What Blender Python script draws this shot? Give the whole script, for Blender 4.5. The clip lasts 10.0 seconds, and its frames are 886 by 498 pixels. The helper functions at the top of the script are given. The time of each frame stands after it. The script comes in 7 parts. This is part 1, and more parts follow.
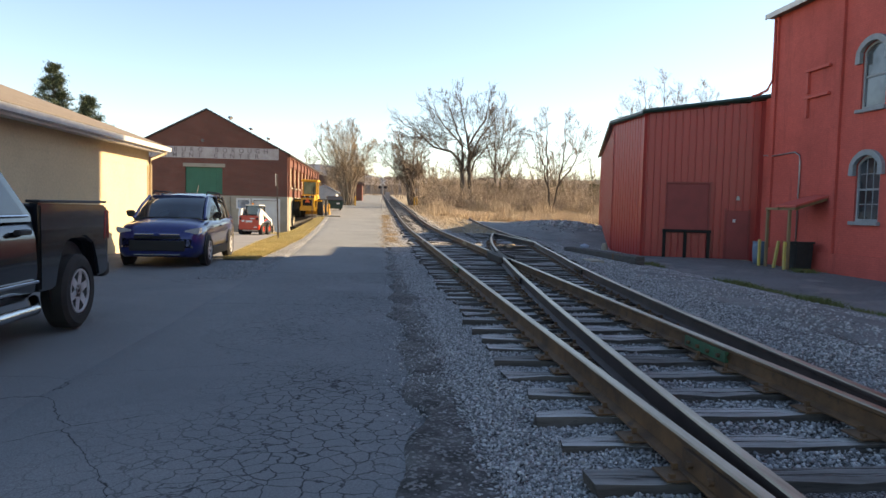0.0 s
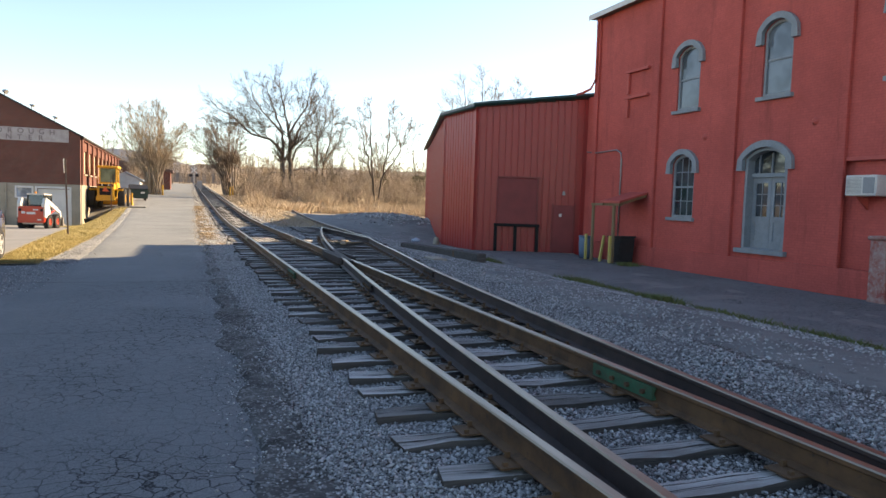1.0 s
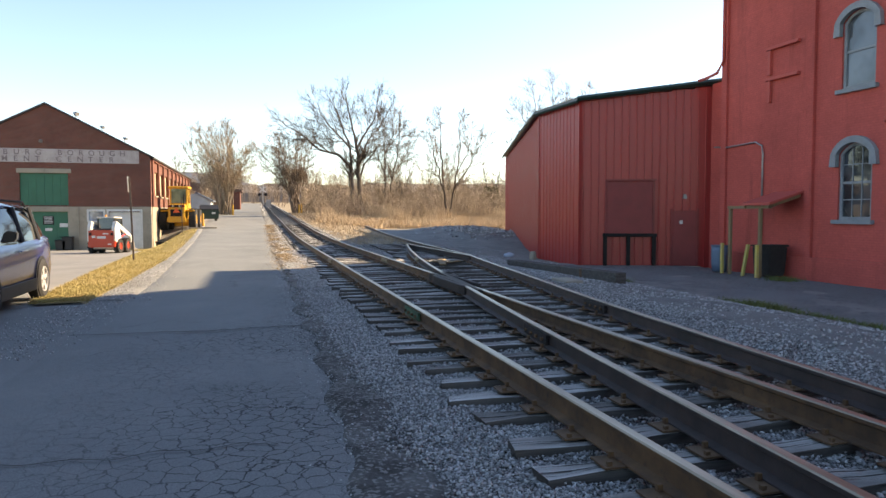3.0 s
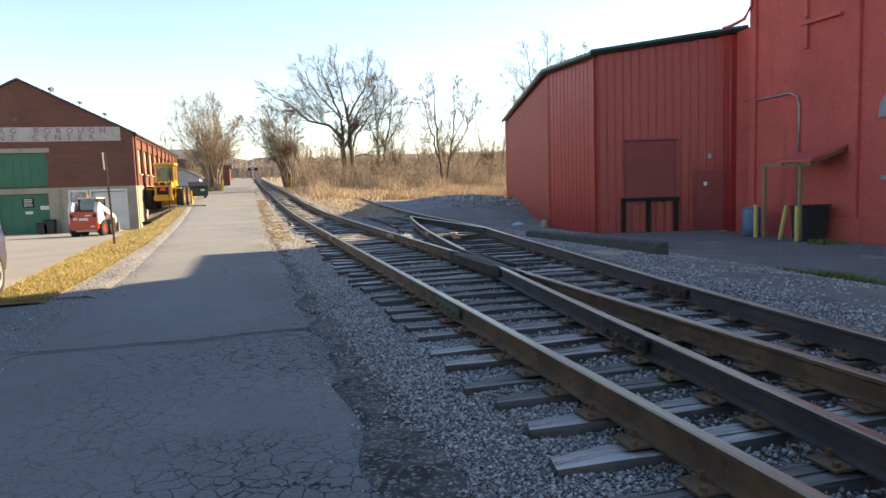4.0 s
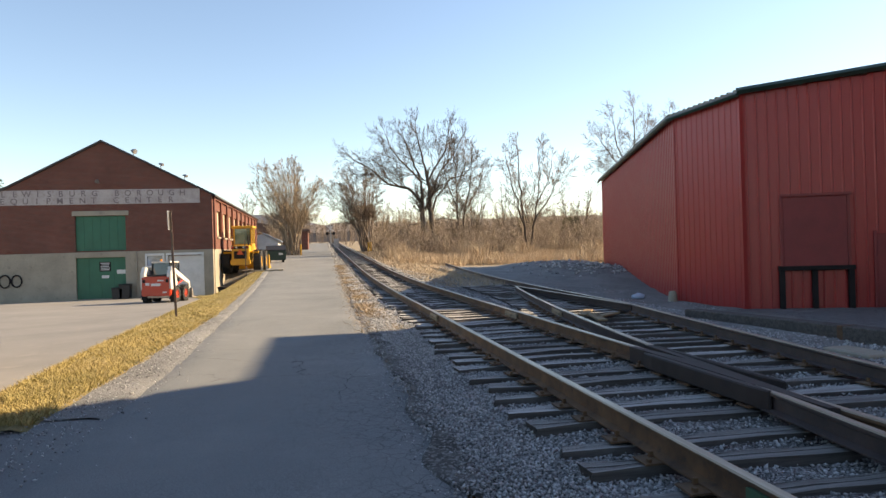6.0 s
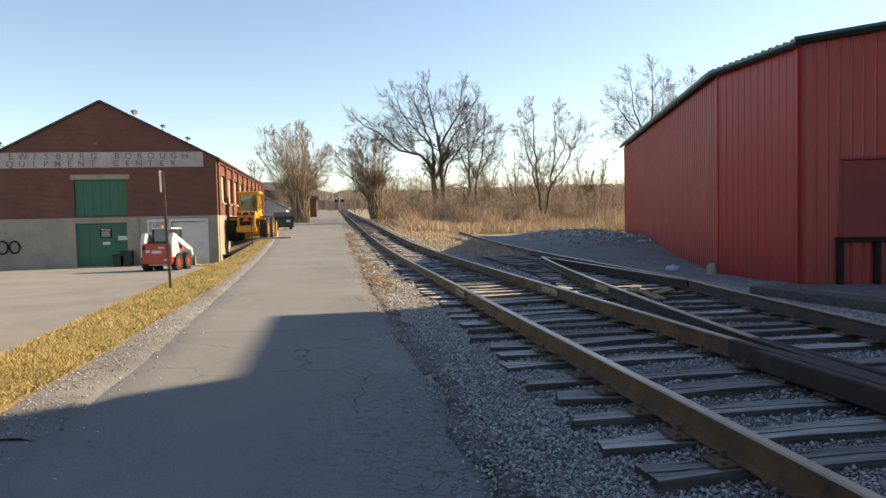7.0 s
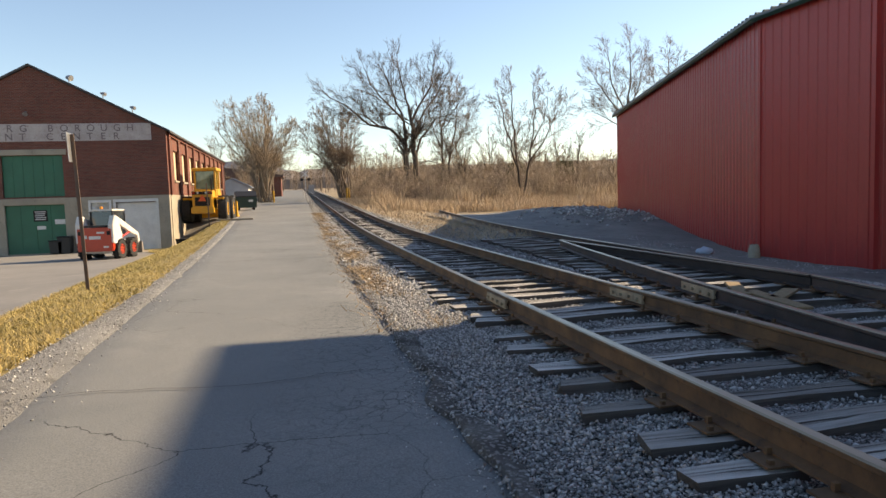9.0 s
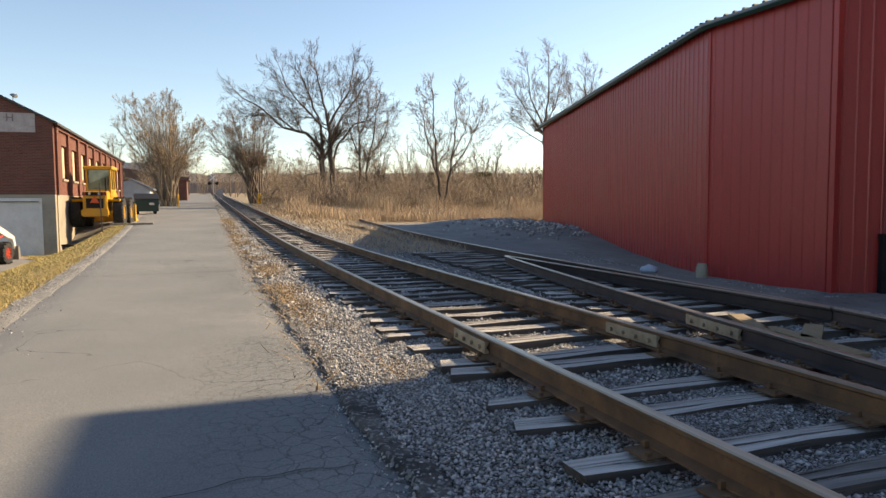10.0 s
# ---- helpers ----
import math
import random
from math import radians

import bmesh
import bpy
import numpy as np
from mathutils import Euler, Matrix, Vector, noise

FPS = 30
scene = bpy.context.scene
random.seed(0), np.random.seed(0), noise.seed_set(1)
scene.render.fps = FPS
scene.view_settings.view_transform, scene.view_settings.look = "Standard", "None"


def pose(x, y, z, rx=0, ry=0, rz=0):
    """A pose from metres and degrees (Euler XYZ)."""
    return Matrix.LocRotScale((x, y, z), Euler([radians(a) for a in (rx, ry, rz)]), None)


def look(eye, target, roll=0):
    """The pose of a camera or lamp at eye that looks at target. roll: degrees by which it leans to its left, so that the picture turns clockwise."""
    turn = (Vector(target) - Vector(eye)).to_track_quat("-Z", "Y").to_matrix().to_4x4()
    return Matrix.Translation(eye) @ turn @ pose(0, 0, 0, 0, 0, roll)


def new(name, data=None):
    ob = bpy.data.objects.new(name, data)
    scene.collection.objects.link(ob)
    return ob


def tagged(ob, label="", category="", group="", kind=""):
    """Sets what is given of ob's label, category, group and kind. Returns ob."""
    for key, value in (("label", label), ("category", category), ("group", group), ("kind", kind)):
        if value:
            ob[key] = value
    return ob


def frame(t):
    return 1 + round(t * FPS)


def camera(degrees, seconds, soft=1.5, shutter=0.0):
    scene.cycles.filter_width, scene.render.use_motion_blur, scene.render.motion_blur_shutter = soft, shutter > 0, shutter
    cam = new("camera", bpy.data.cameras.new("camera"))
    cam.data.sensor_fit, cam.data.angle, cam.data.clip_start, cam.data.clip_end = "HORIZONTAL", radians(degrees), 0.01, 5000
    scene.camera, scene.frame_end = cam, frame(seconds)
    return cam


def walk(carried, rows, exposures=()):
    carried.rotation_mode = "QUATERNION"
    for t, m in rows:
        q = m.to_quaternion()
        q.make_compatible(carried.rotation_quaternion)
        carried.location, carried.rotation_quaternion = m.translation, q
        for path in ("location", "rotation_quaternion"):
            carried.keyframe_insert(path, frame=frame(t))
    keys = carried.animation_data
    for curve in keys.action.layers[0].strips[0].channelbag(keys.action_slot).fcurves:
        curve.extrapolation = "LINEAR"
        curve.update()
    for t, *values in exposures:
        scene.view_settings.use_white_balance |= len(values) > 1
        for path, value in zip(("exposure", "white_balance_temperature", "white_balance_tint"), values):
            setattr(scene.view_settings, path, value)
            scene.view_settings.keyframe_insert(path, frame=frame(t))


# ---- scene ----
cam = camera(66.1, 10.0)
PATH = [
    (0, look((-1.689, -1.317, 1.390), (-1.498, 0.670, 1.267), 1.3)),
    (0.5, look((-1.730, -0.651, 1.472), (-1.157, 1.262, 1.365), -0.5)),
    (1, look((-1.828, 0.340, 1.481), (-1.127, 2.208, 1.345), 1.8)),
    (1.5, look((-1.851, 1.368, 1.436), (-1.151, 3.235, 1.275), -0.3)),
    (2, look((-1.974, 2.049, 1.506), (-1.373, 3.947, 1.322), -0.2)),
    (2.5, look((-1.995, 3.106, 1.453), (-1.414, 5.011, 1.274), 1.1)),
    (2.7, look((-2.000, 3.520, 1.430), (-1.446, 5.441, 1.355), 0.7)),
    (3.8, look((-2.025, 5.926, 1.369), (-1.518, 7.849, 1.151), -1.8)),
    (4, look((-1.995, 6.186, 1.393), (-1.454, 8.102, 1.201), -1.9)),
    (4.5, look((-2.070, 7.339, 1.374), (-1.640, 9.287, 1.228), -0.1)),
    (5, look((-2.046, 8.280, 1.411), (-1.510, 10.206, 1.344), -0.9)),
    (5.5, look((-2.065, 9.192, 1.393), (-1.606, 11.138, 1.324), -0.8)),
    (6, look((-2.149, 10.217, 1.402), (-1.805, 12.187, 1.406), -1.7)),
    (7.3, look((-2.165, 12.700, 1.335), (-1.849, 14.672, 1.233), -1.3)),
    (7.5, look((-2.149, 13.117, 1.319), (-1.796, 15.084, 1.235), -2.2)),
    (8, look((-2.220, 14.193, 1.283), (-1.882, 16.160, 1.155), 0.1)),
    (8.5, look((-2.304, 15.014, 1.302), (-1.973, 16.979, 1.129), 1.2)),
    (9, look((-2.261, 15.950, 1.317), (-1.852, 17.902, 1.164), -1.9)),
    (9.5, look((-2.349, 16.873, 1.324), (-1.936, 18.826, 1.196), 0.6)),
    (10, look((-2.254, 17.933, 1.305), (-1.598, 19.818, 1.175), -0.4)),
]
EXPOSURES = [(0.0, 1.4, 7750, 13), (1.0, 1.56, 7750, 13), (2.5, 1.6, 7750, 13), (4.5, 1.58, 7750, 13), (5.5, 1.34, 7750, 13), (7.5, 1.06, 7750, 13), (10.0, 1.0, 7750, 13)]
walk(cam, PATH, EXPOSURES)

# ---- world, sun, exposure ----
SUN_EL = radians(29.0)
SUN_AZ = radians(80.4)          # clockwise from +y
sun_dir = Vector((math.sin(SUN_AZ) * math.cos(SUN_EL), math.cos(SUN_AZ) * math.cos(SUN_EL), math.sin(SUN_EL)))
world = bpy.data.worlds.new("sky")
scene.world = world
world.use_nodes = True
wt = world.node_tree
sky = wt.nodes.new("ShaderNodeTexSky")
sky.sky_type = "NISHITA"
sky.sun_disc = False
sky.sun_elevation = SUN_EL
sky.sun_rotation = SUN_AZ
sky.air_density = 1.0
sky.dust_density = 0.2
sky.ozone_density = 2.8
wt.nodes["Background"].inputs["Strength"].default_value = 0.11
wt.links.new(sky.outputs[0], wt.nodes["Background"].inputs["Color"])
lamp = bpy.data.lights.new("sun", "SUN")
lamp.energy = 5.0
lamp.angle = radians(0.55)
lamp.color = (1.0, 0.84, 0.62)
sun_ob = new("sun", lamp)
sun_ob.matrix_world = look((60, 20, 60), Vector((60, 20, 60)) - sun_dir)

# ---- helpers and materials ----
def nodes_of(name):
    m = bpy.data.materials.new(name)
    m.use_nodes = True
    t = m.node_tree
    return m, t, t.nodes["Principled BSDF"]


def lin(c):
    return (c[0], c[1], c[2], 1.0)


def noise_node(t, scale, detail=6.0, rough=0.6, coord=None, stretch=None):
    n = t.nodes.new("ShaderNodeTexNoise")
    n.inputs["Scale"].default_value = scale
    n.inputs["Detail"].default_value = detail
    n.inputs["Roughness"].default_value = rough
    if coord is None:
        coord = t.nodes.new("ShaderNodeTexCoord").outputs["Object"]
    if stretch:
        mp = t.nodes.new("ShaderNodeMapping")
        mp.inputs["Scale"].default_value = stretch
        t.links.new(coord, mp.inputs["Vector"])
        coord = mp.outputs["Vector"]
    t.links.new(coord, n.inputs["Vector"])
    return n


def ramp(t, source, lo, hi, a, b):
    r = t.nodes.new("ShaderNodeValToRGB")
    r.color_ramp.elements[0].position, r.color_ramp.elements[1].position = lo, hi
    r.color_ramp.elements[0].color, r.color_ramp.elements[1].color = lin(a), lin(b)
    t.links.new(source, r.inputs["Fac"])
    return r.outputs["Color"]


def mixc(t, fac, a, b, mode="MIX"):
    n = t.nodes.new("ShaderNodeMix")
    n.data_type = "RGBA"
    n.blend_type = mode
    for sock, v in ((n.inputs["Factor"], fac), (n.inputs["A"], a), (n.inputs["B"], b)):
        if isinstance(v, (int, float)):
            sock.default_value = v
        elif isinstance(v, tuple):
            sock.default_value = lin(v)
        else:
            t.links.new(v, sock)
    return n.outputs["Result"]


def bump(t, bsdf, height, strength, distance):
    b = t.nodes.new("ShaderNodeBump")
    b.inputs["Strength"].default_value = strength
    b.inputs["Distance"].default_value = distance
    t.links.new(height, b.inputs["Height"])
    t.links.new(b.outputs["Normal"], bsdf.inputs["Normal"])


def surface(name, c1, c2, rough=0.8, fine=30.0, coarse=1.2, metal=0.0, bumps=0.3, depth=0.01, stretch=None, c3=None, spec=0.5, vary=0.0, coat=0.0):
    """Two colours mixed by a coarse noise, a third by stains, fine grain in value and relief."""
    m, t, b = nodes_of(name)
    n1 = noise_node(t, coarse, 5.0, 0.62, stretch=stretch)
    n2 = noise_node(t, fine, 6.0, 0.7, stretch=stretch)
    col = ramp(t, n1.outputs["Fac"], 0.35, 0.65, c1, c2)
    if c3:
        n3 = noise_node(t, coarse * 3.7, 8.0, 0.7, stretch=stretch)
        col = mixc(t, ramp(t, n3.outputs["Fac"], 0.56, 0.72, (0, 0, 0), (1, 1, 1)), col, c3)
    col = mixc(t, 0.55, col, ramp(t, n2.outputs["Fac"], 0.25, 0.75, (0.55, 0.55, 0.55), (1.0, 1.0, 1.0)), "MULTIPLY")
    if vary:
        oi = t.nodes.new("ShaderNodeObjectInfo")
        col = mixc(t, 1.0, col, ramp(t, oi.outputs["Random"], 0.0, 1.0, (1 - vary,) * 3, (1 + vary * 0.4,) * 3), "MULTIPLY")
    t.links.new(col, b.inputs["Base Color"])
    b.inputs["Metallic"].default_value = metal
    b.inputs["Specular IOR Level"].default_value = spec
    b.inputs["Coat Weight"].default_value = coat
    b.inputs["Coat Roughness"].default_value = 0.05
    rr = t.nodes.new("ShaderNodeMapRange")
    rr.inputs["To Min"].default_value, rr.inputs["To Max"].default_value = max(0.02, rough - 0.1), min(1, rough + 0.1)
    t.links.new(n2.outputs["Fac"], rr.inputs["Value"])
    t.links.new(rr.outputs["Result"], b.inputs["Roughness"])
    if bumps:
        bump(t, b, n2.outputs["Fac"], bumps, depth)
    return m


def plain(name, c, rough=0.5, metal=0.0, coat=0.0, spec=0.5):
    return surface(name, c, tuple(v * 0.88 for v in c), rough, 25.0, 1.5, metal, 0.06, 0.004, spec=spec, coat=coat)


def asphalt_mat():
    m, t, b = nodes_of("asphalt")
    co = t.nodes.new("ShaderNodeTexCoord").outputs["Object"]
    big = noise_node(t, 0.35, 5.0, 0.6, co)
    mid = noise_node(t, 2.2, 6.0, 0.65, co)
    fine = noise_node(t, 90.0, 3.0, 0.8, co)
    col = ramp(t, big.outputs["Fac"], 0.35, 0.65, (0.185, 0.196, 0.2), (0.24, 0.246, 0.243))
    col = mixc(t, ramp(t, mid.outputs["Fac"], 0.42, 0.68, (0, 0, 0), (1, 1, 1)), col, (0.205, 0.216, 0.218))
    col = mixc(t, 0.75, col, ramp(t, fine.outputs["Fac"], 0.3, 0.7, (0.45, 0.45, 0.45), (1.25, 1.25, 1.25)), "MULTIPLY")
    # alligator cracks, strongest near the track side of the old patch
    warp = noise_node(t, 3.0, 4.0, 0.6, co)
    add = t.nodes.new("ShaderNodeVectorMath")
    add.operation = "MULTIPLY_ADD"
    t.links.new(warp.outputs["Color"], add.inputs[0])
    add.inputs[1].default_value = (0.22, 0.22, 0.22)
    t.links.new(co, add.inputs[2])
    sep = t.nodes.new("ShaderNodeSeparateXYZ")
    t.links.new(co, sep.inputs[0])
    edge = t.nodes.new("ShaderNodeMapRange")
    edge.inputs["From Min"].default_value, edge.inputs["From Max"].default_value = -4.0, -2.2
    newer = t.nodes.new("ShaderNodeMapRange")
    newer.inputs["From Min"].default_value, newer.inputs["From Max"].default_value = 12.6, 13.8
    newer.inputs["To Min"].default_value, newer.inputs["To Max"].default_value = 0.0, -1.25
    t.links.new(sep.outputs["Y"], newer.inputs["Value"])
    shifted = t.nodes.new("ShaderNodeMath")
    t.links.new(sep.outputs["X"], shifted.inputs[0])
    t.links.new(newer.outputs["Result"], shifted.inputs[1])
    t.links.new(shifted.outputs[0], edge.inputs["Value"])
    worn = edge.outputs["Result"]
    crack = None
    for sc, wid, gate_sc, lo, hi in ((7.5, 0.05, 0.3, 0.36, 0.5), (17.0, 0.05, 0.55, 0.52, 0.68), (0.7, 0.004, 0.2, 0.5, 0.56)):
        v = t.nodes.new("ShaderNodeTexVoronoi")
        v.feature = "DISTANCE_TO_EDGE"
        v.inputs["Scale"].default_value = sc
        t.links.new(add.outputs[0], v.inputs["Vector"])
        line = ramp(t, v.outputs["Distance"], 0.0, wid, (1, 1, 1), (0, 0, 0))
        g = noise_node(t, gate_sc, 3.0, 0.5, co)
        gate = ramp(t, g.outputs["Fac"], lo, hi, (0, 0, 0), (1, 1, 1))
        one = mixc(t, 1.0, line, gate, "MULTIPLY")
        if sc > 2:
            one = mixc(t, 1.0, one, worn, "MULTIPLY")
        crack = one if crack is None else mixc(t, 1.0, crack, one, "ADD")
    col = mixc(t, crack, col, (0.022, 0.022, 0.024))
    t.links.new(col, b.inputs["Base Color"])
    b.inputs["Roughness"].default_value = 0.92
    b.inputs["Specular IOR Level"].default_value = 0.15
    h = mixc(t, crack, fine.outputs["Fac"], (-1.5, -1.5, -1.5))
    bump(t, b, h, 0.5, 0.006)
    return m


def brick_mat(name, c1, c2, mortar, painted=False):
    m, t, b = nodes_of(name)
    co = t.nodes.new("ShaderNodeTexCoord").outputs["UV"]
    br = t.nodes.new("ShaderNodeTexBrick")
    t.links.new(co, br.inputs["Vector"])
    br.inputs["Scale"].default_value = 1.0
    br.inputs["Brick Width"].default_value = 0.21
    br.inputs["Row Height"].default_value = 0.072
    br.inputs["Mortar Size"].default_value = 0.008
    br.inputs["Color1"].default_value, br.inputs["Color2"].default_value, br.inputs["Mortar"].default_value = lin(c1), lin(c2), lin(mortar)
    n = noise_node(t, 0.6, 6.0, 0.65)
    n2 = noise_node(t, 14.0, 6.0, 0.7)
    col = mixc(t, 0.7, br.outputs["Color"], ramp(t, n.outputs["Fac"], 0.3, 0.7, (0.68, 0.66, 0.66), (1.1, 1.08, 1.06)), "MULTIPLY")
    col = mixc(t, 0.5, col, ramp(t, n2.outputs["Fac"], 0.3, 0.7, (0.7, 0.7, 0.7), (1.1, 1.1, 1.1)), "MULTIPLY")
    if painted:
        drip = noise_node(t, 2.0, 6.0, 0.7, stretch=(1, 1, 0.12))
        col = mixc(t, ramp(t, drip.outputs["Fac"], 0.55, 0.75, (0, 0, 0), (0.6, 0.6, 0.6)), col, (0.16, 0.035, 0.03))
    t.links.new(col, b.inputs["Base Color"])
    b.inputs["Roughness"].default_value = 0.75 if painted else 0.9
    b.inputs["Specular IOR Level"].default_value = 0.3
    inv = mixc(t, 0.35, mixc(t, 1.0, (1, 1, 1), br.outputs["Fac"], "SUBTRACT"), n2.outputs["Fac"])
    bump(t, b, inv, 0.3 if painted else 0.7, 0.006 if painted else 0.008)
    return m


def glass_mat(name, tint=(0.02, 0.025, 0.03)):
    m, t, b = nodes_of(name)
    n = noise_node(t, 1.3, 2.0, 0.5)
    t.links.new(ramp(t, n.outputs["Fac"], 0.4, 0.6, tint, tuple(v * 2.2 for v in tint)), b.inputs["Base Color"])
    b.inputs["Roughness"].default_value = 0.03
    b.inputs["Specular IOR Level"].default_value = 0.9
    bump(t, b, n.outputs["Fac"], 0.04, 0.05)
    return m


ASPHALT = asphalt_mat()
LOT = surface("worn_asphalt_lot", (0.25, 0.24, 0.225), (0.2, 0.193, 0.183), 0.9, 70, 0.4, bumps=0.4, depth=0.006, c3=(0.29, 0.275, 0.25))


def gravel_mat():
    """Packed crushed stone: single stones by their cells, shade painted into the gaps between them."""
    m, t, b = nodes_of("crushed_stone")
    co = t.nodes.new("ShaderNodeTexCoord").outputs["Object"]
    cell = t.nodes.new("ShaderNodeTexVoronoi")
    cell.inputs["Scale"].default_value = 46.0
    gap = t.nodes.new("ShaderNodeTexVoronoi")
    gap.feature = "DISTANCE_TO_EDGE"
    gap.inputs["Scale"].default_value = 46.0
    for v in (cell, gap):
        t.links.new(co, v.inputs["Vector"])
    sep = t.nodes.new("ShaderNodeSeparateColor")
    t.links.new(cell.outputs["Color"], sep.inputs["Color"])
    col = ramp(t, sep.outputs["Red"], 0.0, 1.0, (0.21, 0.216, 0.22), (0.5, 0.5, 0.49))
    stain = noise_node(t, 1.1, 5.0, 0.6, co)
    col = mixc(t, 0.8, col, ramp(t, stain.outputs["Fac"], 0.3, 0.7, (0.62, 0.6, 0.57), (1.1, 1.1, 1.1)), "MULTIPLY")
    # gap shade put into the colour: a tenth of the stone tone at cell edges
    edge = ramp(t, gap.outputs["Distance"], 0.02, 0.16, (0.1, 0.1, 0.1), (1, 1, 1))
    col = mixc(t, 1.0, col, edge, "MULTIPLY")
    t.links.new(col, b.inputs["Base Color"])
    b.inputs["Roughness"].default_value = 0.95
    b.inputs["Specular IOR Level"].default_value = 0.2
    bump(t, b, edge, 1.0, 0.02)
    return m


GRAVEL = gravel_mat()


def soil_mat():
    """Damp black dirt with crumbs of stone pressed into it."""
    m, t, b = nodes_of("dark_damp_soil")
    co = t.nodes.new("ShaderNodeTexCoord").outputs["Object"]
    n1 = noise_node(t, 2.6, 6.0, 0.7, co)
    n2 = noise_node(t, 45.0, 5.0, 0.75, co)
    col = ramp(t, n1.outputs["Fac"], 0.38, 0.62, (0.06, 0.058, 0.055), (0.165, 0.16, 0.153))
    v = t.nodes.new("ShaderNodeTexVoronoi")
    v.inputs["Scale"].default_value = 48.0
    t.links.new(co, v.inputs["Vector"])
    sep = t.nodes.new("ShaderNodeSeparateColor")
    t.links.new(v.outputs["Color"], sep.inputs["Color"])
    crumb = ramp(t, sep.outputs["Red"], 0.74, 0.8, (0, 0, 0), (0.8, 0.8, 0.8))
    col = mixc(t, crumb, col, (0.27, 0.265, 0.255))
    col = mixc(t, 0.7, col, ramp(t, n2.outputs["Fac"], 0.3, 0.7, (0.45, 0.45, 0.45), (1.2, 1.2, 1.2)), "MULTIPLY")
    t.links.new(col, b.inputs["Base Color"])
    b.inputs["Roughness"].default_value = 0.95
    b.inputs["Specular IOR Level"].default_value = 0.2
    bump(t, b, mixc(t, crumb, n2.outputs["Fac"], (1.2, 1.2, 1.2)), 1.0, 0.015)
    return m
DIRT = surface("grey_dirt_gravel", (0.18, 0.182, 0.18), (0.26, 0.26, 0.25), 0.95, 45, 0.8, bumps=0.8, depth=0.03, c3=(0.07, 0.066, 0.06))
EARTH = surface("winter_ground", (0.36, 0.285, 0.185), (0.27, 0.21, 0.13), 0.95, 22, 0.5, bumps=1.0, depth=0.06, c3=(0.12, 0.1, 0.05))
GRASSMAT = surface("dead_grass_blades", (0.5, 0.39, 0.16), (0.36, 0.29, 0.1), 0.8, 12, 0.7, bumps=0.2, c3=(0.14, 0.15, 0.045))
TANGRASS = surface("tan_tall_grass", (0.58, 0.45, 0.3), (0.46, 0.345, 0.22), 0.85, 9, 0.4, bumps=0.2)
LITTER = surface("dry_leaf_litter", (0.42, 0.3, 0.17), (0.27, 0.19, 0.11), 0.9, 9, 0.6, bumps=0.2, c3=(0.14, 0.1, 0.06))
GREENWEED = surface("green_weeds", (0.09, 0.13, 0.035), (0.16, 0.17, 0.05), 0.8, 20, 2.0, bumps=0.2)



def tie_mat():
    m, t, b = nodes_of("weathered_tie_wood")
    grain = noise_node(t, 4.0, 8.0, 0.75, stretch=(0.6, 7, 7))
    crack = noise_node(t, 2.2, 6.0, 0.7, stretch=(0.4, 11, 11))
    patch = noise_node(t, 3.0, 5.0, 0.6)
    col = ramp(t, grain.outputs["Fac"], 0.3, 0.7, (0.25, 0.246, 0.236), (0.62, 0.61, 0.59))
    col = mixc(t, ramp(t, patch.outputs["Fac"], 0.45, 0.7, (0, 0, 0), (0.75, 0.75, 0.75)), col, (0.17, 0.156, 0.14))
    dark = ramp(t, crack.outputs["Fac"], 0.53, 0.6, (0, 0, 0), (1, 1, 1))
    col = mixc(t, dark, col, (0.03, 0.026, 0.023))
    oi = t.nodes.new("ShaderNodeObjectInfo")
    col = mixc(t, 1.0, col, ramp(t, oi.outputs["Random"], 0.0, 1.0, (0.45, 0.44, 0.43), (1.15, 1.15, 1.15)), "MULTIPLY")
    t.links.new(col, b.inputs["Base Color"])
    b.inputs["Roughness"].default_value = 0.92
    b.inputs["Specular IOR Level"].default_value = 0.25
    bump(t, b, mixc(t, dark, grain.outputs["Fac"], (-0.8, -0.8, -0.8)), 1.0, 0.014)
    return m


TIEWOOD = tie_mat()
TIEFLANK = surface("dark_tie_timber", (0.08, 0.072, 0.066), (0.15, 0.138, 0.126), 0.9, 30, 5.0, 0.0, 0.6, 0.01, stretch=(0.6, 4, 4), c3=(0.02, 0.018, 0.017), spec=0.15)
RAILRUST = surface("rusty_rail_steel", (0.22, 0.118, 0.056), (0.09, 0.052, 0.031), 0.7, 40, 3.0, 0.2, 0.35, 0.004, c3=(0.06, 0.04, 0.032))
RAILDARK = surface("dark_stained_rail_steel", (0.1, 0.072, 0.066), (0.055, 0.044, 0.043), 0.62, 40, 3.0, 0.3, 0.35, 0.004, c3=(0.1, 0.06, 0.045))
RAILTOP = surface("worn_rail_head", (0.46, 0.38, 0.29), (0.3, 0.235, 0.17), 0.36, 30, 2.5, 0.9, 0.1, 0.002, stretch=(6, 0.3, 6))
RAILPALE = surface("pale_joint_colour", (0.42, 0.35, 0.24), (0.3, 0.23, 0.15), 0.8, 30, 6.0, 0.0, 0.2, 0.003, c3=(0.15, 0.1, 0.07))
RAILGREEN = surface("green_painted_joint_bar", (0.035, 0.16, 0.085), (0.05, 0.11, 0.06), 0.6, 30, 6.0, 0.0, 0.2, 0.003, c3=(0.1, 0.06, 0.04))
MILLBRICK = brick_mat("red_painted_brick", (0.52, 0.1, 0.082), (0.56, 0.108, 0.088), (0.49, 0.092, 0.076), True)
REDPAINT = surface("red_paint", (0.56, 0.105, 0.082), (0.5, 0.09, 0.072), 0.7, 30, 1.5, bumps=0.2, depth=0.004)
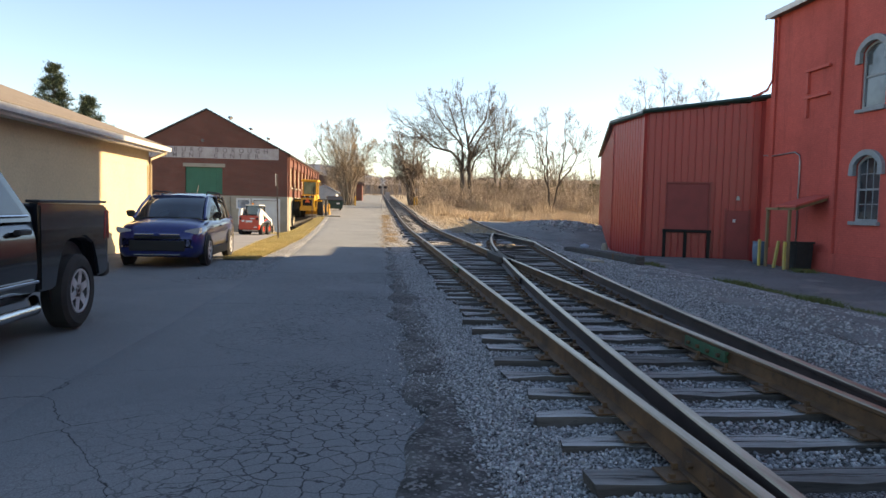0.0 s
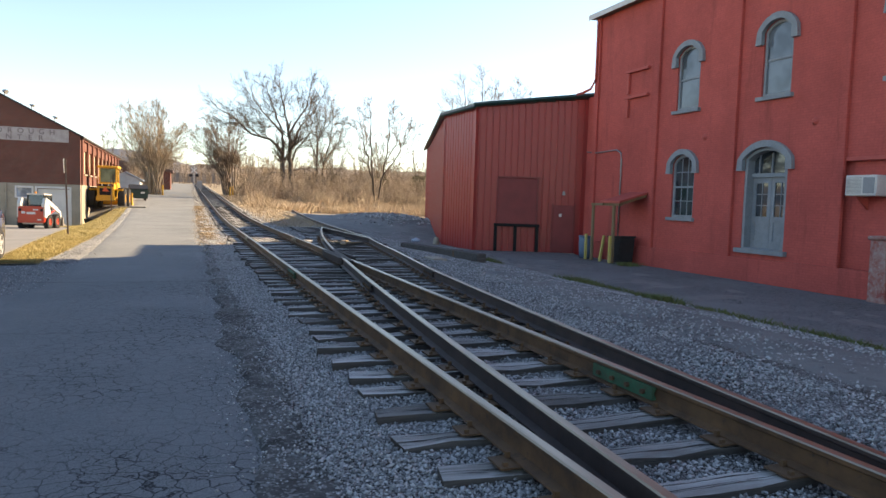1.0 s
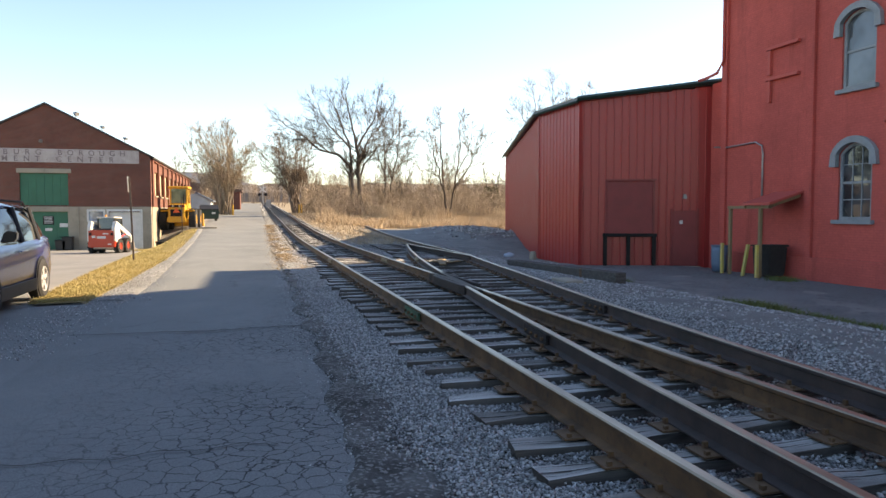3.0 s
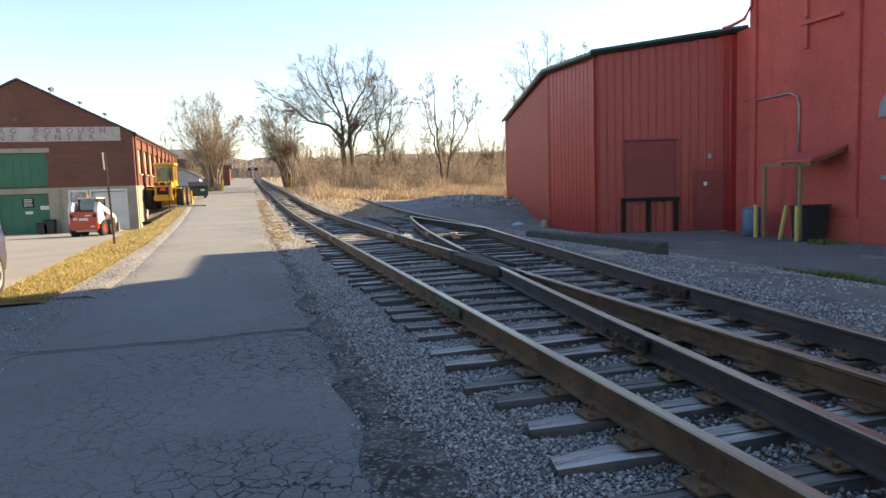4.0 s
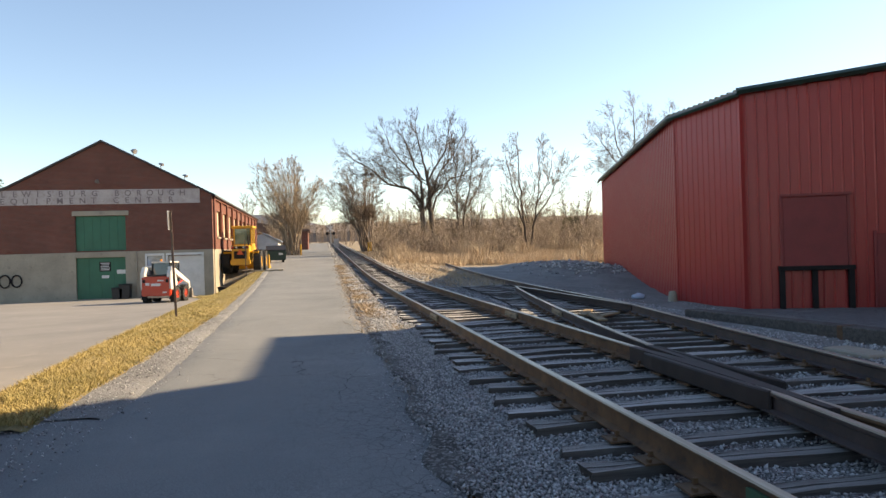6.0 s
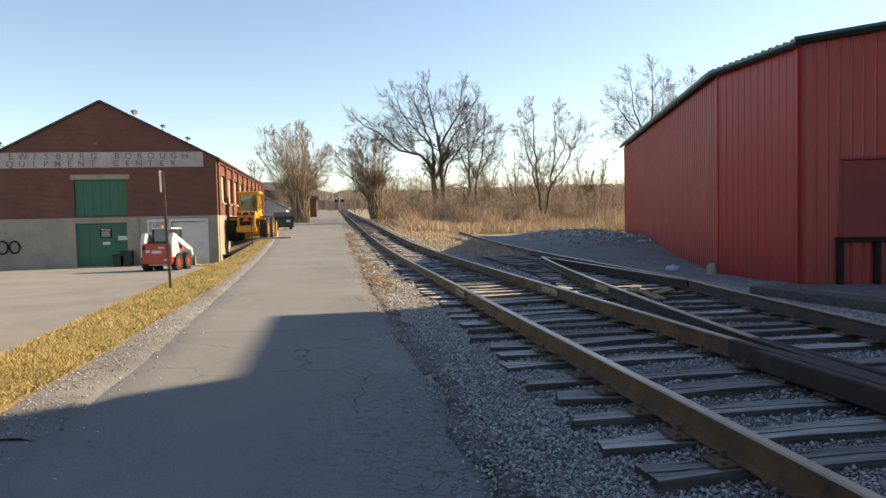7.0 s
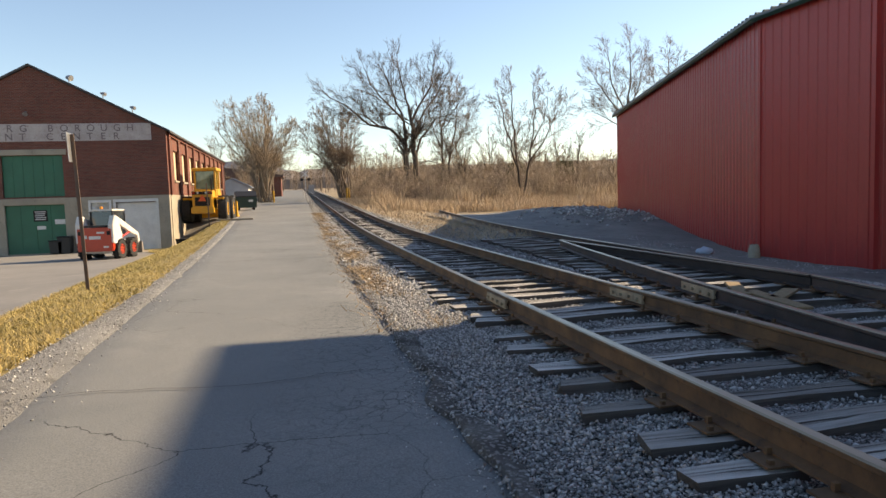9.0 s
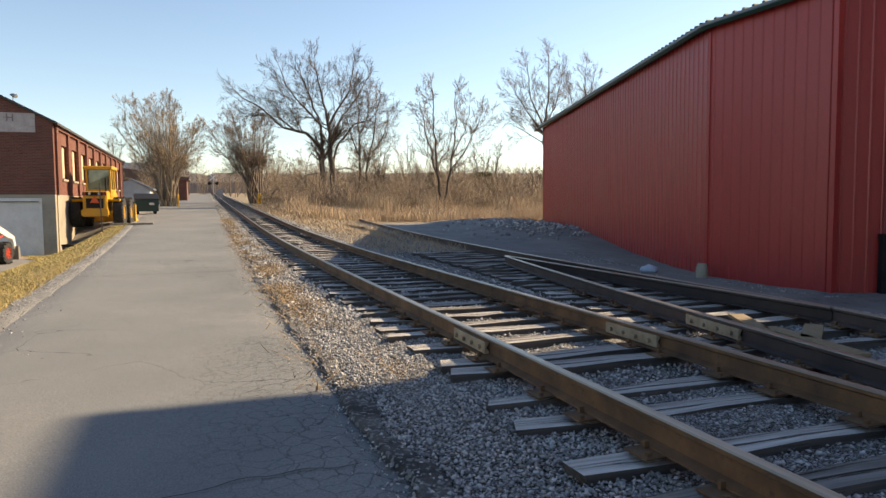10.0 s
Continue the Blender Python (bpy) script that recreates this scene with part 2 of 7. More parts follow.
BARNRED = surface("red_ribbed_sheet_metal", (0.42, 0.042, 0.038), (0.37, 0.037, 0.034), 0.34, 30, 0.7, 0.0, 0.05, 0.003, c3=(0.34, 0.038, 0.034))
BARNDOOR = surface("dark_red_door_paint", (0.29, 0.046, 0.042), (0.24, 0.038, 0.035), 0.55, 30, 1.5, 0.0, 0.1, 0.003)
DARKTRIM = surface("black_steel", (0.014, 0.013, 0.013), (0.024, 0.02, 0.02), 0.7, 30, 3, 0.0, 0.1, spec=0.2)
GREENTRIM = surface("dark_green_roof_trim", (0.02, 0.06, 0.05), (0.03, 0.075, 0.06), 0.5, 30, 2, 0.2, 0.1)
EQBRICK = brick_mat("dark_red_brick", (0.20, 0.062, 0.042), (0.135, 0.045, 0.034), (0.2, 0.15, 0.12))
CONCRETE = surface("old_concrete", (0.40, 0.35, 0.27), (0.31, 0.275, 0.215), 0.9, 18, 0.8, bumps=0.4, depth=0.01, c3=(0.22, 0.19, 0.15))
GREENPAINT = surface("green_painted_door", (0.02, 0.15, 0.085), (0.017, 0.125, 0.07), 0.5, 20, 1.0, bumps=0.1)
SIGNPAINT = surface("weathered_white_sign", (0.52, 0.46, 0.43), (0.42, 0.36, 0.34), 0.85, 14, 1.5, bumps=0.3, c3=(0.28, 0.21, 0.19))
LETTER = surface("faded_dark_lettering", (0.15, 0.12, 0.125), (0.27, 0.22, 0.21), 0.85, 14, 4, bumps=0.2)
GREYTRIM = surface("blue_grey_painted_trim", (0.28, 0.31, 0.335), (0.23, 0.255, 0.275), 0.65, 25, 3, bumps=0.25, depth=0.004, c3=(0.19, 0.2, 0.21))
WHITEPAINT = surface("white_paint", (0.72, 0.71, 0.68), (0.62, 0.61, 0.58), 0.55, 20, 2, bumps=0.1)
GLASS = glass_mat("window_glass")
SKYGLASS = glass_mat("old_window_glass", (0.06, 0.07, 0.08))
YELLOWBLOCK = surface("cream_painted_block", (0.68, 0.54, 0.34), (0.61, 0.48, 0.3), 0.85, 18, 0.9, bumps=0.3, depth=0.006, c3=(0.55, 0.45, 0.3))
SHINGLE = surface("brown_grey_shingles", (0.2, 0.165, 0.125), (0.15, 0.12, 0.09), 0.9, 25, 2.5, bumps=0.6, depth=0.01)
WOODPOST = surface("weathered_post_wood", (0.3, 0.22, 0.12), (0.22, 0.155, 0.085), 0.85, 16, 3, bumps=0.4, stretch=(5, 5, 0.4))
GALV = surface("galvanised_steel", (0.42, 0.42, 0.42), (0.33, 0.33, 0.34), 0.45, 20, 4, 0.8, 0.1)
BARK = surface("grey_brown_bark", (0.13, 0.1, 0.076), (0.08, 0.062, 0.048), 0.95, 10, 1.5, bumps=0.6, depth=0.03, stretch=(3, 3, 0.6))
TWIG = surface("brown_twigs", (0.25, 0.19, 0.145), (0.17, 0.13, 0.1), 0.95, 4, 0.3, bumps=0.0)
PALETWIG = surface("tan_twigs", (0.38, 0.295, 0.21), (0.28, 0.215, 0.15), 0.95, 4, 0.3, bumps=0.0)
PINE = surface("dark_pine_needles", (0.055, 0.075, 0.035), (0.08, 0.1, 0.05), 0.9, 10, 1, bumps=0.2)
RUBBER = surface("tyre_rubber", (0.018, 0.018, 0.018), (0.03, 0.029, 0.028), 0.85, 40, 5, bumps=0.2)
HILL = surface("hazy_winter_wood", (0.2, 0.165, 0.14), (0.165, 0.14, 0.125), 1.0, 0.6, 0.04, bumps=0.0)


def bm_box(bm, x0, x1, y0, y1, z0, z1, bevel=0.0):
    vs = [bm.verts.new(p) for p in ((x0, y0, z0), (x1, y0, z0), (x1, y1, z0), (x0, y1, z0), (x0, y0, z1), (x1, y0, z1), (x1, y1, z1), (x0, y1, z1))]
    fs = [bm.faces.new([vs[i] for i in f]) for f in ((3, 2, 1, 0), (4, 5, 6, 7), (0, 1, 5, 4), (1, 2, 6, 5), (2, 3, 7, 6), (3, 0, 4, 7))]
    if bevel:
        es = list({e for f in fs for e in f.edges})
        bmesh.ops.bevel(bm, geom=es, offset=bevel, segments=1, affect="EDGES")
    return vs


def box(x0, x1, y0, y1, z0, z1, bevel=0.0):
    bm = bmesh.new()
    bm_box(bm, x0, x1, y0, y1, z0, z1, bevel)
    return bm


def bm_prism(bm, pts, axis, a, b):
    """A polygon of (u, v) pulled along axis from a to b. x: (y, z); y: (x, z); z: (x, y)."""
    def place(p, w):
        return {"x": (w, p[0], p[1]), "y": (p[0], w, p[1]), "z": (p[0], p[1], w)}[axis]
    va = [bm.verts.new(place(p, a)) for p in pts]
    vb = [bm.verts.new(place(p, b)) for p in pts]
    n = len(pts)
    fs = [bm.faces.new(va), bm.faces.new(vb[::-1])]
    for i in range(n):
        fs.append(bm.faces.new((va[i], vb[i], vb[(i + 1) % n], va[(i + 1) % n])))
    bmesh.ops.recalc_face_normals(bm, faces=fs)
    return fs


def prism(pts, axis, a, b, bevel=0.0):
    bm = bmesh.new()
    bm_prism(bm, pts, axis, a, b)
    if bevel:
        bmesh.ops.bevel(bm, geom=bm.edges[:], offset=bevel, segments=2, affect="EDGES", clamp_overlap=True)
    return bm


def bm_tube(bm, pts, r, sides=8, cap=True):
    """A tube along points; r a number or one per point."""
    rings = []
    n = len(pts)
    pts = [Vector(p) for p in pts]
    for i, p in enumerate(pts):
        d = (pts[min(i + 1, n - 1)] - pts[max(i - 1, 0)]).normalized()
        u = d.cross(Vector((0, 0, 1)) if abs(d.z) < 0.9 else Vector((1, 0, 0))).normalized()
        v = d.cross(u)
        rr = r[i] if isinstance(r, (list, tuple)) else r
        rings.append([bm.verts.new(p + (u * math.cos(a) + v * math.sin(a)) * rr) for a in (2 * math.pi * k / sides for k in range(sides))])
    for a, b in zip(rings, rings[1:]):
        for k in range(sides):
            bm.faces.new((a[k], a[(k + 1) % sides], b[(k + 1) % sides], b[k]))
    if cap:
        bm.faces.new(rings[0][::-1])
        bm.faces.new(rings[-1])
    return rings


def tube(pts, r, sides=8):
    bm = bmesh.new()
    bm_tube(bm, pts, r, sides)
    return bm


def mesh_of(bm, name, material, smooth=False, uv=False):
    if len(bm.verts) < 3000:
        bmesh.ops.remove_doubles(bm, verts=bm.verts[:], dist=0.0001)
    bmesh.ops.recalc_face_normals(bm, faces=bm.faces[:])
    if uv:
        lay = bm.loops.layers.uv.new("UVMap")
        for f in bm.faces:
            n = f.normal
            for l in f.loops:
                c = l.vert.co
                l[lay].uv = (c.y, c.z) if abs(n.x) > max(abs(n.y), abs(n.z)) else ((c.x, c.z) if abs(n.y) >= abs(n.z) else (c.x, c.y))
    me = bpy.data.meshes.new(name)
    bm.to_mesh(me)
    bm.free()
    if smooth:
        me.polygons.foreach_set("use_smooth", [True] * len(me.polygons))
    me.materials.append(material)
    return me


def part(name, bm, material, parent=None, label="", smooth=False, uv=False):
    ob = new(name, mesh_of(bm, name, material, smooth, uv))
    if parent is not None:
        ob.parent = parent
    if label:
        ob["label"] = label
    return ob


def thing(name, m, label, category, group="", kind=""):
    e = new(name)
    e.empty_display_size = 0.2
    e.matrix_world = m
    return tagged(e, label, category, group, kind)


def raw(name, verts, faces, material, parent=None, smooth=False):
    me = bpy.data.meshes.new(name)
    me.from_pydata(verts, [], faces)
    me.materials.append(material)
    if smooth:
        me.polygons.foreach_set("use_smooth", [True] * len(me.polygons))
    ob = new(name, me)
    if parent is not None:
        ob.parent = parent
    return ob

# ---- ground ----
def rise(y):
    """Height of the track bed along the line: level, then a gentle climb."""
    if y < 30:
        return 0.0
    if y < 52:
        return 0.0006 * (y - 30) ** 2
    return 0.29 + 0.0264 * (min(y, 260) - 52)


def smooth_step(a, b, v):
    s = max(0.0, min(1.0, (v - a) / (b - a)))
    return s * s * (3 - 2 * s)


def road_left(y):
    return -4.25 - 0.044 * max(0.0, y - 20)


def lot_z(y):
    return -0.1 - 0.0243 * max(0.0, min(y, 58.0) - 18.0)


def ground_z(x, y):
    base = rise(y)
    if x < -1.3:
        z = base - 0.09
        edge = -4.25 - 0.05 * max(0.0, y - 20)
        z += (lot_z(y) - z) * smooth_step(edge - 0.3, edge - 3.2, x) * (1 - smooth_step(56, 63, y))
        return z
    if x < 4.5:
        return base - 0.09 - 0.022 * smooth_step(-1.3, -0.8, x) * (1 - smooth_step(2.8, 4.4, x))
    drop = -0.55 * smooth_step(4.5, 9.5, x)
    hump = 0.95 * math.exp(-((x - 12.0) / 5.0) ** 2 - ((y - 50.0) / 9.0) ** 2)
    return base - 0.09 + drop + hump + 0.55 * smooth_step(60, 90, y) * smooth_step(4.5, 9.5, x)


def grid_sheet(name, xs, ys, dz, material, keep=None, jitter=0.0):
    verts = [(x, y, ground_z(x, y) + dz - (0.08 if -32 < x < 15 and y < 60 else 0.0) + (noise.noise((x * 0.9, y * 0.9, 3.0)) * jitter if jitter else 0)) for y in ys for x in xs]
    n = len(xs)
    faces = []
    for j in range(len(ys) - 1):
        for i in range(n - 1):
            if keep is None or keep((xs[i] + xs[i + 1]) / 2, (ys[j] + ys[j + 1]) / 2):
                faces.append((j * n + i, j * n + i + 1, (j + 1) * n + i + 1, (j + 1) * n + i))
    return raw(name, verts, faces, material, smooth=True)


def steps(a, b, d):
    n = max(1, round((b - a) / d))
    return [a + (b - a) * i / n for i in range(n + 1)]


xs = [-900, -400, -200, -100, -60, -40, -30] + steps(-24, 24, 1.0) + [30, 40, 60, 100, 200, 400, 900]
ys = [-300, -120, -60, -30] + steps(-20, 70, 1.0) + steps(72, 130, 3.0) + [150, 180, 220, 260, 330, 450, 700, 1200]
ground = grid_sheet("ground", xs, ys, -0.05, EARTH)
tagged(ground, "brown winter earth with dead grass", "ground", kind="structure")


def crib(x, y):
    """Extra height of the ballast: heaped between the rails and round the tie ends, unevenly."""
    heap = smooth_step(-1.2, -0.5, x) * (1 - smooth_step(2.6, 3.6, x))
    return heap * (0.034 + 0.026 * noise.noise((x * 0.9, y * 0.8, 4.0)) + 0.02 * noise.noise((x * 2.5, y * 2.5, 6.0)))


def strip(name, left, right, ys, dz, material, cols=6, jitter=0.0, edge=0.0, extra=None):
    """A paved strip whose two edges are functions of y, with slightly ragged borders."""
    verts, faces = [], []
    for y in ys:
        a = left(y) + noise.noise((y * 1.3, 5.0, 0.0)) * edge
        b = right(y) + noise.noise((y * 1.3, 9.0, 0.0)) * edge
        for i in range(cols + 1):
            x = a + (b - a) * i / cols
            lowered = 0.04 if i in (0, cols) else 0.0
            verts.append((x, y, ground_z(x, y) + dz - lowered + noise.noise((x, y, 1.0)) * jitter + (extra(x, y) if extra else 0.0)))
    n = cols + 1
    for j in range(len(ys) - 1):
        for i in range(cols):
            faces.append((j * n + i, j * n + i + 1, (j + 1) * n + i + 1, (j + 1) * n + i))
    return raw(name, verts, faces, material, smooth=True)


road = strip("road", lambda y: road_left(y), lambda y: -1.3, steps(-20, 60, 0.35) + steps(61, 230, 3.0), 0.0, ASPHALT, 14, 0.012, 0.06)
tagged(road, "cracked grey asphalt lane beside the railway", "road", kind="structure")
apron = strip("road_apron", lambda y: -30.0, lambda y: road_left(y) + 0.2, steps(-20, 19.0, 0.5), -0.02, ASPHALT, 70, 0.012, 0.05)
tagged(apron, "dark cracked asphalt parking apron", "road", kind="structure")
lot = strip("parking_lot", lambda y: -45.0, lambda y: -5.8 - 0.09 * (y - 19) - 1.6 * smooth_step(48, 56, y), steps(17.0, 58, 0.6), -0.005, LOT, 24, 0.01, 0.1)
tagged(lot, "sun-bleached grey asphalt lot before the brick building", "lot", kind="structure")
yard = strip("side_yard", lambda y: -14.0, lambda y: road_left(y) - 0.02, steps(58.0, 80, 0.8), 0.0, LOT, 10, 0.01, 0.1)
tagged(yard, "grey gravelly asphalt beside the brick building", "lot", kind="structure")
verge = strip("gravel_verge", lambda y: road_left(y) - 0.35 - 0.35 * smooth_step(30, 18, y), lambda y: road_left(y) + 0.04, steps(17.2, 62, 0.4), -0.006, DIRT, 5, 0.02, 0.12)
tagged(verge, "loose grey gravel along the lane's edge", "gravel", kind="structure")
court = strip("courtyard_pavement", lambda y: 7.9 + 1.6 * smooth_step(16, 28, y), lambda y: 14.6, steps(-20, 29, 0.5), 0.012, ASPHALT, 8, 0.015, 0.15)
tagged(court, "old patched asphalt in front of the red brick mill", "pavement", kind="structure")
bed = strip("ballast_bed", lambda y: -1.3, lambda y: 4.2 + 0.06 * max(0, y - 10) if y < 34 else 2.6 + 3.0 * smooth_step(60, 34, y), steps(-20, 62, 0.3) + steps(63, 230, 1.5), 0.008, GRAVEL, 22, 0.02, 0.1, crib)
tagged(bed, "grey crushed stone ballast bed", "ballast", kind="structure")
yard_gravel = strip("gravel_yard", lambda y: 3.6 if y < 34 else 5.0, lambda y: 12.5 if y < 28 else 18.0, steps(-20, 56, 0.5), 0.004, DIRT, 14, 0.05, 0.2)
tagged(yard_gravel, "grey dirt and gravel between track and buildings", "gravel", kind="structure")
soil = strip("soil_edge", lambda y: -1.46 + 0.1 * smooth_step(9, 16, y) + 0.25 * noise.noise((y * 0.7, 3.0, 0.0)), lambda y: -1.0 - 0.18 * smooth_step(8, 16, y), steps(-6, 34, 0.1), 0.014, soil_mat(), 10, 0.03, 0.22)
tagged(soil, "dark damp soil along the lane's broken edge", "soil", kind="structure")


def road_crack(y_at, x0, x1, width, seed):
    verts, faces = [], []
    n = 90
    for i in range(n + 1):
        x = x0 + (x1 - x0) * i / n
        y = y_at + 0.16 * noise.noise((x * 0.9, seed, 0)) + 0.07 * noise.noise((x * 4.0, seed, 3))
        w = width * (0.6 + 0.9 * abs(noise.noise((x * 3.0, seed, 8))))
        z = ground_z(x, y) + 0.016
        verts += [(x, y - w, z), (x, y + w, z)]
    for i in range(n):
        faces.append((2 * i, 2 * i + 2, 2 * i + 3, 2 * i + 1))
    return raw("road_crack", verts, faces, CRACKMAT, road)


CRACKMAT = surface("crack_dirt", (0.03, 0.028, 0.027), (0.05, 0.046, 0.042), 0.95, 40, 3.0, bumps=0.5)
road_crack(13.35, -4.25, -1.35, 0.022, 2.0)
road_crack(21.4, -4.6, -1.5, 0.007, 6.0)
road_crack(8.7, -4.2, -1.9, 0.009, 4.0)
road_crack(33.0, -4.6, -1.4, 0.02, 9.0)

# ---- railway ----
def lead_x(y):
    """Left rail of the diverging track."""
    if y < 16:
        return 1.505 - 0.12 * (16 - y) + 0.0018 * (16 - y) ** 2
    return 1.505 + 0.12 * (y - 16) + 0.003 * max(0.0, y - 18) ** 2


def lead_far(y):
    """Right rail of the diverging track; past its joint it runs on almost straight."""
    if y < 24:
        return lead_x(y) + 1.505 + 0.1 * smooth_step(12, 18, y)
    return lead_x(24) + 1.605 + 0.14 + 0.052 * (y - 24)


RAIL_PROFILE = [(-0.07, 0), (0.07, 0), (0.07, 0.012), (0.012, 0.03), (0.01, 0.12), (0.036, 0.135), (0.036, 0.158), (0.028, 0.168),
                (-0.028, 0.168), (-0.036, 0.158), (-0.036, 0.135), (-0.01, 0.12), (-0.012, 0.03), (-0.07, 0.012)]


def rail(parent, fx, ys, dz=0.012, name="rail", label="rusty steel rail with a worn bright head", steel=None):
    verts, faces, mats = [], [], []
    n = len(RAIL_PROFILE)
    for y in ys:
        x = fx(y)
        for px, pz in RAIL_PROFILE:
            verts.append((x + px, y, rise(y) + dz + pz))
    for j in range(len(ys) - 1):
        for i in range(n):
            k = (i + 1) % n
            faces.append((j * n + i, j * n + k, (j + 1) * n + k, (j + 1) * n + i))
            mats.append(1 if i in (6, 7, 8) else 0)
    faces += [tuple(range(n))[::-1], tuple((len(ys) - 1) * n + i for i in range(n))]
    mats += [0, 0]
    ob = raw(name, verts, faces, steel or RAILRUST, parent)
    ob.data.materials.append(RAILTOP)
    ob.data.polygons.foreach_set("material_index", mats)
    ob["label"] = label
    return ob


near_ys = steps(-14, 60, 1.0)
far_ys = near_ys + steps(64, 260, 6.0)[1:]
main_track = thing("railway_track", Matrix(), "rusty standard-gauge railway track on weathered wooden ties", "railway track", kind="structure")
rail(main_track, lambda y: 0.0, far_ys)
rail(main_track, lambda y: 1.505, [0.2] + [y for y in far_ys if y > 0.5])
siding = thing("railway_siding", Matrix(), "rusty siding rails branching from the main track", "railway track", kind="structure")
rail(siding, lead_x, [0.2] + steps(0.5, 31.5, 0.5), steel=RAILDARK)
rail(siding, lambda y: lead_far(y) if y > 0 else 1.545, steps(-14, 0, 1.0) + steps(0.5, 23.5, 0.5) + [23.98], steel=RAILDARK)
rail(siding, lead_far, steps(24.02, 56, 1.0), dz=-0.02, steel=RAILDARK)

rng = random.Random(4)
tie_proto = []
for k in range(5):
    bm = box(-0.5, 0.5, -0.1, 0.1, -0.17, 0.0)
    bmesh.ops.subdivide_edges(bm, edges=[e for e in bm.edges if abs(e.verts[0].co.x - e.verts[1].co.x) > 0.5], cuts=9)
    for v in bm.verts:
        v.co.y += rng.uniform(-0.016, 0.016)
        v.co.z += rng.uniform(-0.024, 0.004) if v.co.z > -0.1 else 0
        if abs(v.co.x) > 0.45:
            v.co.x += rng.uniform(-0.02, 0.006)
    # level faces keep the weathered wood, all other faces take the darker flank colour
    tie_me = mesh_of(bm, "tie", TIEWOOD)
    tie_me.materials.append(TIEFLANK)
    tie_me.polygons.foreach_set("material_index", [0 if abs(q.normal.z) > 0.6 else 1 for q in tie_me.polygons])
    tie_proto.append(tie_me)
# the ties lie unevenly: gaps from one to the next along the stretch that was relaid
TIE_GAPS = (0.6, 0.53, 0.58, 0.47, 0.6, 0.58, 0.5, 0.48, 0.6, 0.57, 0.46, 0.48, 0.47, 0.49, 0.52, 0.55, 0.5, 0.52, 0.53, 0.54, 0.52, 0.64, 0.46, 0.54, 0.57, 0.54, 0.7, 0.46, 0.48, 0.48, 0.6, 0.57, 0.66, 0.5, 0.74, 0.43, 0.68)
tie_ys = [3.75 - 0.55 * k + rng.uniform(-0.03, 0.03) for k in range(12, 0, -1)] + [3.75]
for g in TIE_GAPS:
    tie_ys.append(tie_ys[-1] + g)
while tie_ys[-1] < 62:
    tie_ys.append(tie_ys[-1] + 0.53 + rng.uniform(-0.05, 0.05))
tie_rows = []
for y in tie_ys:
    right = 2.05
    if y < 25:
        right = max(2.05, lead_far(max(y, 0.1)) + 0.5)
    left = -0.55 + rng.uniform(-0.05, 0.05) + 0.08 * smooth_step(19, 23, y)
    tie_rows.append((left, right + rng.uniform(-0.06, 0.12), y))
y = 25.4
while y < 36:
    cx = (lead_x(min(y, 31)) + lead_far(y)) / 2
    tie_rows.append((cx - 1.3 + rng.uniform(-0.05, 0.05), cx + 1.3 + rng.uniform(-0.05, 0.05), y))
    y += 0.52 + rng.uniform(-0.04, 0.04)
for left, right, y in tie_rows:
    o = new("tie", tie_proto[rng.randrange(5)])
    o.parent = main_track
    o.matrix_world = Matrix.Translation(((left + right) / 2, y, rise(y) + rng.uniform(-0.02, 0.004))) @ Matrix.Rotation(rng.uniform(-0.035, 0.035), 4, "Z") @ Matrix.Diagonal((right - left, rng.uniform(0.82, 1.12), 1, 1))
bm = bmesh.new()
y = 62.5
while y < 250:
    bm_box(bm, -0.55, 2.05, y - 0.11, y + 0.11, rise(y) - 0.15, rise(y))
    y += 0.52
tagged(part("far_ties", bm, TIEWOOD, main_track), kind="stuff")

# guard rails at the frog, short rail leaning in by the siding
GUARD = surface("dark_guard_rail_steel", (0.06, 0.045, 0.04), (0.04, 0.032, 0.03), 0.7, 40, 3.0, 0.4, 0.3, 0.004)
rail(siding, lambda y: 4.06 + 0.1 * (24.0 - y) / 8.0, steps(23.4, 31.6, 0.5), name="spare_rail", label="loose dark rail beside the siding rail", steel=GUARD)
bm = bmesh.new()
bm_prism(bm, [(1.41, 14.6), (1.47, 14.55), (1.62, 16.2), (1.73, 17.9), (1.66, 18.0), (1.58, 16.9), (1.50, 17.9), (1.43, 17.9), (1.44, 16.2)], "z", 0.012, 0.182)
part("frog", bm, GUARD, main_track, "heavy cast steel crossing frog")
for x0, wide, ya, yb in ((1.33, 0.09, 15.2, 17.4), (1.7, 0.07, 15.5, 17.9)):
    bm = bmesh.new()
    bm_prism(bm, [(x0 + 0.03, ya), (x0 + wide - 0.02, ya), (x0 + wide, ya + 0.25), (x0 + wide, yb - 0.2), (x0 + wide - 0.03, yb), (x0 + 0.03, yb), (x0, yb - 0.25), (x0, ya + 0.25)], "z", 0.02, 0.186)
    bmesh.ops.bevel(bm, geom=bm.edges[:], offset=0.012, segments=1, affect="EDGES")
    part("frog_wing", bm, GUARD, main_track)


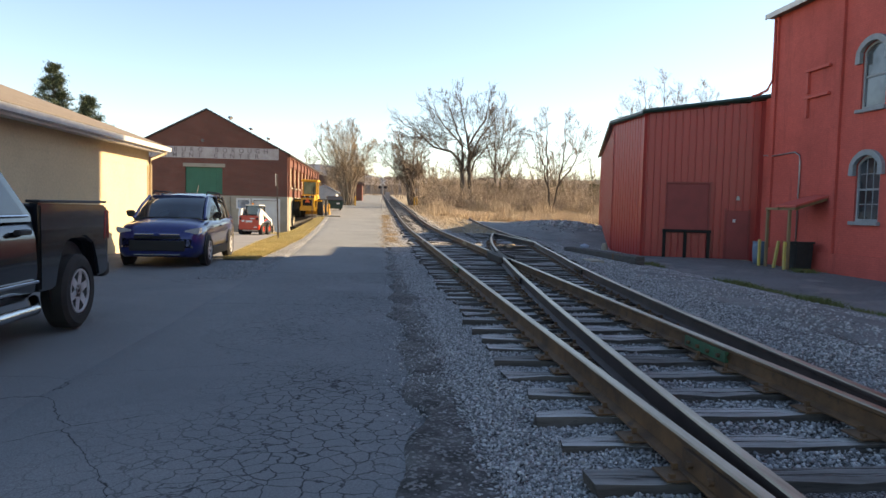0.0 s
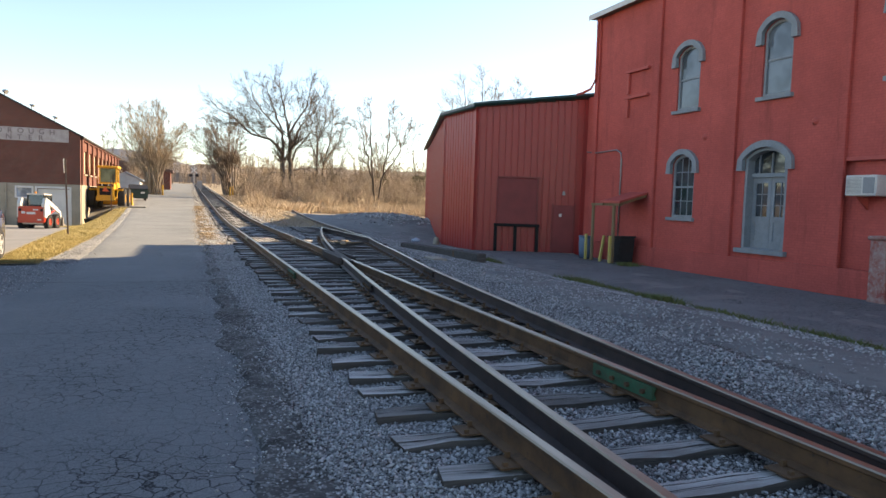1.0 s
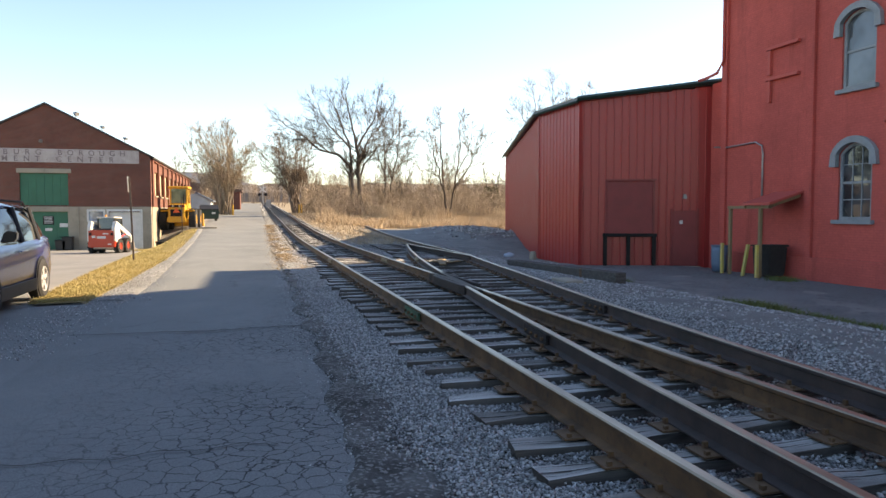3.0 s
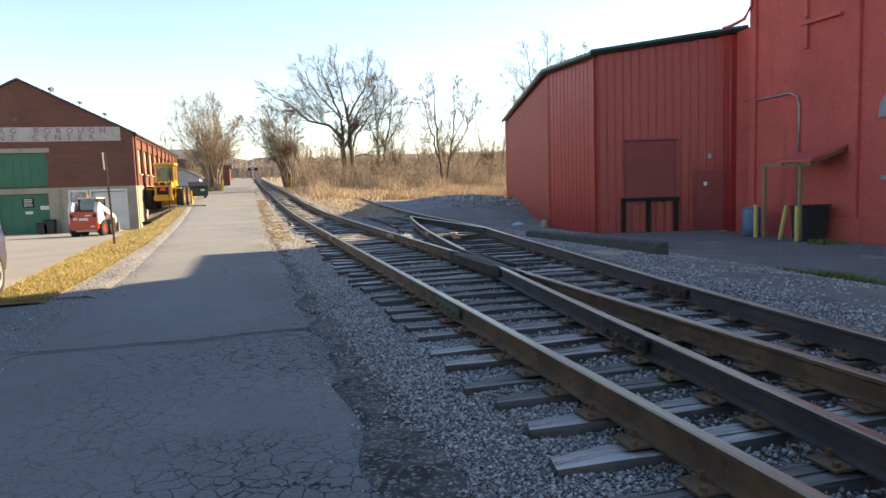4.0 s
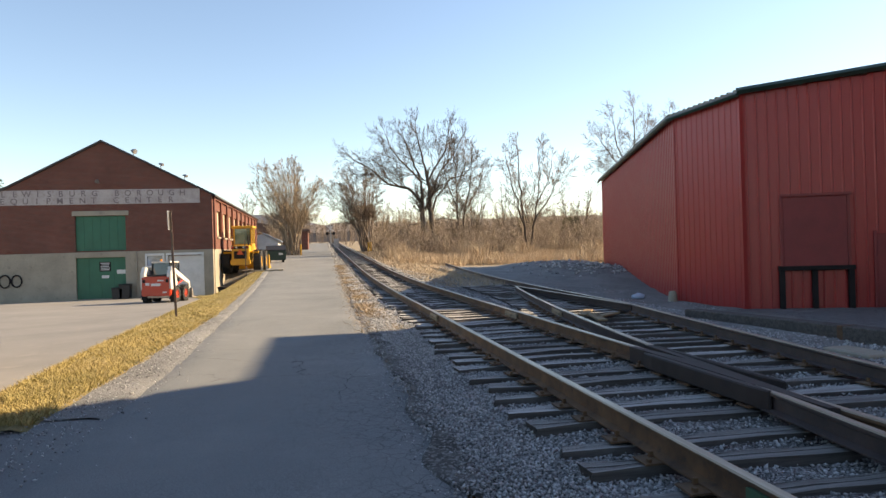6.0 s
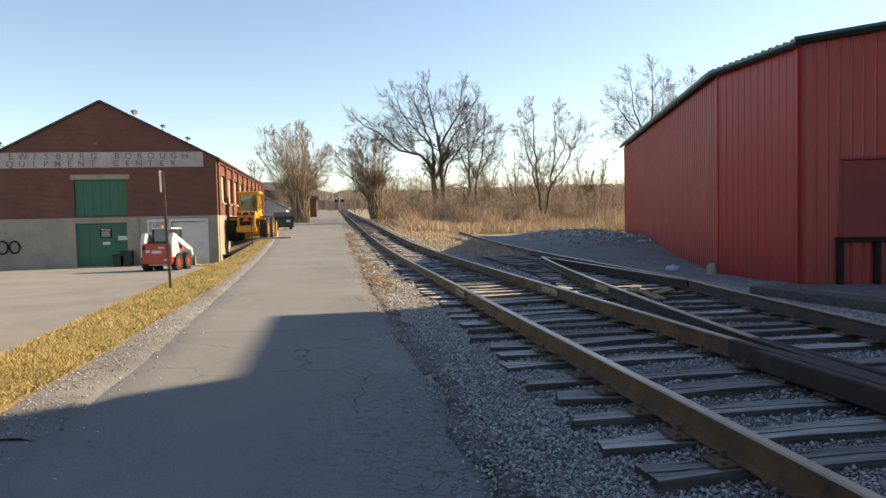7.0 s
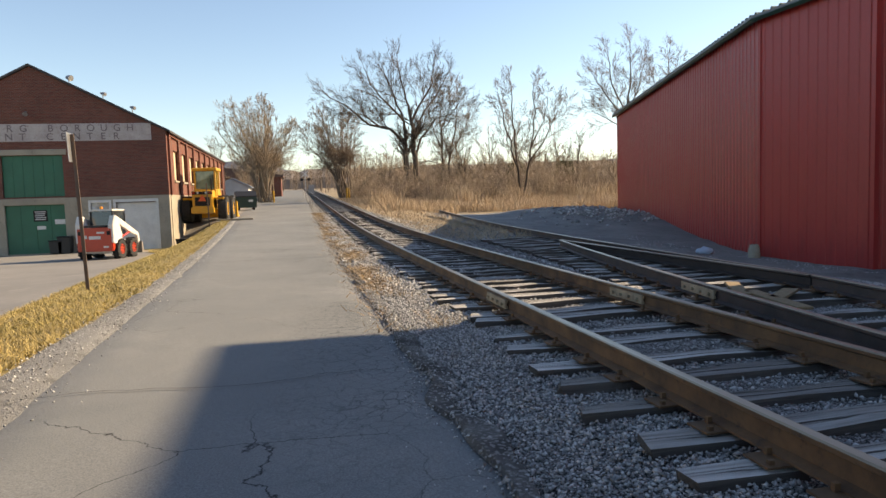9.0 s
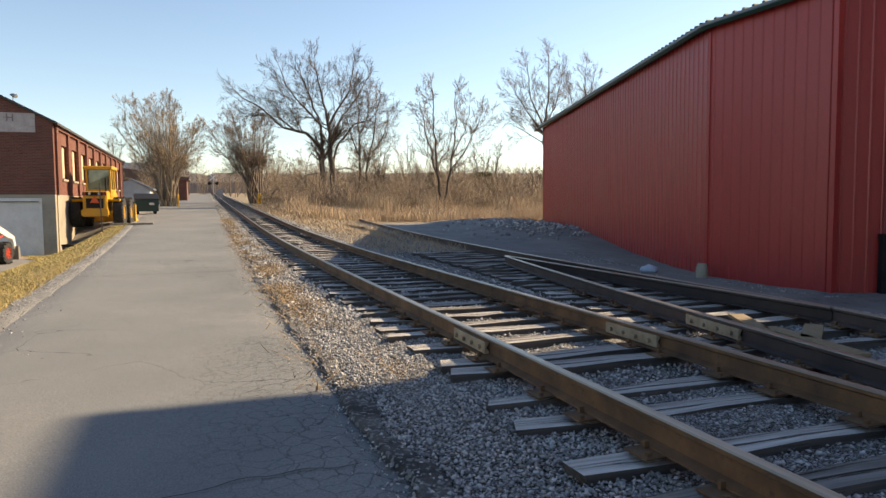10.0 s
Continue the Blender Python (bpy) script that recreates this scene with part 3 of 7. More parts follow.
def joint_bar(fx, y0, y1, side, material, parent, label):
    bm = bmesh.new()
    xm = fx((y0 + y1) / 2)
    sl = (fx(y1) - fx(y0)) / (y1 - y0)
    lo, hi = (0.018, 0.055) if side > 0 else (-0.055, -0.018)
    def px(o, yy):
        return xm + o + sl * (yy - (y0 + y1) / 2)
    vs = []
    for yy in (y0, y1):
        vs.append([bm.verts.new((px(o, yy), yy, rise(yy) + 0.012 + z)) for o, z in ((lo, 0.028), (hi, 0.028), (hi, 0.05), ((lo + hi) / 2, 0.075), (hi - 0.008 * side, 0.125), (lo, 0.132))])
    for i in range(6):
        bm.faces.new((vs[0][i], vs[0][(i + 1) % 6], vs[1][(i + 1) % 6], vs[1][i]))
    bm.faces.new(vs[0])
    bm.faces.new(vs[1][::-1])
    bar = part("joint_bar", bm, material, parent, label)
    for k in range(4):
        yy = y0 + (y1 - y0) * (k + 0.5) / 4
        o = hi if side > 0 else lo
        part("bolt", tube([(px(o - 0.012 * side, yy), yy, rise(yy) + 0.088), (px(o + 0.028 * side, yy), yy, rise(yy) + 0.088)], 0.02, 6), RAILRUST if material is not RAILPALE else RAILPALE, bar)
    return bar


zero, right_main = (lambda y: 0.0), (lambda y: 1.505)
lead, lead_right = lead_x, lead_far
joint_bar(zero, 12.6, 13.4, -1, RAILGREEN, main_track, "green painted bolted joint bar")
joint_bar(right_main, 4.5, 5.3, -1, RAILGREEN, main_track, "green painted bolted joint bar")
# the bars between y 22.9 and 24.4 and their bolts take the pale colour
joint_bar(zero, 23.2, 23.95, -1, RAILPALE, main_track, "pale bolted joint bar")
joint_bar(right_main, 22.9, 23.7, -1, RAILPALE, main_track, "pale bolted joint bar")
joint_bar(zero, 1.2, 2.1, -1, RAILRUST, main_track, "rusty bolted joint bar")
joint_bar(lead, 10.7, 11.5, -1, GUARD, siding, "dark bolted joint bar")
joint_bar(lead, 22.9, 23.8, -1, RAILPALE, siding, "pale bolted joint bar")
joint_bar(lead_right, 12.6, 13.4, -1, GUARD, siding, "dark bolted joint bar")
joint_bar(lead_right, 23.6, 24.4, -1, RAILPALE, siding, "pale bolted joint bar")

bm = box(-0.19, 0.19, -0.095, 0.095, 0.0, 0.012)
for sx, sy in ((-0.085, 0.05), (0.085, -0.05), (-0.15, -0.06), (0.15, 0.06)):
    bm_box(bm, sx - 0.014, sx + 0.014, sy - 0.012, sy + 0.012, 0.012, 0.05 if abs(sx) < 0.1 else 0.035)
plate_me = mesh_of(bm, "tie_plate", RAILRUST)
for left, right, y in tie_rows:
    if y < -1 or y > 27:
        continue
    rails_here = [0.0, 1.505] if left < 0 else []
    if y > 2 and right > 2.1:
        rails_here += [lead_x(y), lead_far(y)]
    for k, xx in enumerate(rails_here):
        if k == 2 and (abs(xx) < 0.36 or abs(xx - 1.505) < 0.38):
            continue
        if k == 3 and abs(xx - 1.505) < 0.36:
            continue
        o = new("tie_plate", plate_me)
        o.parent = main_track
        o.matrix_world = Matrix.Translation((xx, y + rng.uniform(-0.02, 0.02), rise(y) + 0.0015)) @ Matrix.Rotation(rng.uniform(-0.03, 0.03), 4, "Z")

# loose ballast stones
STONE, t_, b_ = nodes_of("ballast_stone")
g_ = t_.nodes.new("ShaderNodeNewGeometry")
n_ = noise_node(t_, 60.0, 4.0, 0.7)
c_ = ramp(t_, g_.outputs["Random Per Island"], 0.0, 1.0, (0.17, 0.174, 0.177), (0.6, 0.6, 0.59))
t_.links.new(mixc(t_, 0.5, c_, ramp(t_, n_.outputs["Fac"], 0.3, 0.7, (0.6, 0.6, 0.6), (1.1, 1.1, 1.1)), "MULTIPLY"), b_.inputs["Base Color"])
b_.inputs["Roughness"].default_value = 0.95
b_.inputs["Specular IOR Level"].default_value = 0.2


def scatter_stones(name, count, area, size, seed, parent=None):
    """Small irregular stones, thrown over a stretch; area(r) gives x, y and the ground's height there."""
    r = np.random.default_rng(seed)
    base = np.array([(1, 0, 0), (-1, 0, 0), (0, 1, 0), (0, -1, 0), (0, 0, 1), (0, 0, -1)])
    tri = np.array([(4, 0, 2), (4, 2, 1), (4, 1, 3), (4, 3, 0), (5, 2, 0), (5, 1, 2), (5, 3, 1), (5, 0, 3)])
    xy = np.array([area(r) for _ in range(count)])
    sc = r.uniform(size[0], size[1], (count, 1, 1)) * r.uniform(0.6, 1.25, (count, 1, 3))
    v = base[None] * (1 + r.uniform(-0.45, 0.45, (count, 6, 3))) * sc
    a = r.uniform(0, 6.28, count)
    ca, sa = np.cos(a)[:, None], np.sin(a)[:, None]
    tl = r.uniform(-0.5, 0.5, count)[:, None]
    x, y, z = v[..., 0] * ca - v[..., 1] * sa, v[..., 0] * sa + v[..., 1] * ca, v[..., 2]
    z, x = z + tl * x, x - tl * z
    verts = np.stack((x + xy[:, :1], y + xy[:, 1:2], z * 0.8 + xy[:, 2:3]), -1).reshape(-1, 3)
    faces = (tri[None] + 6 * np.arange(count)[:, None, None]).reshape(-1, 3)
    me = bpy.data.meshes.new(name)
    me.vertices.add(len(verts))
    me.vertices.foreach_set("co", verts.ravel())
    me.loops.add(faces.size)
    me.loops.foreach_set("vertex_index", faces.ravel().astype(np.int32))
    me.polygons.add(len(faces))
    me.polygons.foreach_set("loop_start", np.arange(0, faces.size, 3, dtype=np.int32))
    me.update(calc_edges=True)
    me.materials.append(STONE)
    o = new(name, me)
    if parent:
        o.parent = parent
    return o


def bed_area(y0, y1, x0, x1):
    def pick(r):
        y = y0 + (y1 - y0) * r.random() ** 1.25
        x = r.uniform(x0, x1(y) if callable(x1) else x1)
        while x < -1.0 and x < -1.02 - 0.2 * smooth_step(8, 16, y) + 0.12 * r.normal() + 0.15 * noise.noise((y * 1.3, 2.0, 0.0)):
            x = r.uniform(x0, 0.0)
        return x, y, ground_z(x, y) + crib(x, y) + 0.01 + r.uniform(-0.01, 0.013)
    return pick


tagged(scatter_stones("ballast_stones", 95000, bed_area(1.5, 27.0, -1.4, 0.0), (0.007, 0.0165), 3, main_track), "loose grey crushed ballast stones", kind="stuff")
tagged(scatter_stones("ballast_stones", 80000, bed_area(2.0, 28.0, 0.0, lambda y: 3.4 + 0.07 * y), (0.008, 0.021), 4, main_track), "loose grey crushed ballast stones", kind="stuff")
tagged(scatter_stones("far_ballast_stones", 14000, bed_area(26.0, 60.0, -1.45, 2.6), (0.02, 0.04), 5, main_track), "loose grey crushed ballast stones", kind="stuff")


def yard_area(r):
    y = 2 + 38 * r.random() ** 1.2
    x = r.uniform(3.4, 8.2 if y < 28 else 10.0)
    return x, y, ground_z(x, y) + 0.006


tagged(scatter_stones("yard_stones", 24000, yard_area, (0.008, 0.026), 8), "scattered grey stones on the dirt yard", "stones", kind="stuff")


def edge_area(r):
    y = r.uniform(-2, 40)
    x = -1.26 + r.normal() * 0.17
    return x, y, ground_z(x, y) + 0.002


tagged(scatter_stones("road_edge_stones", 12000, edge_area, (0.004, 0.012), 9), "fine stones crumbled along the road edge", "stones", kind="stuff")


def verge_area(r):
    y = r.uniform(12, 50)
    x = road_left(y) - 0.45 + r.normal() * 0.3
    return x, y, ground_z(x, y) + 0.002


tagged(scatter_stones("verge_stones", 9000, verge_area, (0.005, 0.014), 10), "loose verge gravel beside the lane", "stones", kind="stuff")


def heap_area(r):
    x, y = r.normal(12.2, 1.6), r.normal(46.5, 1.8)
    return x, y, ground_z(x, y) + 0.03


tagged(scatter_stones("rubble_heap", 420, heap_area, (0.03, 0.12), 12), "heap of dark broken stone by the annex", "rubble", kind="stuff")

timber = thing("old_timber", Matrix.Translation((5.72, 20.8, ground_z(5.72, 20.8) + 0.04)) @ Matrix.Rotation(radians(9.3), 4, "Z"), "long dark weathered timber lying on gravel", "timber")
bm = box(-0.16, 0.16, -2.5, 2.5, -0.1, 0.17, 0.015)
part("beam", bm, TIEFLANK, timber)
part("strap", box(-0.165, 0.165, -1.2, -1.1, -0.09, 0.176), RAILRUST, timber)
for bx, by, ln, ang in ((3.15, 23.6, 1.1, 62), (3.0, 22.7, 1.3, 78), (3.35, 23.0, 0.8, 40)):
    board = thing("loose_board", Matrix.Translation((bx, by, 0.012)) @ Matrix.Rotation(radians(ang), 4, "Z"), "weathered tan board lying across the ties", "board", "loose boards by the siding")
    part("plank", box(-ln / 2, ln / 2, -0.09, 0.09, 0.0, 0.035, 0.006), WOODPOST, board)
slab = tagged(part("concrete_slab", box(4.35, 4.75, 17.5, 18.3, -0.13, -0.03, 0.02), CONCRETE), "small flat concrete slab lying in gravel", "slab")
rag = bmesh.new()
bmesh.ops.create_icosphere(rag, subdivisions=2, radius=0.2, matrix=Matrix.Translation((9.15, 33.6, -0.5)) @ Matrix.Diagonal((1.3, 1, 0.6, 1)))
for v in rag.verts:
    v.co += Vector((noise.noise(v.co * 6), noise.noise(v.co * 6 + Vector((3, 0, 0))), noise.noise(v.co * 7))) * 0.06
tagged(part("plastic_bag", rag, plain("pale_blue_plastic", (0.45, 0.55, 0.68), 0.4), smooth=True), "crumpled pale blue plastic bag on gravel", "bag")
cone = bmesh.new()
bm_tube(cone, [(9.75, 32.2, -0.65), (9.75, 32.2, -0.38), (9.75, 32.2, -0.25)], [0.16, 0.15, 0.11], 12)
tagged(part("pier_block", cone, CONCRETE), "round concrete pier at the annex base", "pier")

# ---- buildings ----
def arch(y0, y1, spring, top, n=10):
    """Points of a segmental arch from (y0, spring) over the middle to (y1, spring)."""
    w = (y1 - y0) / 2
    h = top - spring
    r = (w * w + h * h) / (2 * h)
    a = math.asin(min(1.0, w / r))
    return [((y0 + y1) / 2 + r * math.sin(-a + 2 * a * i / n), top - r + r * math.cos(-a + 2 * a * i / n)) for i in range(n + 1)]


def facade(bm, axis, a, b, u0, u1, z0, z1, openings):
    """A wall from u0 to u1 and a to b thick, with openings (u0, u1, bottom, spring, top) that do not overlap along u."""
    u = u0
    for o0, o1, zb, zs, zt in sorted(openings):
        if o0 > u:
            bm_prism(bm, [(u, z0), (o0, z0), (o0, z1), (u, z1)], axis, a, b)
        if zb > z0:
            bm_prism(bm, [(o0, z0), (o1, z0), (o1, zb), (o0, zb)], axis, a, b)
        if zt > zs:
            bm_prism(bm, arch(o0, o1, zs, zt) + [(o1, z1), (o0, z1)], axis, a, b)
        else:
            bm_prism(bm, [(o0, zt), (o1, zt), (o1, z1), (o0, z1)], axis, a, b)
        u = o1
    if u < u1:
        bm_prism(bm, [(u, z0), (u1, z0), (u1, z1), (u, z1)], axis, a, b)


MX = 14.4                                   # plane of the mill's front
mill = thing("brick_mill", Matrix(), "tall red-painted brick mill with grey arched windows", "building")
bm = bmesh.new()
low = [(19.32, 20.45, 1.22, 3.12, 3.42), (15.42, 17.05, 0.36, 3.1, 3.45)]
up = [(19.3, 20.43, 4.97, 6.86, 7.15), (15.5, 16.58, 4.95, 6.87, 7.17), (11.4, 12.5, 4.95, 6.87, 7.17)]
facade(bm, "x", MX, MX + 0.4, 13.7, 25.6, -0.9, 4.4, low)
facade(bm, "x", MX + 0.14, MX + 0.4, -10.0, 13.7, -0.9, 2.96, [])
facade(bm, "x", MX, MX + 0.4, -10.0, 13.7, 2.96, 4.4, [])
facade(bm, "x", MX, MX + 0.4, -10.0, 25.6, 4.4, 9.4, up)
bm_prism(bm, [(25.6, -0.9), (25.6, 9.4), (25.2, 9.4), (25.2, -0.9)], "x", MX + 0.4, 26.0)
# unseen outline above the eaves, bent to cast the shadow edge on the lane
bm_prism(bm, [(22.0, 9.4), (20.7, 11.2), (20.8, 12.2), (21.4, 13.2), (21.5, 16.0), (-10.0, 16.0), (-10.0, 9.4)], "x", MX + 0.02, MX + 0.4)
bm_box(bm, 25.6, 26.0, -10, 25.2, -0.9, 9.4)
bm_box(bm, MX + 0.4, 25.6, -10, -9.6, -0.9, 9.4)
bmesh.ops.remove_doubles(bm, verts=bm.verts[:], dist=0.0005)
part("wall", bm, MILLBRICK, mill, uv=True)
bm = bmesh.new()
bm_box(bm, MX + 0.5, MX + 0.75, 25.6, 26.95, -0.9, 6.35)
part("link_wall", bm, MILLBRICK, mill, "red brick wall joining the metal annex", uv=True)
for y0 in (21.35, 17.45, 13.55):
    part("pilaster", prism([(y0, 0.05), (y0 + 0.3, 0.05), (y0 + 0.3, 9.38), (y0, 9.38)], "x", MX - 0.1, MX + 0.01, 0.012), MILLBRICK, mill, uv=True)
part("pilaster", box(MX - 0.09, MX + 0.01, 25.35, 25.62, 0.05, 9.38), MILLBRICK, mill, uv=True)
part("plinth", prism([(-10, -0.9), (25.65, -0.9), (25.65, 0.05), (-10, 0.12)], "x", MX - 0.11, MX + 0.01), MILLBRICK, mill, uv=True)
part("lintel_band", box(MX - 0.05, MX + 0.15, 7.0, 13.54, 2.9, 3.0, 0.01), REDPAINT, mill)
for z0, z1 in ((5.05, 5.75), (5.95, 6.75)):
    part("blind_panel_head", box(MX - 0.13, MX + 0.01, 22.0, 23.4, z1, z1 + 0.1, 0.01), REDPAINT, mill)
    part("blind_panel_side", box(MX - 0.11, MX + 0.01, 23.2, 23.32, z0, z1 - 0.003, 0.01), REDPAINT, mill)
bm = bmesh.new()
bm_prism(bm, [(MX - 0.35, 9.4), (26.3, 9.75), (26.3, 9.9), (MX - 0.35, 9.55)], "y", 21.5, 25.85)
part("roof", bm, SHINGLE, mill)
part("eave_board", box(MX - 0.38, MX - 0.352, 21.5, 25.86, 9.36, 9.56), WHITEPAINT, mill, "pale weathered eave board")
# unseen mass behind that outline, added to shade the lane and the cream wall
bm = bmesh.new()
bm_prism(bm, [(21.5, 9.95), (20.7, 11.2), (20.8, 12.2), (21.4, 13.2), (21.5, 16.0), (-10.0, 16.0), (-10.0, 9.95)], "x", MX + 0.41, 25.9)
part("unseen_upper_mass", bm, MILLBRICK, mill, uv=True)
for yy, zz in ((18.9, 3.95), (14.6, 4.05), (14.5, 8.6)):
    bm = bmesh.new()
    bmesh.ops.create_cone(bm, cap_ends=True, segments=10, radius1=0.12, radius2=0.05, depth=0.08, matrix=Matrix.Translation((MX - 0.04, yy, zz)) @ Matrix.Rotation(radians(-90), 4, "Y"))
    part("tie_rod_plate", bm, REDPAINT, mill)
part("downspout", tube([(MX - 0.12, 25.5, 9.3), (MX - 0.12, 25.5, 6.9), (MX - 0.2, 25.75, 6.5), (MX - 0.2, 26.4, 6.42), (MX - 0.2, 26.8, 6.42)], 0.055, 10), REDPAINT, mill, "red-painted rain pipe with an elbow", smooth=True)
part("conduit", tube([(MX - 0.06, 26.0, 3.85), (MX - 0.06, 25.3, 3.78), (MX - 0.06, 23.85, 3.82), (MX - 0.06, 23.55, 3.68), (MX - 0.06, 23.5, 3.4), (MX - 0.06, 23.5, 0.3)], 0.03, 8), GALV, mill, "bent pale metal conduit", smooth=True)
bm = bmesh.new()
bm_box(bm, MX - 0.5, MX - 0.12, 11.9, 12.35, -0.9, 0.9, 0.03)
bm_box(bm, MX - 0.55, MX - 0.1, 11.85, 12.4, 0.9, 1.0, 0.03)
part("buttress", bm, surface("flaking_painted_stone", (0.42, 0.3, 0.27), (0.36, 0.1, 0.08), 0.9, 20, 6, bumps=0.4, c3=(0.5, 0.45, 0.42)), mill, "worn stone buttress with flaking paint")


def hood(y0, y1, spring, top, thick, drop):
    outer = arch(y0 - thick, y1 + thick, spring + 0.02, top + thick)
    inner = arch(y0, y1, spring, top)
    return [(y0 - thick - 0.04, spring - drop)] + outer + [(y1 + thick + 0.04, spring - drop), (y1, spring - drop)] + inner[::-1] + [(y0, spring - drop)]


def mill_window(y0, y1, zb, zs, zt, cols, rows_low, rows_up):
    fr = 0.09
    x0, x1 = MX + 0.06, MX + 0.2
    bm = bmesh.new()
    out = [(y1, zb), (y0, zb)] + arch(y0, y1, zs, zt)
    inn = [(y1 - fr, zb + fr), (y0 + fr, zb + fr)] + arch(y0 + fr, y1 - fr, zs - 0.02, zt - fr)
    n = len(out)
    for i in range(n):
        k = (i + 1) % n
        quad = [out[i], out[k], inn[k], inn[i]]
        bm_prism(bm, quad, "x", x0, x1)
    win = part("window", bm, GREYTRIM, mill)
    part("sill", prism([(y0 - 0.12, zb - 0.12), (y1 + 0.12, zb - 0.12), (y1 + 0.12, zb), (y0 - 0.12, zb)], "x", MX - 0.13, MX + 0.2, 0.01), GREYTRIM, win, "grey painted stone sill")
    bm = bmesh.new()
    pts = hood(y0, y1, zs, zt, 0.19, 0.36)
    h = len(pts) // 2
    for i in range(h - 1):
        bm_prism(bm, [pts[i], pts[i + 1], pts[-2 - i], pts[-1 - i]], "x", MX - 0.13, MX + 0.02)
    part("hood_mould", bm, GREYTRIM, win, "grey painted arched hood with drop ends")
    mid = (zb + zt) / 2 - 0.03
    part("meeting_rail", box(x0 + 0.02, x1 - 0.02, y0 + fr, y1 - fr, mid - 0.035, mid + 0.035), GREYTRIM, win)
    for c in range(1, cols):
        yy = y0 + fr + (y1 - y0 - 2 * fr) * c / cols
        part("glazing_bar", box(x0 + 0.03, x1 - 0.04, yy - 0.014, yy + 0.014, zb + fr, (zt - fr - 0.04) if rows_up > 1 else mid), GREYTRIM, win)
    for base, top, count in ((zb + fr, mid, rows_low), (mid, zt - fr, rows_up)):
        for r in range(1, count):
            zz = base + (top - base) * r / count
            part("glazing_bar", box(x0 + 0.035, x1 - 0.045, y0 + fr, y1 - fr, zz - 0.014, zz + 0.014), GREYTRIM, win)
    bm = bmesh.new()
    bm_prism(bm, [(y1 - fr, zb + fr), (y0 + fr, zb + fr)] + arch(y0 + fr, y1 - fr, zs - 0.02, zt - fr), "x", x1 - 0.09, x1 - 0.08)
    part("pane", bm, SKYGLASS if zb > 4 else GLASS, win)
    return win


mill_window(19.3, 20.43, 4.97, 6.86, 7.15, 1, 1, 1)
mill_window(15.5, 16.58, 4.95, 6.87, 7.17, 1, 1, 1)
mill_window(11.4, 12.5, 4.95, 6.87, 7.17, 1, 1, 1)
mill_window(19.32, 20.45, 1.22, 3.12, 3.42, 3, 2, 2)

# double door of the mill
y0, y1, zb, zs, zt = 15.42, 17.05, 0.36, 3.1, 3.45
bm = bmesh.new()
out = [(y1, zb), (y0, zb)] + arch(y0, y1, zs, zt)
inn = [(y1 - 0.1, zb + 0.02), (y0 + 0.1, zb + 0.02)] + arch(y0 + 0.1, y1 - 0.1, zs - 0.02, zt - 0.1)
for i in range(len(out)):
    k = (i + 1) % len(out)
    bm_prism(bm, [out[i], out[k], inn[k], inn[i]], "x", MX + 0.02, MX + 0.38)
mdoor = part("double_door", bm, GREYTRIM, mill, "blue-grey panelled double door under an arched fanlight")
part("sill", box(MX - 0.15, MX + 0.3, y0 - 0.15, y1 + 0.15, zb - 0.14, zb, 0.012), GREYTRIM, mdoor)
bm = bmesh.new()
pts = hood(y0, y1, zs, zt, 0.2, 0.34)
h = len(pts) // 2
for i in range(h - 1):
    bm_prism(bm, [pts[i], pts[i + 1], pts[-2 - i], pts[-1 - i]], "x", MX - 0.13, MX + 0.02)
part("hood_mould", bm, GREYTRIM, mdoor)
part("transom", box(MX + 0.2, MX + 0.36, y0 + 0.1, y1 - 0.1, 2.55, 2.68, 0.01), GREYTRIM, mdoor)
part("fanlight_pane", prism([(y1 - 0.1, 2.68), (y0 + 0.1, 2.68)] + arch(y0 + 0.1, y1 - 0.1, zs - 0.02, zt - 0.1), "x", MX + 0.3, MX + 0.31), GLASS, mdoor)
for yy in (15.75, 16.235, 16.72):
    part("fanlight_bar", box(MX + 0.25, MX + 0.298, yy - 0.02, yy + 0.02, 2.68, 3.28), GREYTRIM, mdoor)
for a, b in ((15.52, 16.23), (16.24, 16.95)):
    bm = bmesh.new()
    bm_box(bm, MX + 0.28, MX + 0.33, a, a + 0.13, zb + 0.02, 2.55)
    bm_box(bm, MX + 0.28, MX + 0.33, b - 0.13, b, zb + 0.02, 2.55)
    for q0, q1 in ((zb + 0.02, 0.62), (1.18, 1.36), (2.38, 2.55)):
        bm_box(bm, MX + 0.28, MX + 0.33, a + 0.13, b - 0.13, q0, q1)
    bm_box(bm, MX + 0.305, MX + 0.325, a + 0.13, b - 0.13, 0.62, 1.18)
    leaf = part("door_leaf", bm, GREYTRIM, mdoor)
    part("pane", box(MX + 0.31, MX + 0.316, a + 0.13, b - 0.13, 1.36, 2.38), GLASS, leaf)
    for r in (1, 2):
        zz = 1.36 + 1.02 * r / 3
        part("glazing_bar", box(MX + 0.29, MX + 0.309, a + 0.13, b - 0.13, zz - 0.014, zz + 0.014), GREYTRIM, leaf)
    part("glazing_bar", box(MX + 0.29, MX + 0.308, (a + b) / 2 - 0.014, (a + b) / 2 + 0.014, 1.36, 2.38), GREYTRIM, leaf)

part("floor_slab", box(MX + 0.4, 25.6, -9.6, 25.2, -0.9, -0.5), CONCRETE, mill)

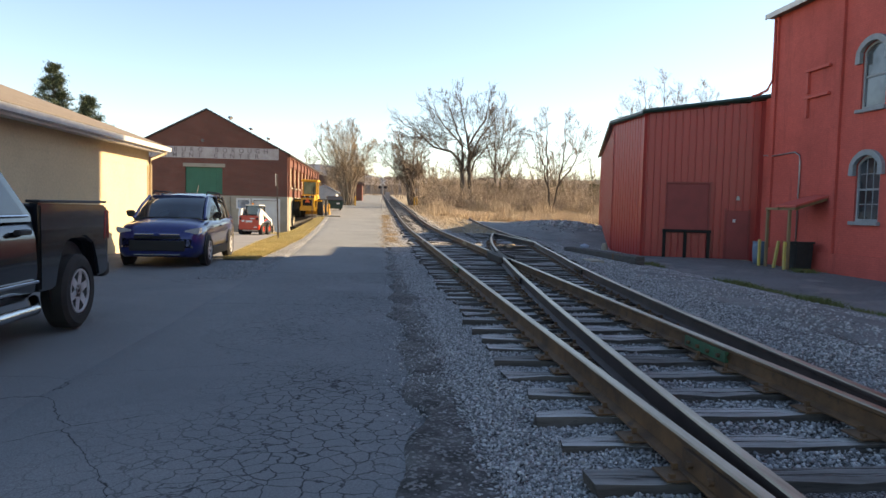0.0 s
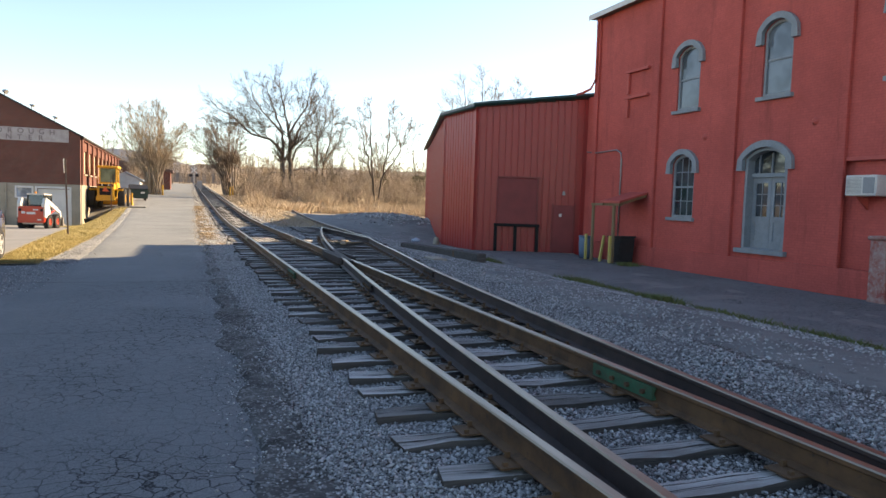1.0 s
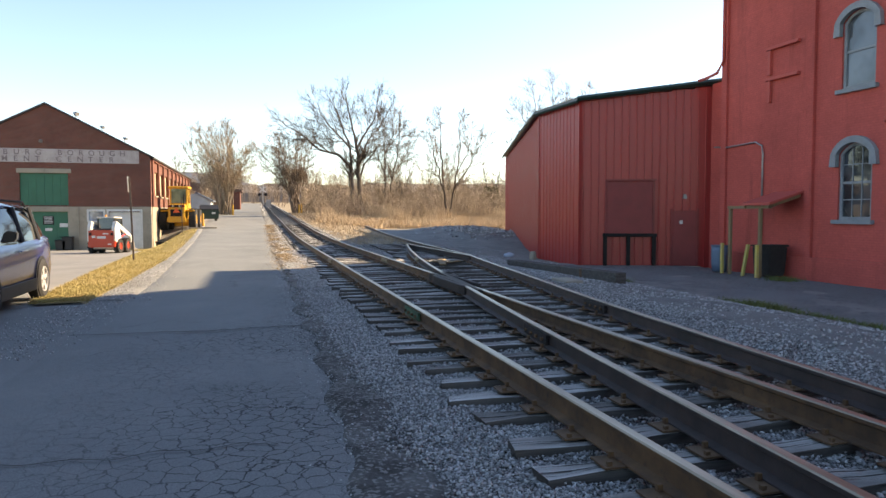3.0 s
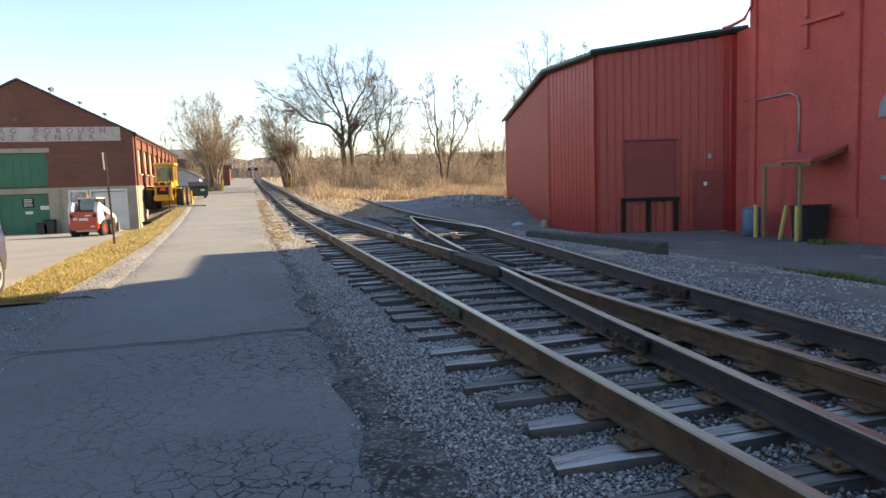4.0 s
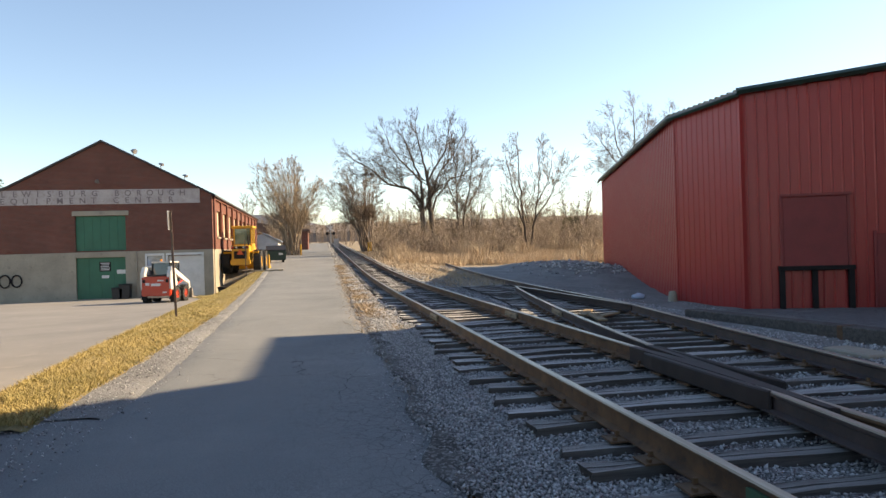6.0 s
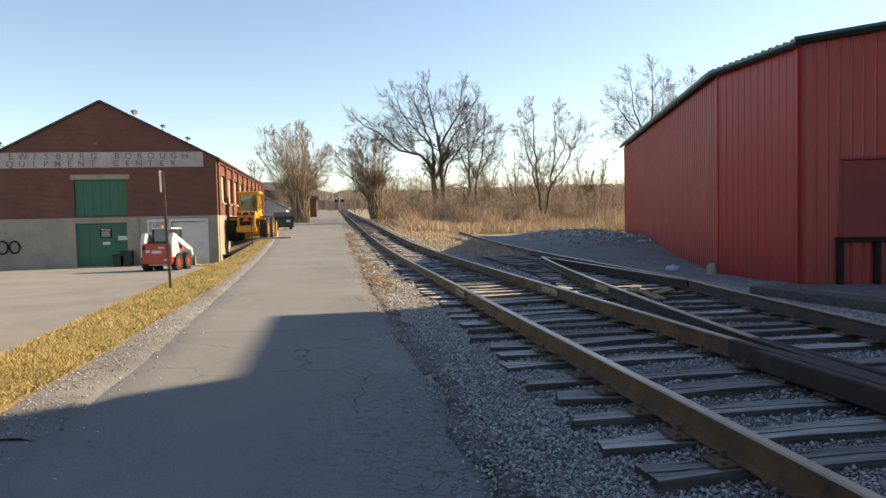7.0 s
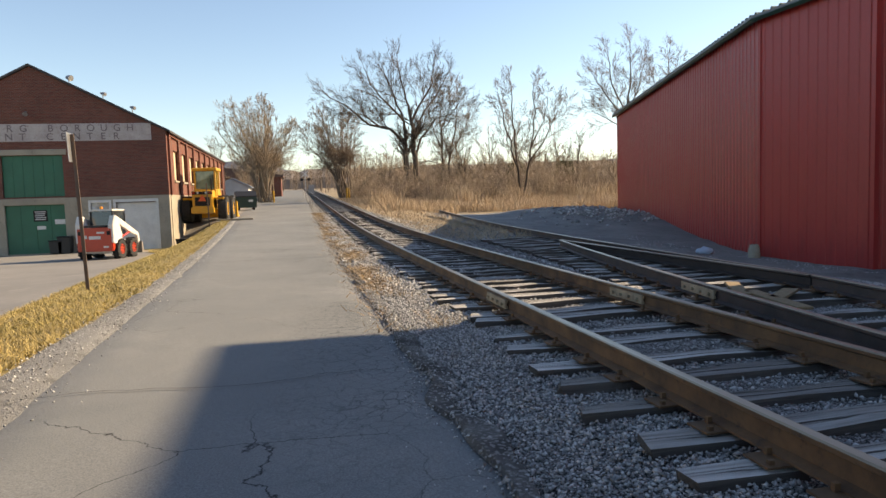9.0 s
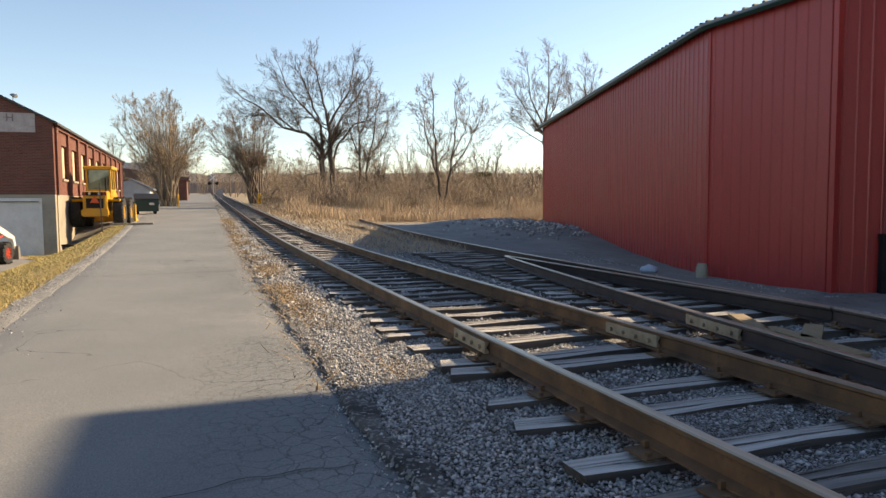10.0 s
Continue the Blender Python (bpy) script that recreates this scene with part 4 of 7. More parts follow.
# air conditioner in the mill's wall
ac = thing("window_air_conditioner", Matrix(), "white boxy air conditioner mounted in a brick wall", "air conditioner")
part("casing", box(MX - 0.42, MX + 0.2, 12.35, 13.2, 1.98, 2.5, 0.02), WHITEPAINT, ac)
for i in range(12):
    zz = 2.04 + i * 0.035
    part("louvre", box(MX - 0.432, MX - 0.421, 12.75, 13.15, zz, zz + 0.014), GALV, ac)
part("grille", box(MX - 0.432, MX - 0.421, 12.4, 12.7, 2.04, 2.44), plain("grey_grille", (0.3, 0.31, 0.32), 0.5), ac)
part("bracket", prism([(MX + 0.13, 1.62), (MX + 0.13, 1.96), (MX - 0.3, 1.96)], "y", 12.95, 12.99), REDPAINT, ac)

# lean-to porch
porch = thing("lean_to_porch", Matrix(), "small red lean-to porch on wooden posts", "porch")
part("roof", prism([(MX - 0.012, 2.05), (13.1, 1.66), (13.1, 1.74), (MX - 0.012, 2.13)], "y", 21.7, 22.95, 0.008), REDPAINT, porch, "faded red sheet roof")
for yy in (22.2, 23.6):
    part("post", box(13.2, 13.3, yy, yy + 0.1, -0.62, 1.62, 0.008), WOODPOST, porch)
part("beam", box(13.2, 13.3, 21.8, 23.75, 1.56, 1.655, 0.006), WOODPOST, porch)
for yy in (21.8, 22.85):
    part("rafter", prism([(MX - 0.05, 1.92), (13.15, 1.56), (13.15, 1.655), (MX - 0.05, 2.03)], "y", yy, yy + 0.05), WOODPOST, porch)
YELLOWPOST = surface("faded_yellow_paint", (0.6, 0.48, 0.1), (0.5, 0.42, 0.16), 0.7, 20, 4, bumps=0.2, c3=(0.4, 0.34, 0.2))
for yy, lean in ((23.75, 0.0), (22.75, -0.25), (22.1, 0.0)):
    b = tagged(part("yellow_stake", prism([(yy, -0.6), (yy + 0.09, -0.6), (yy + 0.09 + lean, 0.42), (yy + lean, 0.42)], "x", 13.02, 13.1), YELLOWPOST), "faded yellow wooden stake by the porch", "stake", "yellow stakes by the porch")
bin_ = thing("waste_bin", Matrix(), "black wheeled waste bin under the porch", "waste bin")
part("body", prism([(22.1, -0.58), (22.75, -0.58), (22.85, 0.35), (22.0, 0.35)], "x", 13.45, 14.1, 0.03), RUBBER, bin_)
part("lid", prism([(21.98, 0.352), (22.88, 0.352), (22.86, 0.4), (22.0, 0.43)], "x", 13.4, 14.14, 0.015), RUBBER, bin_)
bm = bmesh.new()
bm_tube(bm, [(13.5, 24.5, -0.6), (13.5, 24.5, -0.3), (13.5, 24.5, 0.1), (13.5, 24.5, 0.28)], [0.24, 0.27, 0.28, 0.27], 20)
barrel = thing("blue_barrel", Matrix(), "blue-grey plastic barrel beside the porch", "barrel")
part("body", bm, plain("blue_grey_plastic", (0.12, 0.2, 0.3), 0.5), barrel, smooth=True)
part("rim", tube([(13.5, 24.5, 0.26), (13.5, 24.5, 0.31)], 0.29, 20), plain("blue_rim", (0.1, 0.17, 0.26), 0.5), barrel)

# ---- ribbed metal annex ----
BC, BS, BL, BJ = Vector((10.3, 28.85, 0)), Vector((10.16, 32.5, 0)), Vector((16.74, 54.2, 0)), Vector((15.2, 26.95, 0))
barn = thing("metal_annex", Matrix(), "red ribbed sheet-metal annex with a low-pitched roof", "building")


def rib_panel(width, ribs, height, name):
    prof = [(0.0, 0.0)]
    for r in range(ribs):
        c = width * (r + 0.5) / ribs
        prof += [(c - 0.036, 0.0), (c - 0.016, 0.026), (c + 0.016, 0.026), (c + 0.036, 0.0)]
    prof.append((width, 0.0))
    verts = [(u, v, z) for z in (0.0, height) for u, v in prof] + [(u, -0.02, z) for z in (0.0, height) for u in (0.0, width)]
    n = len(prof)
    faces = [(i, i + 1, n + i + 1, n + i) for i in range(n - 1)] + [(2 * n + 1, 2 * n, 2 * n + 2, 2 * n + 3)]
    me = bpy.data.meshes.new(name)
    me.from_pydata(verts, [], faces)
    me.materials.append(BARNRED)
    return me


def clad(a, b, z0, h0, h1, count, ribs):
    """Panels side by side from a to b (seen from outside, left end first), rising from h0 to h1."""
    d = (b - a)
    w = d.length / count
    ang = math.atan2(d.y, d.x)
    me = rib_panel(w, ribs, 1.0, "wall_panel")
    for i in range(count):
        p = a + d * (i / count)
        h = h0 + (h1 - h0) * (i + 0.5) / count
        o = new("wall_panel", me)
        o.parent = barn
        o.matrix_world = Matrix.Translation((p.x, p.y, z0)) @ Matrix.Rotation(ang, 4, "Z") @ Matrix.Diagonal((1, -1, h - z0, 1))


clad(BL, BS, -0.95, 5.8, 5.8, 25, 3)
clad(BS, BC, -0.95, 5.8, 5.8, 4, 3)
clad(BC, BJ, -0.95, 5.86, 6.32, 6, 3)
bm = bmesh.new()
bm_prism(bm, [(26, 52.0), (16.9, 54.1), (16.9, 53.9), (25.8, 51.8)], "z", -0.9, 5.75)
bm_prism(bm, [(26, 52.0), (26.0, 26.0), (25.8, 26.0), (25.8, 52.0)], "z", -0.9, 6.6)
part("back_wall", bm, BARNRED, barn)
for p, q in ((BC, 0.06), (BS, 0.03), (BL, 0.05)):
    part("corner_trim", box(p.x - q, p.x + q, p.y - q, p.y + q, -0.95, 5.8), BARNRED, barn)
# roof: shed towards the eave along BC, BS, BL
ex, ey = -0.22, 0.0
e_pts = [BC + Vector((-0.22, -0.2, 5.82)), BS + Vector((-0.26, 0.03, 5.82)), BL + Vector((-0.22, 0.3, 5.82))]
i_pts = [BJ + Vector((0, -0.2, 6.42)), Vector((25.9, 30, 7.1)), Vector((25.9, 52.0, 6.7))]
verts = [tuple(p) for p in e_pts + i_pts]
verts += [(x, y, z + 0.07) for x, y, z in verts]
faces = [(0, 3, 4, 1), (1, 4, 5, 2), (6, 7, 10, 9), (7, 8, 11, 10), (0, 1, 7, 6), (1, 2, 8, 7), (2, 5, 11, 8), (3, 0, 6, 9), (5, 4, 10, 11), (4, 3, 9, 10)]
part_roof = raw("roof", verts, faces, plain("grey_roof_sheet", (0.2, 0.21, 0.22), 0.5, 0.5), barn)
bm = bmesh.new()
for a, b in ((e_pts[0], e_pts[1]), (e_pts[1], e_pts[2])):
    n = round((b - a).length / 0.3)
    inward = (b - a).cross(Vector((0, 0, 1))).normalized()
    for i in range(n):
        p = a + (b - a) * ((i + 0.5) / n)
        q = p + inward * 1.2 + Vector((0, 0, 0.06))
        bm_tube(bm, [p + Vector((0, 0, 0.075)), q + Vector((0, 0, 0.075))], 0.05, 5)
tagged(part("roof_ribs", bm, GREENTRIM, barn, "dark rib ends of the roof sheets"), kind="stuff")
bm = bmesh.new()
for a, b in ((e_pts[0], e_pts[1]), (e_pts[1], e_pts[2])):
    bm_tube(bm, [a + Vector((0.03, 0, -0.03)), b + Vector((0.03, 0, -0.03))], 0.07, 4)
part("eave_trim", bm, GREENTRIM, barn)
part("verge_trim", tube([e_pts[0] + Vector((0, 0.02, 0.06)), i_pts[0] + Vector((0, 0.02, 0.06))], 0.1, 4), GREENTRIM, barn, "dark green verge trim")
fd = (BJ - BC).normalized()
face_m = Matrix.Translation(BC) @ Matrix.Rotation(math.atan2(fd.y, fd.x), 4, "Z")


def on_face(name, bm, material, parent, label=""):
    o = part(name, bm, material, parent, label)
    o.matrix_world = face_m
    return o


door = on_face("sliding_door", box(1.08, 2.82, -0.1, -0.035, 0.62, 2.66, 0.01), BARNDOOR, barn, "dull dark red sliding door")
on_face("door_rail", box(1.0, 2.95, -0.13, -0.035, 2.68, 2.76, 0.008), BARNDOOR, barn)
on_face("door_side_trim", box(1.0, 1.075, -0.11, -0.035, 0.62, 2.68, 0.006), BARNDOOR, barn)
on_face("door_side_trim", box(2.825, 2.9, -0.11, -0.035, 0.62, 2.68, 0.006), BARNDOOR, barn)
on_face("dock_beam", box(0.92, 2.98, -0.22, -0.035, 0.5, 0.63, 0.01), DARKTRIM, barn, "black steel dock frame")
for s in (0.97, 1.86, 2.84):
    on_face("dock_post", box(s - 0.03, s + 0.11, -0.2, -0.036, -0.9, 0.5, 0.008), DARKTRIM, barn)
on_face("side_door", box(3.6, 4.5, -0.08, -0.032, -0.62, 1.52, 0.01), BARNDOOR, barn, "plain dark red side door")
on_face("door_frame", box(3.52, 3.595, -0.09, -0.03, -0.7, 1.6, 0.006), BARNDOOR, barn)
on_face("door_frame", box(4.505, 4.58, -0.09, -0.03, -0.7, 1.6, 0.006), BARNDOOR, barn)
on_face("door_step", box(3.5, 4.6, -0.45, -0.036, -0.9, -0.63, 0.02), CONCRETE, barn, "low concrete doorstep")
on_face("notice", box(3.85, 3.97, -0.085, -0.081, 1.0, 1.14), WHITEPAINT, barn)
on_face("wall_lamp", prism([(3.95, 1.98), (4.1, 1.98), (4.06, 2.16), (3.99, 2.16)], "y", -0.2, -0.036, 0.01), GALV, barn, "small outdoor wall lamp")

# ---- brick equipment building ----
EQ = Matrix.Translation((-9.05, 55.1, 0)) @ Matrix.Rotation(radians(0.3), 4, "Z")
equip = thing("equipment_building", EQ, "brick gabled equipment building on a concrete ground floor", "building")
W, L, EZ, PZ, BZ = 12.8, 31.0, 5.35, 8.68, -1.35
CS = 1.92                                   # top of the concrete storey
bm = bmesh.new()
facade(bm, "y", 0.0, 0.35, -W, 0.0, CS, EZ, [(-8.05, -5.15, 2.0, 4.15, 4.15)])
bm_prism(bm, [(-W, EZ), (0, EZ), (-W / 2, PZ)], "y", 0.0, 0.35)
bmesh.ops.remove_doubles(bm, verts=bm.verts[:], dist=0.0005)
part("front_wall", bm, EQBRICK, equip, "dark red brick gable wall", uv=True)
bm = bmesh.new()
bays = [(2.0 + i * 3.05, 3.5 + i * 3.05, 2.75, 4.45, 4.45) for i in range(9)]
facade(bm, "x", -0.35, 0.0, 0.351, L, CS, EZ, bays)
bmesh.ops.remove_doubles(bm, verts=bm.verts[:], dist=0.0005)
part("side_wall", bm, EQBRICK, equip, "sunlit red brick side wall", uv=True)
bm = bmesh.new()
facade(bm, "x", -W, -W + 0.35, 0.351, L, BZ, EZ, [])
facade(bm, "y", L - 0.35, L, -W + 0.351, -0.351, BZ, EZ, [])
bm_prism(bm, [(-W, EZ), (0, EZ), (-W / 2, PZ)], "y", L - 0.35, L)
part("back_wall", bm, EQBRICK, equip, uv=True)
bm = bmesh.new()
facade(bm, "y", -0.04, 0.35, -W, 0.0, BZ, CS, [(-8.05, -5.2, BZ + 0.4, 1.58, 1.58), (-3.95, -3.0, 0.95, 1.62, 1.62), (-2.75, -0.65, BZ + 0.3, 1.62, 1.62)])
bmesh.ops.remove_doubles(bm, verts=bm.verts[:], dist=0.0005)
part("ground_storey_front", bm, CONCRETE, equip, "stained tan concrete lower storey")
bm = bmesh.new()
facade(bm, "x", -0.35, 0.04, 0.351, L, BZ, CS, [])
part("ground_storey_side", bm, CONCRETE, equip, "cream painted concrete lower storey")
part("lintel", box(-8.2, -4.95, -0.05, 0.2, 4.16, 4.45, 0.01), CONCRETE, equip)
part("lintel", box(-8.1, -5.1, -0.07, 0.2, 1.6, 1.93, 0.01), CONCRETE, equip)


def planked(x0, x1, z0, z1, y, n, name, material, label):
    g = part(name, box(x0, x1, y, y + 0.06, z0, z1), material, equip, label)
    for i in range(n):
        a = x0 + (x1 - x0) * i / n
        part("board", box(a + 0.008, a + (x1 - x0) / n - 0.008, y - 0.02, y - 0.001, z0 + 0.02, z1 - 0.02), material, g)
    return g


planked(-8.05, -5.15, 2.0, 4.15, 0.15, 6, "upper_door", GREENPAINT, "closed green upper loading door")
gate = planked(-8.05, -5.2, BZ + 0.4, 1.58, 0.12, 4, "lower_door", GREENPAINT, "closed green double garage door with notices")
part("black_notice", box(-6.75, -6.08, 0.09, 0.097, 0.72, 1.3), DARKTRIM, gate, "black notice with unreadable white lines")
for i in range(5):
    part("notice_line", box(-6.68 + 0.04 * (i % 2), -6.15 - 0.03 * (i % 3), 0.084, 0.089, 1.2 - i * 0.1, 1.245 - i * 0.1), WHITEPAINT, gate)
part("white_notice", box(-6.62, -6.2, 0.09, 0.097, 0.3, 0.48), WHITEPAINT, gate)
part("pale_notice", box(-5.75, -5.25, 0.09, 0.097, 0.55, 0.8), WHITEPAINT, gate)
gd = part("garage_door", box(-2.68, -0.72, 0.1, 0.16, BZ + 0.3, 1.56), WHITEPAINT, equip, "white sectional garage door")
for i in range(4):
    zz = BZ + 0.32 + i * 0.64
    part("door_section", box(-2.66, -0.74, 0.085, 0.099, zz, zz + 0.61), WHITEPAINT, gd)
for a, b, c, d in ((-2.83, -2.7, BZ + 0.3, 1.62), (-0.7, -0.57, BZ + 0.3, 1.62), (-2.83, -0.57, 1.6, 1.75)):
    part("door_trim", box(a, b, -0.07, 0.1, c, d), WHITEPAINT, equip)
for a, b, c, d in ((-4.05, -3.94, 0.9, 1.74), (-3.03, -2.92, 0.9, 1.74), (-3.94, -3.03, 1.6, 1.74), (-3.94, -3.03, 0.88, 0.97)):
    part("window_trim", box(a, b, -0.07, 0.1, c, d), WHITEPAINT, equip)
part("window_pane", box(-3.94, -3.03, 0.06, 0.07, 0.97, 1.6), glass_mat("bluish_glass", (0.12, 0.16, 0.21)), equip)
part("drain_pipe", tube([(-4.55, -0.09, 1.85), (-4.55, -0.09, -0.9)], 0.04, 8), CONCRETE, equip)
CREAM = surface("cream_board", (0.62, 0.5, 0.34), (0.55, 0.44, 0.3), 0.8, 16, 3, bumps=0.15)
for o0, o1, zb, zs, zt in bays:
    w = part("side_window", box(-0.22, -0.16, o0, o1, zb, zt), CREAM, equip, "tall boarded cream side window")
    for k in (0, 1):
        a = o0 + 0.06 + k * (o1 - o0) / 2
        part("window_board", box(-0.159, -0.12, a, a + (o1 - o0) / 2 - 0.12, zb + 0.06, zt - 0.06), CREAM, w)
    part("sill", box(-0.15, 0.07, o0 - 0.05, o1 + 0.05, zb - 0.12, zb, 0.01), CONCRETE, w)
for i in range(11):
    a = 0.36 + i * 3.05
    if a + 0.5 < L:
        part("pilaster", box(0.001, 0.11, a, a + 0.5, CS, EZ - 0.25), EQBRICK, equip, uv=True)
part("corbel", box(0.001, 0.12, 0.351, L, EZ - 0.249, EZ - 0.03), EQBRICK, equip, uv=True)
for sx in (-1, 1):
    x_out = -W / 2 + sx * (W / 2 + 0.25)
    zo = EZ - 0.25 * (PZ - EZ) / (W / 2)
    part("roof_slope", prism([(x_out, zo + 0.02), (-W / 2, PZ + 0.02), (-W / 2, PZ + 0.14), (x_out, zo + 0.14)], "y", -0.12, L + 0.1), plain("dark_roofing", (0.07, 0.065, 0.065), 0.85), equip)
for fx in (0.27, 0.52, 0.74):
    xx = -W / 2 + W / 2 * fx
    zz = PZ - (PZ - EZ) * fx + 0.14
    bm = bmesh.new()
    bm_tube(bm, [(xx, 0.4, zz - 0.05), (xx, 0.4, zz + 0.22)], 0.025, 6)
    bm_tube(bm, [(xx - 0.1, 0.4, zz + 0.3), (xx + 0.02, 0.3, zz + 0.26), (xx + 0.17, 0.2, zz + 0.2)], [0.04, 0.08, 0.1] if fx > 0.3 else [0.07, 0.13, 0.16], 8)
    part("floodlight", bm, GALV, equip, "roof-edge floodlight on a short bracket")
bm = bmesh.new()
bm_tube(bm, [(-6.6, 0.0, 6.25), (-6.6, -0.35, 6.3)], 0.02, 6)
bm_tube(bm, [(-6.6, -0.3, 6.33), (-6.6, -0.42, 6.2)], [0.05, 0.13], 8)
part("gooseneck_lamp", bm, GALV, equip)
sign = part("wall_sign", box(-12.75, -0.72, -0.03, 0.01, 4.86, 5.76), SIGNPAINT, equip, "long weathered white sign with faded dark capitals")


def letter_mesh(ch, size):
    cu = bpy.data.curves.new("letter", "FONT")
    cu.body, cu.size, cu.extrude, cu.offset, cu.align_x = ch, size, 0.003, 0.004, "CENTER"
    o = new("letter", cu)
    bpy.context.view_layer.update()
    me = bpy.data.meshes.new_from_object(o.evaluated_get(bpy.context.evaluated_depsgraph_get()))
    bpy.data.objects.remove(o)
    me.materials.clear()
    me.materials.append(LETTER)
    return me


LETTERS = {ch: letter_mesh(ch, 0.5) for ch in sorted(set("LEWISBURGBOROUGHEQUIPMENTCENTER"))}
for text, right, z in (("LEWISBURG BOROUGH", -1.75, 5.36), ("EQUIPMENT CENTER", -2.45, 4.93)):
    for k, ch in enumerate(reversed(text)):
        if ch != " ":
            o = new("letter", LETTERS[ch])
            o.parent = sign
            o.matrix_basis = Matrix.Translation((right - 0.64 * k, -0.034, z)) @ Matrix.Rotation(radians(90), 4, "X")
for hx, hr in ((-12.0, 0.3), (-11.35, 0.28)):
    pts = [(hx + hr * math.cos(a), -0.1, 0.3 + 1.25 * hr * math.sin(a)) for a in (6.2832 * k / 18 for k in range(19))]
    h = tagged(part("coiled_hose", tube(pts, 0.045, 6), DARKTRIM), "dark coiled hose hanging on the concrete wall", "hose", "hoses on the wall")
    h.matrix_world = EQ

# white shed and long low building behind
shed = thing("white_shed", Matrix(), "white shed behind the brick building", "shed")
part("wall", prism([(-11.5, 0.3), (-7.3, 0.3), (-7.3, 3.1), (-9.0, 3.9), (-11.5, 3.1)], "y", 90, 96), WHITEPAINT, shed)
part("roof", prism([(-7.0, 2.95), (-9.0, 3.95), (-9.0, 4.05), (-7.0, 3.05)], "y", 89.8, 96.2), plain("blue_grey_roof", (0.2, 0.25, 0.32), 0.6), shed)
brick_house = thing("far_brick_building", Matrix(), "low reddish building far behind the shed", "building")
part("wall", box(-26, -4.8, 128, 136, 0.5, 5.4), EQBRICK, brick_house, uv=True)
part("roof", prism([(-26.4, 5.3), (-4.4, 5.3), (-4.4, 5.6), (-15, 7.2), (-26.4, 5.6)], "y", 127.6, 136.4), plain("brown_roof", (0.16, 0.1, 0.08), 0.9), brick_house)

# ---- cream block building ----
cream = thing("block_building", Matrix.Translation((0, -0.6, 0.1)), "cream painted block building with a shingled roof", "building")
bm = bmesh.new()
bm_box(bm, -9.25, -9.0, 0.0, 21.9, -0.5, 3.0)
bm_box(bm, -19.0, -9.251, 21.65, 21.9, -0.5, 3.0)
bm_box(bm, -19.0, -18.75, 0.0, 21.649, -0.5, 3.0)
bm_box(bm, -18.749, -9.251, 0.0, 0.25, -0.5, 3.0)
part("wall", bm, YELLOWBLOCK, cream)
part("gable", prism([(-19.0, 3.0), (-9.0, 3.0), (-14.0, 4.75)], "y", 21.66, 21.88), YELLOWBLOCK, cream)
part("roof", prism([(-8.55, 2.93), (-14.0, 4.85), (-19.45, 2.93), (-19.45, 3.05), (-14.0, 4.98), (-8.55, 3.05)], "y", -0.4, 22.35), SHINGLE, cream, "worn brown shingle roof")
part("fascia", box(-8.6, -8.552, -0.4, 22.35, 2.8, 3.0), WHITEPAINT, cream)
part("soffit", box(-8.999, -8.6, -0.4, 22.3, 2.84, 2.9), WHITEPAINT, cream)
bm = bmesh.new()
bm_prism(bm, [(-8.55, 3.0), (-8.55, 2.87), (-8.44, 2.87), (-8.42, 3.0), (-8.435, 3.0), (-8.45, 2.885), (-8.53, 2.885), (-8.53, 3.0)], "y", -0.4, 22.35)
part("gutter", bm, WHITEPAINT, cream, "white metal rain gutter")
part("downspout", tube([(-8.5, 22.0, 2.88), (-8.52, 22.0, 2.8), (-8.9, 21.82, 2.6), (-8.92, 21.82, 2.4), (-8.92, 21.82, -0.1)], 0.05, 8), CREAM, cream, smooth=True)
for i in range(14):
    zz = 0.12 + i * 0.2
    if zz < 2.8:
        part("block_course", box(-9.0, -8.994, 0.0, 21.89, zz, zz + 0.188), YELLOWBLOCK, cream)

# ---- vehicles and machines ----
def loft(rings, cap=True):
    bm = bmesh.new()
    vs = [[bm.verts.new(p) for p in r] for r in rings]
    n = len(vs[0])
    for a, b in zip(vs, vs[1:]):
        for i in range(n):
            bm.faces.new((a[i], a[(i + 1) % n], b[(i + 1) % n], b[i]))
    if cap:
        bm.faces.new(vs[0][::-1])
        bm.faces.new(vs[-1])
    return bm


def soft(ob, angle=38):
    ob.data.polygons.foreach_set("use_smooth", [True] * len(ob.data.polygons))
    ob.data.set_sharp_from_angle(angle=radians(angle))
    return ob


def car_ring(y, w, zb, zt, crown=0.05):
    half = [(0, zb), (w * 0.86, zb), (w * 0.97, zb + 0.1), (w, zb + 0.3), (w * 0.985, zt - 0.22), (w * 0.95, zt - 0.06), (w * 0.86, zt), (w * 0.5, zt + crown * 0.8)]
    return [(x, y, z) for x, z in half] + [(0, y, zt + crown)] + [(-x, y, z) for x, z in half[:0:-1]]


def lathe_x(profile, centre, n=28):
    """Spin (x, r) pairs about the x axis through centre."""
    bm = bmesh.new()
    rings = [[bm.verts.new((centre[0] + x, centre[1] + r * math.cos(a), centre[2] + r * math.sin(a))) for a in (2 * math.pi * k / n for k in range(n))] for x, r in profile]
    for a, b in zip(rings, rings[1:]):
        for k in range(n):
            bm.faces.new((a[k], a[(k + 1) % n], b[(k + 1) % n], b[k]))
    bm.faces.new(rings[0])
    bm.faces.new(rings[-1][::-1])
    return bm


